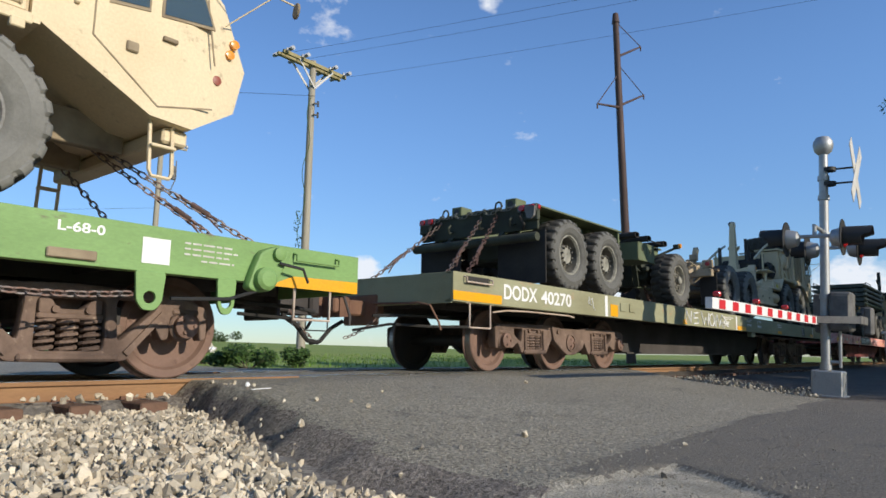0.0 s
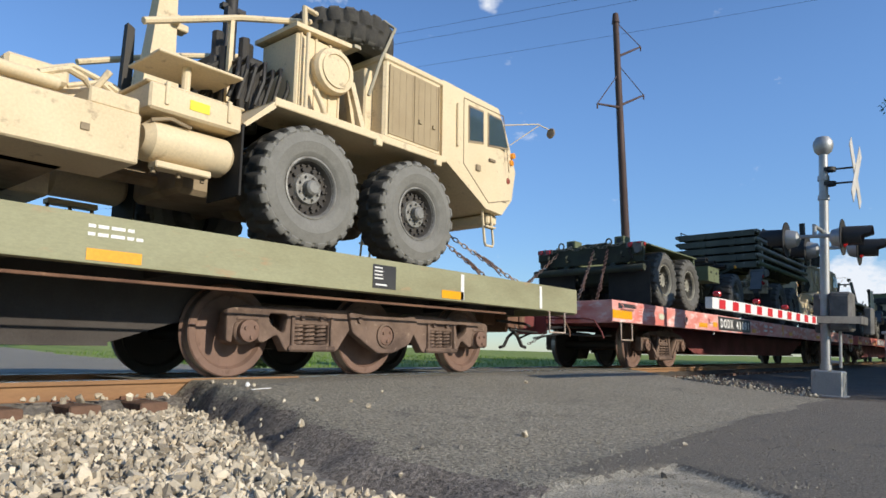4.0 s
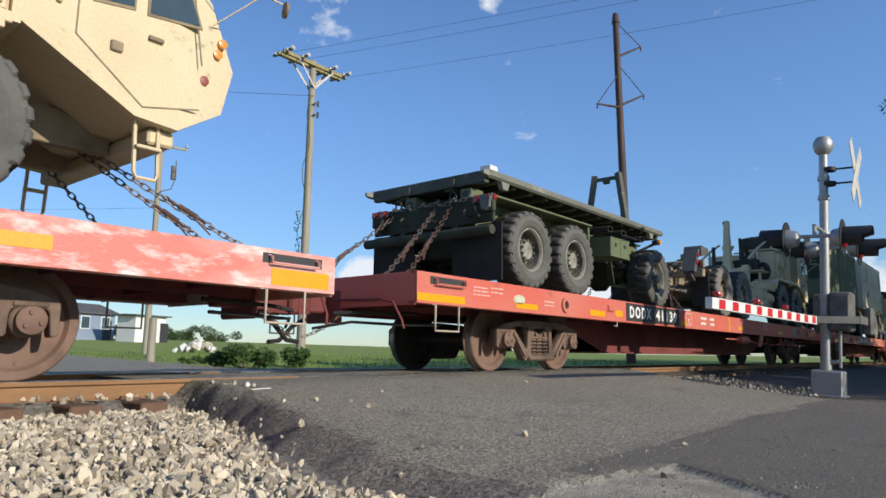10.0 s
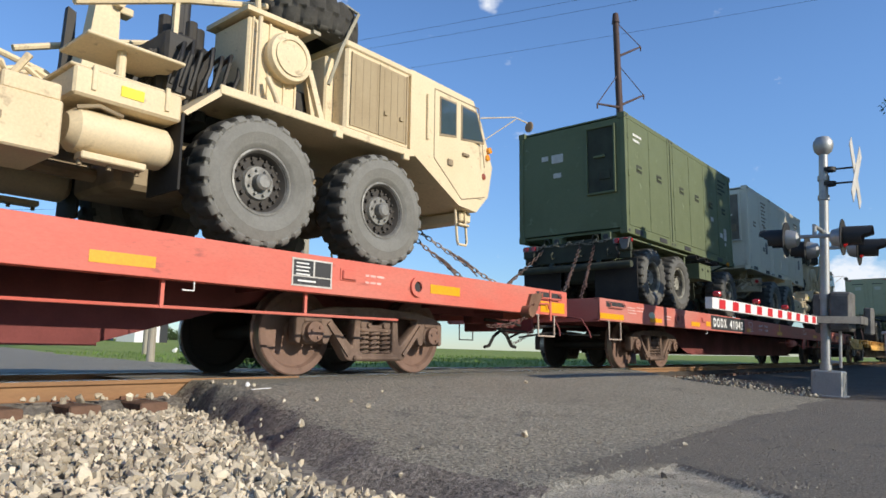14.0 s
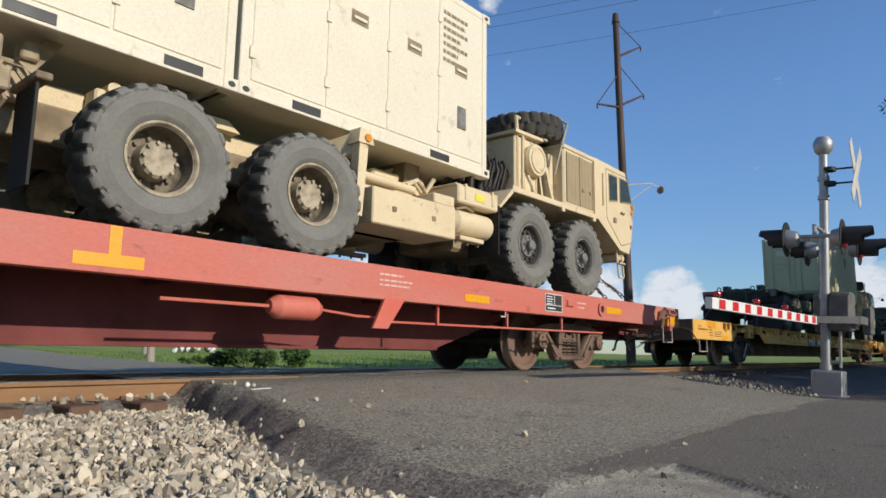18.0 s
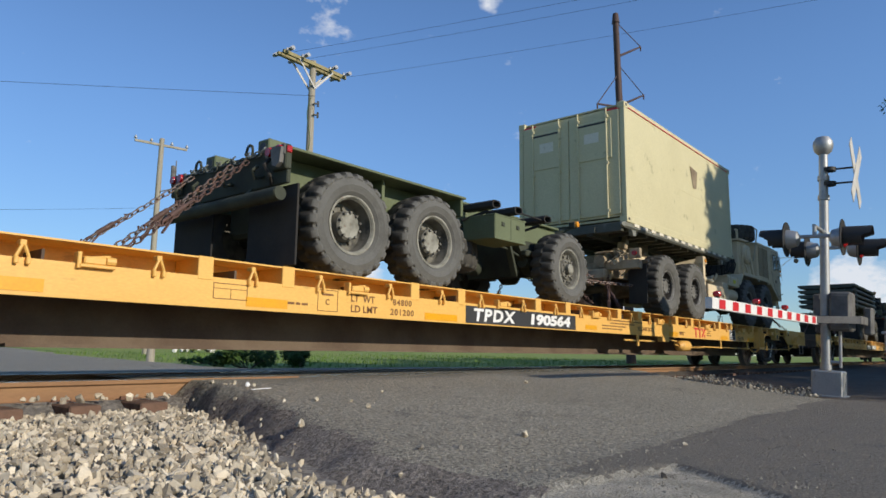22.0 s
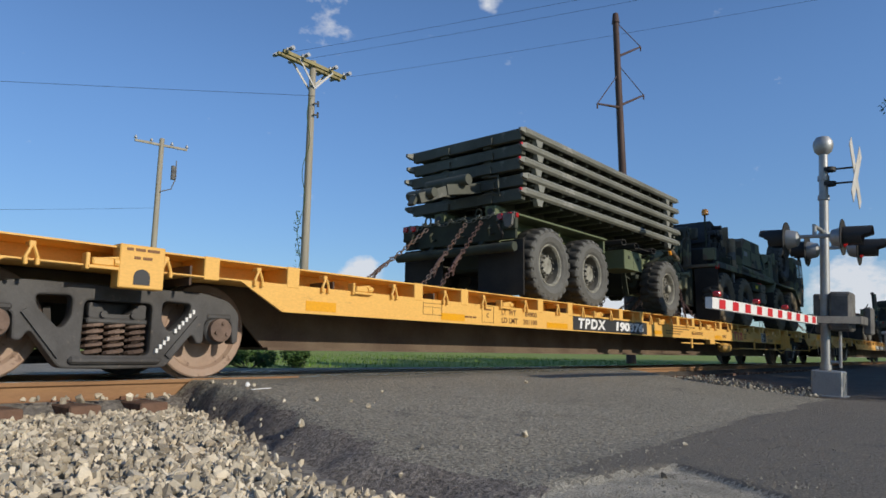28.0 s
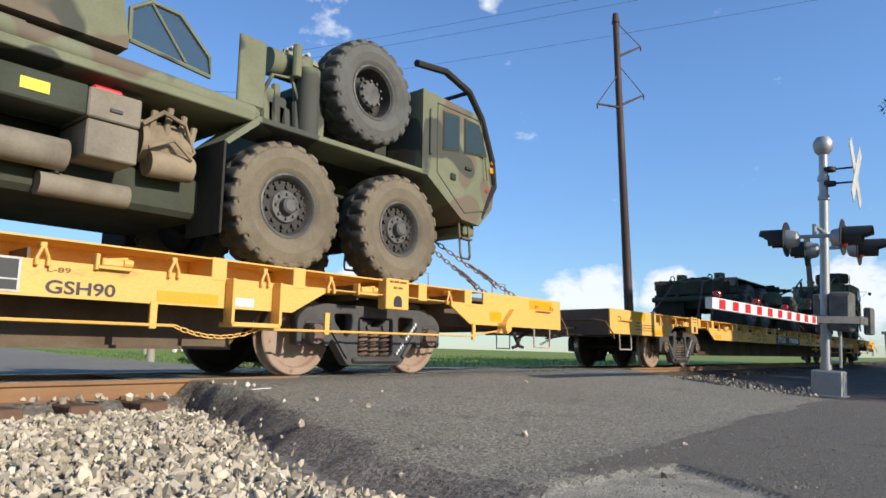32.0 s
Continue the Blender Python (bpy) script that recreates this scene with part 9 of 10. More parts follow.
    for s in (-1, 1):
        bm = bmesh.new()
        rod(bm, (-1.90, s * 0.36, 2.06), (-1.24, s * 0.42, 1.60), 0.062, seg=12)
        rod(bm, (-1.27, s * 0.42, 1.62), (-1.20, s * 0.42, 1.57), 0.075, seg=12)
        o = part("stay_leg", bm, P, t)
        bm = bmesh.new()
        rod(bm, (-1.24, s * 0.42, 1.60), (-0.78, s * 0.44, 1.26), 0.024, seg=10)
        part("stay_rod", bm, GALV_DULL, o)
    bm = bmesh.new()
    for k in range(4):
        y = -0.5 + 0.3 * k
        pipe(bm, [(-2.1, y * 0.5, 2.0), (-1.9, y * 0.8, 1.6 - 0.1 * k), (-1.6, y, 1.4), (-1.2, y, 1.2)], 0.008, 5)
    part("cable", bm, RUBBER, t)
    # tow bar and folded lift
    bm = bmesh.new()
    rod(bm, (-2.6, -0.1, 0.98), (-1.25, -0.3, 0.94), 0.075, seg=12)
    box(bm, -1.4, -1.1, -0.5, 0.1, 0.80, 1.10, 0.05)
    part("tow_bar", bm, P, t)
    # machinery, lamp, exhaust, panels
    bm = bmesh.new()
    hull(bm, [(x, y, z) for x, z in ((0.02, 2.15), (0.12, 2.42), (0.38, 2.66), (0.52, 2.80), (0.70, 2.76), (0.86, 2.66), (0.92, 2.30), (0.80, 2.05)) for y in (-0.70, 0.5)])
    for x0, x1, z0, z1, y in ((0.05, 0.30, 1.95, 2.25, -0.82), (0.30, 0.52, 2.30, 2.60, -0.76), (0.55, 0.80, 2.20, 2.50, -0.80), (0.62, 0.86, 2.50, 2.70, -0.74), (0.36, 0.60, 1.95, 2.2, -0.86), (0.70, 0.9, 1.9, 2.15, -0.86)):
        box(bm, x0, x1, y, 0.2, z0, z1, 0.03)
    for x, z, r in ((0.22, 2.40, 0.07), (0.45, 2.44, 0.09), (0.68, 2.62, 0.06), (0.72, 2.36, 0.08), (0.48, 2.10, 0.08), (0.20, 2.10, 0.06)):
        rod(bm, (x, -0.92, z), (x, -0.70, z), r, seg=12)
    for k in range(9):
        u = -0.15 + 0.12 * k
        rod(bm, (u, -0.98, 1.5), (u + 0.03, -0.92, 1.95 + 0.08 * (k % 3)), 0.035, seg=8)
    pipe(bm, [(-0.2, -0.8, 1.6), (-0.1, -0.85, 2.1), (0.1, -0.8, 2.35), (0.35, -0.78, 2.25)], 0.025, 6)
    pipe(bm, [(0.9, -0.85, 1.6), (0.98, -0.8, 2.1), (0.9, -0.75, 2.5), (0.75, -0.7, 2.7)], 0.025, 6)
    box(bm, -0.28, 0.95, -0.8, 0.8, 1.5, 1.98, 0.04)
    part("winch_drum", bm, ENGINE, t)
    bm = bmesh.new()
    pipe(bm, [(-0.3, -1.17, 1.55), (-0.3, -1.17, 1.80), (0.62, -1.17, 1.80), (0.62, -1.17, 1.55)], 0.014, 6)
    for k in range(7):
        u = -0.2 + k * 0.12
        rod(bm, (u, -1.15, 1.52), (u, -1.15, 1.70), 0.018, seg=6)
        rod(bm, (u, -1.15, 1.70), (u, -1.15, 1.74), 0.03, seg=8)
    part("control_lever", bm, D, t)
    part("control_box", blocks((-0.61, -0.42, -1.14, -0.85, 1.60, 1.90), c=0.015), P, t)
    bm = bmesh.new()
    rod(bm, (-0.56, -1.13, 1.42), (-0.53, -1.215, 1.42), 0.075, seg=14)
    part("corner_lamp", bm, LENS_RED, t)
    bm = bmesh.new()
    rod(bm, (-0.18, -0.8, 1.9), (-0.18, -0.8, 2.86), 0.025, seg=8)
    bp = part("beacon_pole", bm, D, t)
    bm = bmesh.new()
    turned(bm, [(0.085, -0.07), (0.085, 0.03), (0.06, 0.075)], 16)
    bmesh.ops.rotate(bm, verts=bm.verts, cent=(0, 0, 0), matrix=Euler((radians(90), 0, 0)).to_matrix())
    bmesh.ops.translate(bm, verts=bm.verts, vec=(-0.15, -0.8, 2.91))
    part("beacon", bm, LENS_AMBER, bp, "amber warning beacon")
    bm = bmesh.new()
    rod(bm, (0.89, -1.1, 1.62), (0.89, -1.1, 2.32), 0.10, seg=14)
    rod(bm, (0.89, -1.1, 1.52), (0.89, -1.1, 1.62), 0.13, seg=14)
    ex = part("jack", bm, TAN_DARK, t, "brown upright cylinder")
    bm = bmesh.new()
    rod(bm, (0.89, -1.1, 1.15), (0.89, -1.1, 1.52), 0.05, seg=10)
    part("jack_rod", bm, GALV_DULL, ex)
    bm = bmesh.new()
    rod(bm, (0.87, -1.1, 1.75), (0.87, -1.1, 1.95), 0.102, seg=14)
    part("jack_collar", bm, GALV_DULL, ex)
    bm = blocks((1.22, 1.27, -0.92, 0.9, 1.5, 2.72), c=0.01)
    box(bm, 1.27, 1.62, -0.90, -0.6, 1.66, 2.44, 0.02)
    box(bm, 1.0, 1.2, -0.8, 0.5, 1.5, 2.62, 0.02)
    part("headboard", bm, TAN_DARK, t, "brown upright panel")
    bm = bmesh.new()
    hull(bm, [(x, y, z) for x, z in ((1.60, 1.72), (1.60, 2.36), (1.75, 2.46), (3.25, 2.46), (3.38, 1.80), (3.38, 1.72)) for y in (-1.15, -0.35)])
    tb = part("tool_locker", bm, P, t)
    bm = bmesh.new()
    box(bm, 1.62, 3.34, -1.157, -1.149, 2.16, 2.175)
    box(bm, 2.38, 2.395, -1.157, -1.149, 1.74, 2.16)
    box(bm, 2.50, 2.62, -1.17, -1.149, 1.84, 1.90)
    part("locker_seam", bm, D, tb)
    part("locker_plate", blocks((1.78, 2.08, -1.157, -1.149, 1.98, 2.10)), GALV, tb)
    bm = bmesh.new()
    rod(bm, (1.48, -1.10, 1.60), (4.62, -1.08, 1.52), 0.095, seg=14)
    rod(bm, (2.4, -1.10, 1.578), (2.62, -1.10, 1.573), 0.10, seg=14)
    part("tow_tube", bm, P, t)
    bm = blocks((2.38, 3.10, -1.18, -0.7, 1.05, 1.30), c=0.015)
    sb = part("side_locker", bm, D, t)
    bm = blocks((3.10, 3.51, -1.195, -0.65, 0.73, 1.03), (3.095, 3.515, -1.20, -0.65, 1.045, 1.29), c=0.012)
    part("step_box", bm, TAN_GREY, t, "dusty grey-brown step box")
    part("box_latch", blocks((3.26, 3.36, -1.215, -1.195, 1.12, 1.15), c=0.004), INK, t)
    part("label_plate", blocks((2.62, 2.82, -1.187, -1.18, 1.13, 1.22)), LENS_YELLOW, sb, "small yellow label")
    part("red_cover", blocks((3.14, 3.38, -1.15, -0.9, 1.27, 1.34), c=0.02), RED_SIGN, sb, "red cloth cover")
    bm = bmesh.new()
    rod(bm, (2.35, -0.95, 0.75), (3.05, -0.95, 0.75), 0.13, seg=14)
    rod(bm, (2.9, -0.85, 0.52), (3.6, -0.85, 0.52), 0.10, seg=14)
    pieces("air_tank", bm, TAN_GREY, t)
    bm = bmesh.new()
    rod(bm, (3.62, -0.85, 1.05), (4.06, -0.85, 1.08), 0.19, seg=16)
    rod(bm, (3.70, -0.95, 0.84), (4.10, -0.95, 0.86), 0.12, seg=14)
    for u, h in ((3.68, 1.30), (3.82, 1.36), (3.95, 1.32), (4.05, 1.24)):
        rod(bm, (u, -1.0, 1.0), (u + 0.03, -1.02, h), 0.03, seg=8)
    pipe(bm, [(3.6, -1.05, 1.15), (3.75, -1.10, 1.28), (3.95, -1.1, 1.22), (4.1, -1.0, 1.02), (4.0, -0.95, 0.85)], 0.022, 6)
    pipe(bm, [(3.65, -1.08, 0.95), (3.85, -1.12, 1.05), (4.05, -1.08, 0.92)], 0.018, 6)
    part("muffler", bm, TAN_DARK, t, "brown dusty muffler with hoses")
    part("splash_plate", blocks((4.44, 4.74, -1.12, -1.08, 1.60, 2.30), c=0.012), P, t)
    ring = [(3.44, -1.02, 1.86), (3.43, -1.02, 2.15), (3.60, -1.02, 2.28), (3.87, -1.02, 2.27), (4.18, -1.02, 1.97), (4.20, -1.02, 1.78)]
    bm = bmesh.new()
    pipe(bm, ring + [ring[0]], 0.022, 6)
    pipe(bm, [(3.60, -1.02, 2.28), (3.95, -1.02, 1.84)], 0.014, 6)
    wf = part("window_frame", bm, P, t)
    bm = bmesh.new()
    plate(bm, [(a, c) for a, b, c in ring], -1.012, -1.004)
    part("pane", bm, GLASS, wf)
    bm = bmesh.new()
    rod(bm, (4.95, -0.80, 2.28), (5.42, -0.80, 2.30), 0.15, seg=16)
    rod(bm, (5.42, -0.82, 1.55), (5.42, -0.82, 2.45), 0.10, seg=14)
    for k in range(6):
        rod(bm, (4.72 + 0.13 * k, -0.98, 1.5), (4.74 + 0.13 * k, -0.92, 1.75 + 0.12 * (k % 3)), 0.045, seg=8)
    pipe(bm, [(4.75, -0.95, 1.7), (4.9, -1.0, 2.05), (5.15, -0.98, 2.1), (5.3, -0.95, 1.8)], 0.022, 6)
    part("filter_group", bm, P, t)
    front_small(t, 5.04)
    cab(t, 7.02, P, D, roof_bar=True, back=-0.04, mirror=False)
    lorry_wheel(t, 6.24, -0.92, 2.26, TYRE_DARK, RIM_DARK, -1, r=0.64, deep=True)
    return t


def front_small(t, a):
    P, D = CAMO, OLIVE_DARK
    bm = bmesh.new()
    for s in (-1, 1):
        y0, y1 = s * 0.62, s * 1.215
        box(bm, a - 0.42, a + 2.05, y0, y1, 1.42, 1.48, 0.008)
        hull(bm, [(a - 0.42, y, 1.47) for y in (y0, y1)] + [(a - 0.40, y, 1.40) for y in (y0, y1)] + [(a - 0.76, y, 1.15) for y in (y0, y1)] + [(a - 0.72, y, 1.12) for y in (y0, y1)])
    part("fender", bm, P, t)
    for s in (-1, 1):
        part("mudflap", blocks((a - 0.76, a - 0.735, s * 0.62, s * 1.21, 0.28, 1.15), c=0.004), RUBBER, t)
    bm = blocks((a + 0.35, a + 1.95, -0.6, 0.9, 1.48, 2.10), c=0.04)
    part("engine_cover", bm, D, t)
    bm = bmesh.new()
    for k in range(8):
        u = random.uniform(-0.3, 0.6)
        box(bm, a + u - 0.10, a + u + 0.10, -0.95, -0.55, 1.48, 1.60 + random.uniform(0, 0.35), 0.03)
    rod(bm, (a + 0.32, -1.0, 1.48), (a + 0.32, -1.0, 2.25), 0.12, seg=12)
    rod(bm, (a + 0.12, -1.05, 2.1), (a + 0.12, -1.05, 2.45), 0.05, seg=10)
    pieces("engine_part", bm, P, t)
    bm = blocks((a + 0.55, a + 0.66, -0.85, 0.6, 1.48, 2.3), c=0.02)
    part("spare_bracket", bm, D, t)

# ---------------------------------------------------------------- the train, car by car
W_RED, W_YEL = 1.59, 1.345


def khaki_car(label):
    L, dz, sill, W = 21.35, 1.225, 0.36, 1.59
    t = flatcar("flatcar", L, OLIVE_CAR, UNDER_DARK, dz, label, "three", 3.57)
    y, zb = -W, dz - sill
    for x0, x1, lo, hi in ((0.0, 0.98, 0.05, 0.36), (4.05, 4.32, 0.05, 0.6), (7.2, 7.42, 0.05, 0.3), (10.65, 11.35, 0.04, 0.3), (14.3, 14.7, 0.06, 0.3), (18.2, 18.6, 0.06, 0.32)):
        patch(t, "reflector", x0, x1, zb + sill * lo, zb + sill * hi, y, AMBER, "worn orange strip")
    write("lettering", "DODX", 0.20, WHITE, t, 1.03, y - 0.004, zb + 0.09, 0.80, label="white painted letters")
    write("lettering", "40270", 0.19, WHITE, t, 1.93, y - 0.004, zb + 0.085, 0.84, label="white painted numbers")
    for x in (3.86, 10.58):
        patch(t, "white_bar", x, x + 0.09, zb + 0.01, dz - 0.02, y, WHITE)
    patch(t, "grab_recess", 0.24, 0.70, zb + sill * 0.64, zb + sill * 0.90, y, RUBBER)
    grab(t, 0.46, zb + sill * 0.74, 0.52, y - 0.002, STEP_WORN)
    for x in (4.4, 4.75):
        part("card_holder", blocks((x, x + 0.2, y - 0.02, y, zb + 0.12, zb + 0.26), c=0.006), OLIVE_CAR, t)
    # loose white scrawl along the sill
    for x0, shape in ((7.35, ((0.0, 0.1), (0.05, 0.9), (0.28, 0.12), (0.33, 0.9))), (7.80, ((0.25, 0.85), (0.02, 0.8), (0.0, 0.45), (0.22, 0.5), (0.25, 0.15), (0.0, 0.08))),
                      (8.25, ((0.0, 0.95), (0.12, 0.08), (0.24, 0.6), (0.36, 0.08), (0.45, 0.95))),
                      (8.72, ((0.22, 0.92), (0.06, 0.8), (0.0, 0.45), (0.08, 0.12), (0.24, 0.08), (0.34, 0.4), (0.30, 0.8), (0.20, 0.93))),
                      (9.10, ((0.0, 0.05), (0.13, 0.92), (0.26, 0.08), (0.48, 0.95), (0.36, 0.55), (0.42, 0.35), (0.58, 0.02))), (9.55, ((0.0, 0.95), (0.16, 0.7), (0.30, 0.5))),
                      (9.62, ((0.0, 0.45), (0.12, 0.30), (0.26, 0.36))), (3.30, ((0.03, 0.85), (0.0, 0.55), (0.08, 0.42), (0.05, 0.70), (0.13, 0.80), (0.16, 0.35), (0.22, 0.22)))):
        bm = bmesh.new()
        pipe(bm, [(x0 + a, y - 0.004, zb + 0.02 + 0.31 * b) for a, b in shape], 0.018 if x0 > 4 else 0.008, 4)
        part("scrawl", bm, WHITE, t, "white spray-painted scrawl")
    write("lettering", "FMS", 0.13, WHITE, t, 9.72, y - 0.005, zb + 0.06, 0.34)
    write("lettering", "LD LMT", 0.06, WHITE, t, 11.45, y - 0.004, zb + 0.24, 0.36)
    write("lettering", "301900", 0.06, WHITE, t, 11.45, y - 0.004, zb + 0.13, 0.38)
    write("lettering", "LT WT", 0.06, WHITE, t, 12.35, y - 0.004, zb + 0.24, 0.3)
    marks(t, [(12.35, zb + 0.13, 0.33, 0.055), (14.3, zb + 0.26, 0.34, 0.025), (14.3, zb + 0.2, 0.4, 0.025), (9.7, zb + 0.27, 0.7, 0.02), (9.7, zb + 0.23, 0.5, 0.02)], y, WHITE)
    stencil_panel(t, 17.1, zb + 0.05, 0.34, 0.25, y)
    for x in (18.55, 20.3):
        patch(t, "white_bar", x, x + 0.06, zb + 0.02, dz - 0.03, y, WHITE)
    bm = bmesh.new()
    pipe(bm, [(12.0, -1.5, 0.80), (13.2, -1.5, 0.76), (16, -1.52, 0.77), (19.6, -1.5, 0.78)], 0.014, 6)
    part("brake_rod", bm, RUST, t)
    # thin pale bar that stands in for a highlight along the sill edge
    bm = bmesh.new()
    pipe(bm, [(1.02, -1.42, 0.79), (1.22, -1.50, 0.818), (1.7, -1.52, 0.832), (2.8, -1.52, 0.828), (3.0, -1.50, 0.812)], 0.012, 7)
    part("sill_highlight", bm, STEP_WORN, t, "thin pale bar painting the highlight on the sill's lower edge")
    part("brake_bracket", blocks((11.9, 12.2, -1.57, -1.45, 0.74, 0.86), c=0.01), OLIVE_CAR, t)
    return t


def green_car(label):
    L, dz, sill, W = 21.6, 1.205, 0.385, 1.59
    t = flatcar("flatcar", L, GREEN_CAR, UNDER_DARK, dz, label, "brown", 2.45)
    y, zb = -W, dz - sill
    e = L - 4.66
    write("lettering", "L-68-0", 0.075, WHITE, t, e + 1.86, y - 0.004, dz - 0.13, 0.32)
    patch(t, "white_patch", e + 2.46, e + 2.68, zb + 0.09, zb + 0.29, y, WHITE)
    marks(t, [(e + 2.8, zb + 0.28, 0.44, 0.014), (e + 2.8, zb + 0.235, 0.48, 0.014), (e + 2.8, zb + 0.19, 0.4, 0.014), (e + 2.95, zb + 0.145, 0.3, 0.014)], y, SIGN_WHITE)
    part("card_holder", blocks((e + 1.8, e + 2.13, y - 0.03, y, zb + 0.06, zb + 0.13), c=0.008), TAN_DARK, t)
    bm = bmesh.new()
    plate(bm, [(L - 1.05, zb + 0.01), (L - 0.01, zb + 0.01), (L - 0.01, zb + 0.125), (L - 0.80, zb + 0.115)], y - 0.004, y - 0.0005)
    part("reflector", bm, AMBER, t, "worn orange strip")
    for x, w in ((e + 2.42, 0.24), (e + 3.1, 0.18)):
        bm = bmesh.new()
        casting(bm, [[(x, zb + 0.03), (x + w, zb + 0.03), (x + w * 0.92, zb - 0.20), (x + w * 0.70, zb - 0.27), (x + w * 0.30, zb - 0.27), (x + w * 0.08, zb - 0.20)],
                     [(x + w * 0.5 + 0.05 * math.cos(q), zb - 0.17 + 0.05 * math.sin(q)) for q in (0, 0.8, 1.6, 2.4, 3.2, 4.0, 4.7, 5.5)]], -W - 0.012, -W + 0.02, 0.006, 0.03)
        part("gusset", bm, GREEN_CAR, t)
    bm = bmesh.new()
    casting(bm, [[(e + 3.33, zb - 0.04), (e + 3.42, zb - 0.07), (e + 3.58, zb - 0.05), (e + 3.66, zb + 0.10), (e + 3.78, dz - 0.05), (e + 3.62, dz - 0.02), (e + 3.45, dz - 0.09), (e + 3.38, zb + 0.12)]], -W - 0.10, -W + 0.01, 0.02, 0.06)
    hb = part("hand_brake", bm, GREEN_CAR, t, "green hand brake gear housing")
    bm = bmesh.new()
    turned(bm, [(0.10, -W - 0.10), (0.10, -W - 0.16), (0.07, -W - 0.185), (0.03, -W - 0.19)], 18, (e + 3.48, 0, zb + 0.05))
    turned(bm, [(0.06, -W - 0.10), (0.06, -W - 0.14), (0.04, -W - 0.15)], 14, (e + 3.62, 0, dz - 0.10))
    pieces("gear_cover", bm, GREEN_CAR, hb)
    bm = bmesh.new()
    pipe(bm, [(e + 3.62, -W - 0.13, zb + 0.20), (e + 3.86, -W - 0.15, zb + 0.17), (e + 3.92, -W - 0.15, zb + 0.05)], 0.014, 6)
    part("brake_lever", bm, BLACK, hb)
    bm = bmesh.new()
    pipe(bm, [(e + 3.45, -W - 0.08, zb - 0.05), (e + 3.2, -W - 0.02, zb - 0.14), (e + 2.7, -W - 0.02, zb - 0.17)], 0.016, 6)
    part("brake_rod", bm, BLACK, hb)
    bm = bmesh.new()
    chain_bm(bm, (e + 0.8, -W - 0.01, zb - 0.10), (e + 2.4, -W - 0.01, zb - 0.15), 0.06, scale=1.3)
    part("brake_chain", bm, CHAIN, t)
    grab(t, L - 0.55, zb + 0.28, 0.5, y - 0.002, GREEN_CAR)
    return t


CARS = [
    (4.66 - 21.6, green_car("leaf green flatcar with white stencils and an orange strip")),
    (6.17, khaki_car("weathered khaki six-axle flatcar with white scrawl and lettering")),
]
SP = ((0.0, 0.85, 0.04, 0.30), (1.94, 2.47, 0.10, 0.32), (3.98, 4.48, 0.12, 0.38), (4.85, 5.12, 0.2, 0.5), (7.75, 8.05, 0.1, 0.35), (14.95, 15.44, 0.16, 0.42), (18.63, 19.16, 0.3, 0.6), (20.95, 21.6, 0.06, 0.5))
SP_FADED = ((0.0, 0.74, 0.12, 0.52),) + SP[2:]
CARS += [
    (28.70, red_car(0, 21.68, RED_FADED, "41091", 5.20, "faded pink-red flatcar with white streaks and number board", SP_FADED)),
    (51.56, red_car(0, 21.68, RED, "41139", 5.26, "red flatcar with amber strips and number board", SP, True)),
    (74.28, red_car(0, 21.72, RED_DULL, "41042", 5.17, "dull red flatcar with amber strips and number board", SP, True)),
    (97.44, yellow_car(4.02, 28.55, "190564", "long yellow flatcar with tie-down brackets along its sides")),
    (127.75, yellow_car(3.66, 28.55, "190376", "long yellow flatcar with tie-down brackets along its sides")),
    (157.95, yellow_car(3.85, 28.55, "190000", "long yellow flatcar with tie-down brackets along its sides")),
]
for s, car in CARS:
    ride(car, s)


# loads: rear axle's place along the train and the deck's height under the tyres
Z_RED, Z_KHAKI, Z_YEL = 1.165, 1.225, 1.027
TRUCKS = [
    (-5.72, 1.205, "sand-painted eight-wheeled army cargo truck chained to a flatcar"),
    (17.2, Z_KHAKI, "sand-painted eight-wheeled army cargo truck with a bare hook arm"),
    (40.18, Z_RED, "sand-painted army cargo truck carrying a stack of dark racks"),
    (62.65, Z_RED, "sand-painted eight-wheeled army cargo truck with a bare hook arm"),
    (85.58, Z_RED, "sand-painted army cargo truck carrying cream containers"),
    (114.85, Z_YEL, "sand-painted army cargo truck carrying a khaki container"),
]
for k, (s, z, label) in enumerate(TRUCKS):
    truck = load_truck(label, TYRE if k in (0, 1, 3, 4) else TYRE_DARK, RIM_TAN if k in (3, 4) else RIM_STEEL, loaded=k in (2, 4, 5), guard=k in (2, 3))
    ride(truck, s - (0.09 if k < 5 else 0.02), z, *((6.45, (0.956, 1.05, 0.956)) if k < 5 else (6.60, (0.985, 1.02, 0.985))))
ride(load_truck("dark army cargo truck standing on a flatcar", TYRE_DARK, RIM_OLIVE, CAMO), 175.4, Z_YEL)
ride(recovery_truck("woodland camouflage army recovery truck with folded crane and muddy tyres"), 146.30, Z_YEL)
TRAILERS = [
    (9.38, Z_KHAKI, "olive green three-axle army trailer without a load"),
    (31.55, Z_RED, "olive green three-axle army trailer without a load"),
    (54.28, Z_RED, "olive green three-axle army trailer carrying a flat rack"),
    (77.0, Z_RED, "olive green three-axle army trailer carrying green containers"),
    (106.1, Z_YEL, "olive green three-axle army trailer without a load"),
    (137.80, Z_YEL, "olive green three-axle army trailer carrying stacked racks"),
    (166.6, Z_YEL, "dark three-axle army trailer without a load"),
]
for s, z, label in TRAILERS:
    if z == Z_YEL:
        ride(load_trailer(label), s + 0.07, z)
    else:
        ride(load_trailer(label), s - 0.10, z, 6.47, (0.965, 1.04, 0.965))

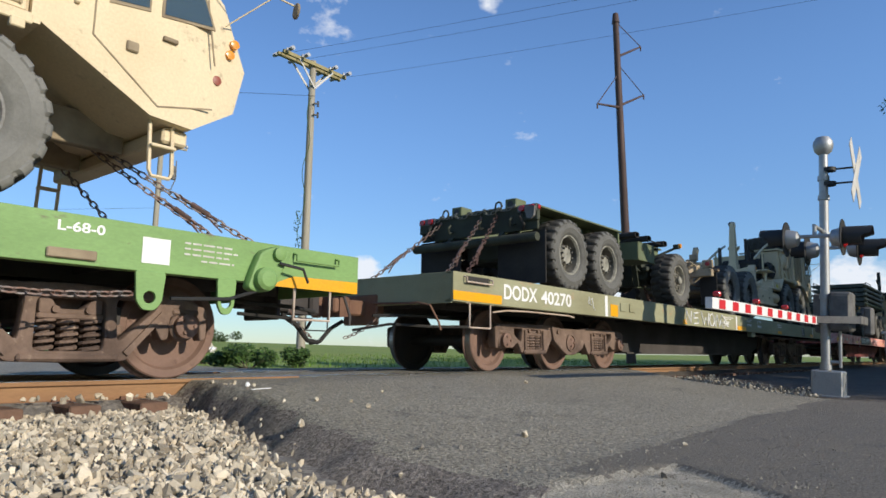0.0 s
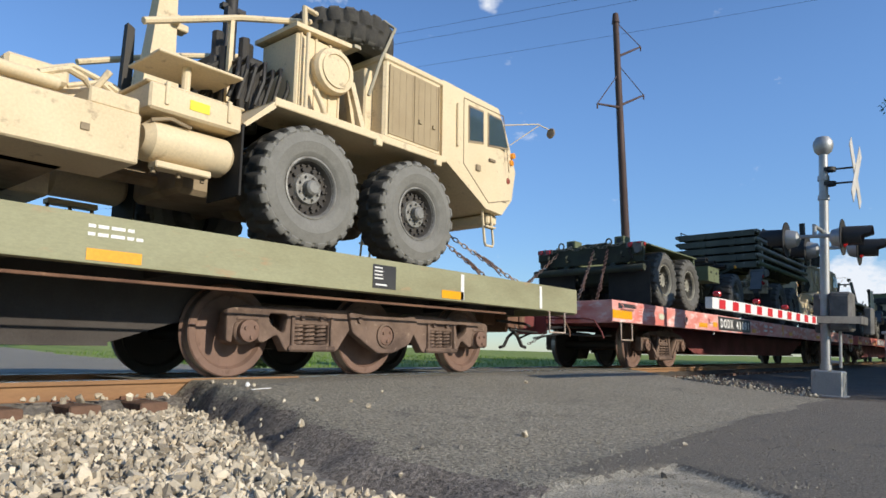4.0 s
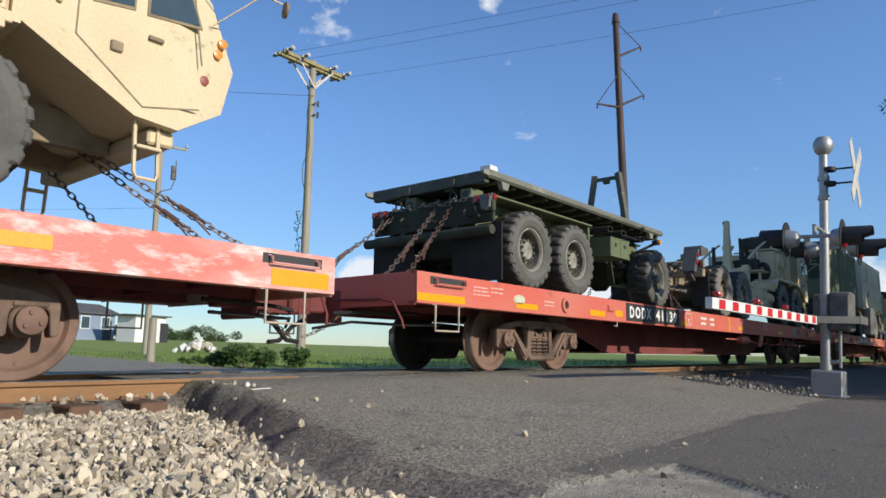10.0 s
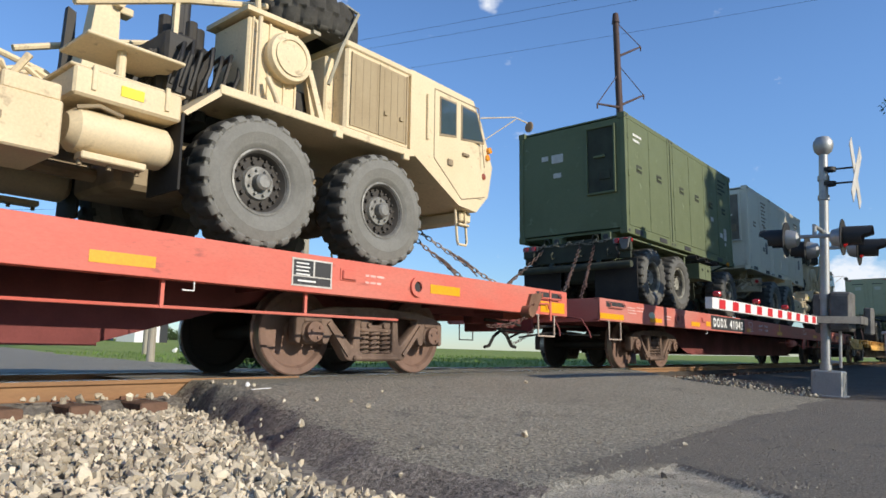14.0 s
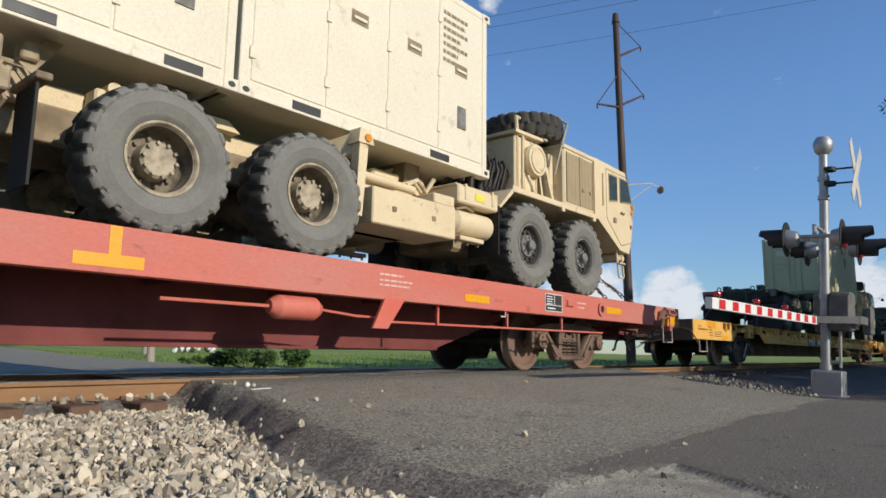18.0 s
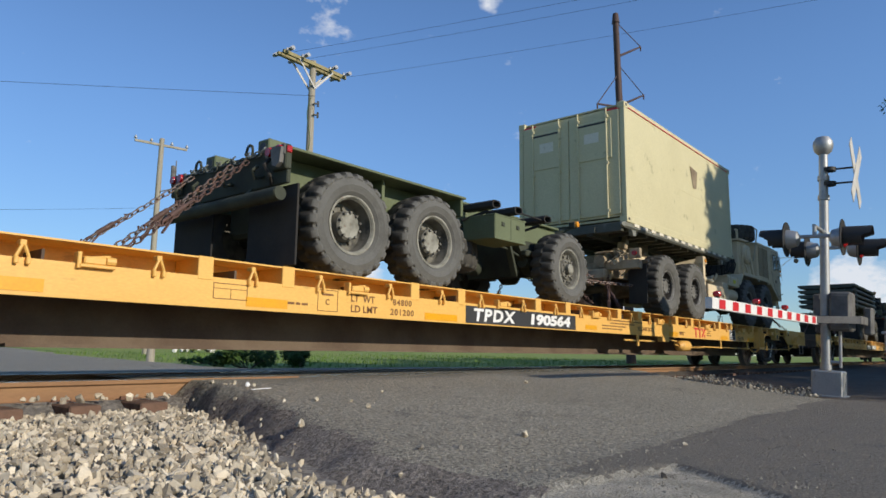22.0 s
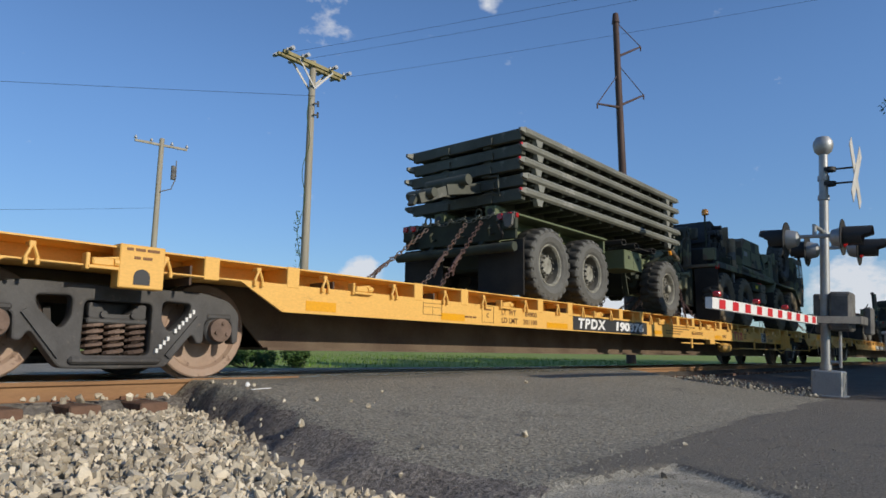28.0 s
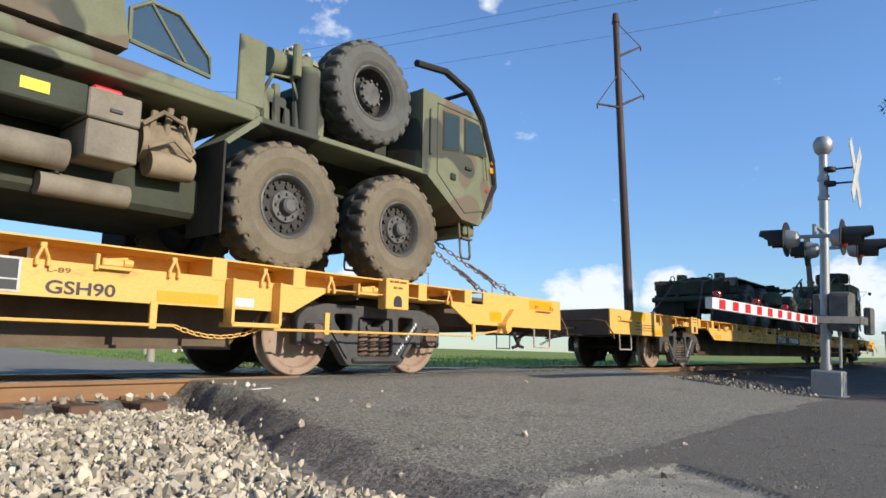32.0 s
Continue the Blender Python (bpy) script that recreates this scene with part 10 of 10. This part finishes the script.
# racks
ride(load_rack("dark green flat load rack with a lifting frame", True), 54.28 - 0.85, Z_RED + 1.54)
for k in range(5):
    ride(load_rack("dark green flat load rack in a stack of five", tail=k == 1, red_end=k in (0, 2, 3)), 137.99 - 0.80 + (0.0, 0.05, -0.03, 0.02, 0.0)[k], Z_YEL + 1.60 + 0.237 * k)
    ride(load_rack("olive green flat load rack at the foot of a stack" if k == 0 else "dark green flat load rack in a stack of five", rails=k == 4, olive=k == 0), 40.13 - 1.24, Z_RED + 1.72 + 0.237 * k)
ride(load_rack("dark green flat load rack under a container"), 114.9 - 1.95, Z_YEL + 1.62)

# containers
c = container("small green steel container with latched side doors", 2.20, BOX_GREEN, "doors")
stencils(c, 0.35, 2.0, (0.4, 0.3), WHITE)
ride(c, 76.18, Z_RED + 1.385)
c = container("green steel container with latched side doors", 4.02, BOX_GREEN, "doors")
stencils(c, 3.05, 2.1, (0.6, 0.45, 0.55, 0.3), OLIVE_DARK)
for x0_, x1_, z0_, z1_ in ((3.36, 3.56, 0.62, 0.92), (3.08, 3.28, 0.66, 0.77), (2.44, 2.62, 0.98, 1.08), (3.42, 3.50, 0.48, 0.55)):
    part("data_plate", blocks((x0_, x1_, -1.226, -1.219, z0_, z1_)), SIGN_WHITE, c, "pale data plate")
ride(c, 78.43, Z_RED + 1.385)
c = container("small cream steel container with black stencils", 2.24, BOX_WHITE, "doors")
stencils(c, 1.35, 2.1, (0.5, 0.4, 0.45, 0.35, 0.5, 0.4, 0.3), TAN_DARK)
part("stencil_block", blocks((1.62, 1.80, -1.232, -1.215, 0.62, 0.95)), RIM_STEEL, c)
part("stencil_block", blocks((1.35, 1.52, -1.232, -1.215, 0.66, 0.78)), RIM_STEEL, c)
ride(c, 83.96, Z_RED + 1.50)
c = container("cream steel container with black stencils", 3.90, BOX_WHITE, "doors")
stencils(c, 2.95, 2.05, (0.5, 0.45, 0.5, 0.35, 0.5, 0.3, 0.5), TAN_DARK)
part("stencil_block", blocks((3.25, 3.42, -1.232, -1.215, 0.55, 0.85)), RIM_STEEL, c)
ride(c, 86.25, Z_RED + 1.50)
ride(container("long khaki steel container with a red top edge", 6.24, BOX_TAN, "plain"), 113.0, Z_YEL + 1.74)

# chains: at both ends of every vehicle
for s, z, _ in TRAILERS:
    w = 1.25 if z == Z_YEL else 1.4
    for u, b in ((-0.55, 0.9), (-0.25, 0.55), (0.55, 0.9)):
        tie_chain((-0.86, u, 1.22), (-2.3, b * (1 if u > 0 else -1) * w / 1.25, 0.0), s, z, rust=u < -0.4)
    tie_chain((5.1, -0.3, 0.72), (5.7, -1.15, 0.0), s, z)
    tie_chain((5.1, 0.3, 0.72), (5.8, 1.15, 0.0), s, z)
for s, z, f in [(a, b, 8.25 if b != Z_YEL else 8.65) for a, b, _ in TRUCKS] + [(175.4, Z_YEL, 8.80), (146.24, Z_YEL, 7.95)]:
    for u, e in ((-0.45, -1.15), (0.45, 1.15), (-0.30, -0.7)):
        tie_chain((f, u, 0.86), (f + 1.35, e, 0.0), s, z, binder=u != 0.45)
    for u, e in ((-0.5, -1.0), (-0.3, -1.25), (0.5, 1.0)):
        tie_chain((-1.25, u, 0.85), (-2.1 - 0.3 * abs(u), e, 0.0), s, z, rust=True)
# slack chains heaped between each trailer's drawbar and the truck behind it
g_ = np.random.default_rng(31)
for (s, z, _), span_ in zip(TRAILERS, (2.0, 2.9, 2.6, 2.8, 2.9, 2.6, 2.9)):
    for k in range(7):
        a = (5.15 + g_.uniform(0, 0.35), g_.uniform(-0.6, 0.4), 1.0 - 0.3 * g_.uniform())
        b = (5.6 + g_.uniform(0.1, span_ - 0.6), g_.uniform(-1.1, 0.6), (0.0, 0.0, 0.55, 0.75, 0.0, 0.7, 0.6)[k])
        tie_chain(a, b, s, z, binder=k % 3 == 0, rust=k % 3 == 1)
# chains heaped over the tow bar behind the recovery truck
for k in range(12):
    a = (-1.05 - 0.13 * k + g_.uniform(-0.1, 0.1), g_.uniform(-0.6, 0.1), 0.98 + g_.uniform(-0.08, 0.06))
    b = (a[0] - g_.uniform(-0.5, 0.9), g_.uniform(-1.0, 0.5), (0.0, 0.35, 0.7)[k % 3])
    tie_chain(a, b, 146.30, Z_YEL, binder=k % 5 == 0, rust=k % 4 == 1)


def motions():
    """The train rolls past at an even speed; its wheelsets turn with it."""
    go = Matrix.Translation((-SPEED * 32.0, 0, 0))
    for ob, m in RIDERS:
        walk(ob, [(0, m), (32, go @ m)])
    n = 320
    for ob, x, z, r in TURNERS:
        turn = -SPEED * 32.0 / r
        walk(ob, [(32.0 * i / n, Matrix.Translation((x, 0, z)) @ Matrix.Rotation(turn * i / n, 4, "Y")) for i in range(n + 1)])


motions()
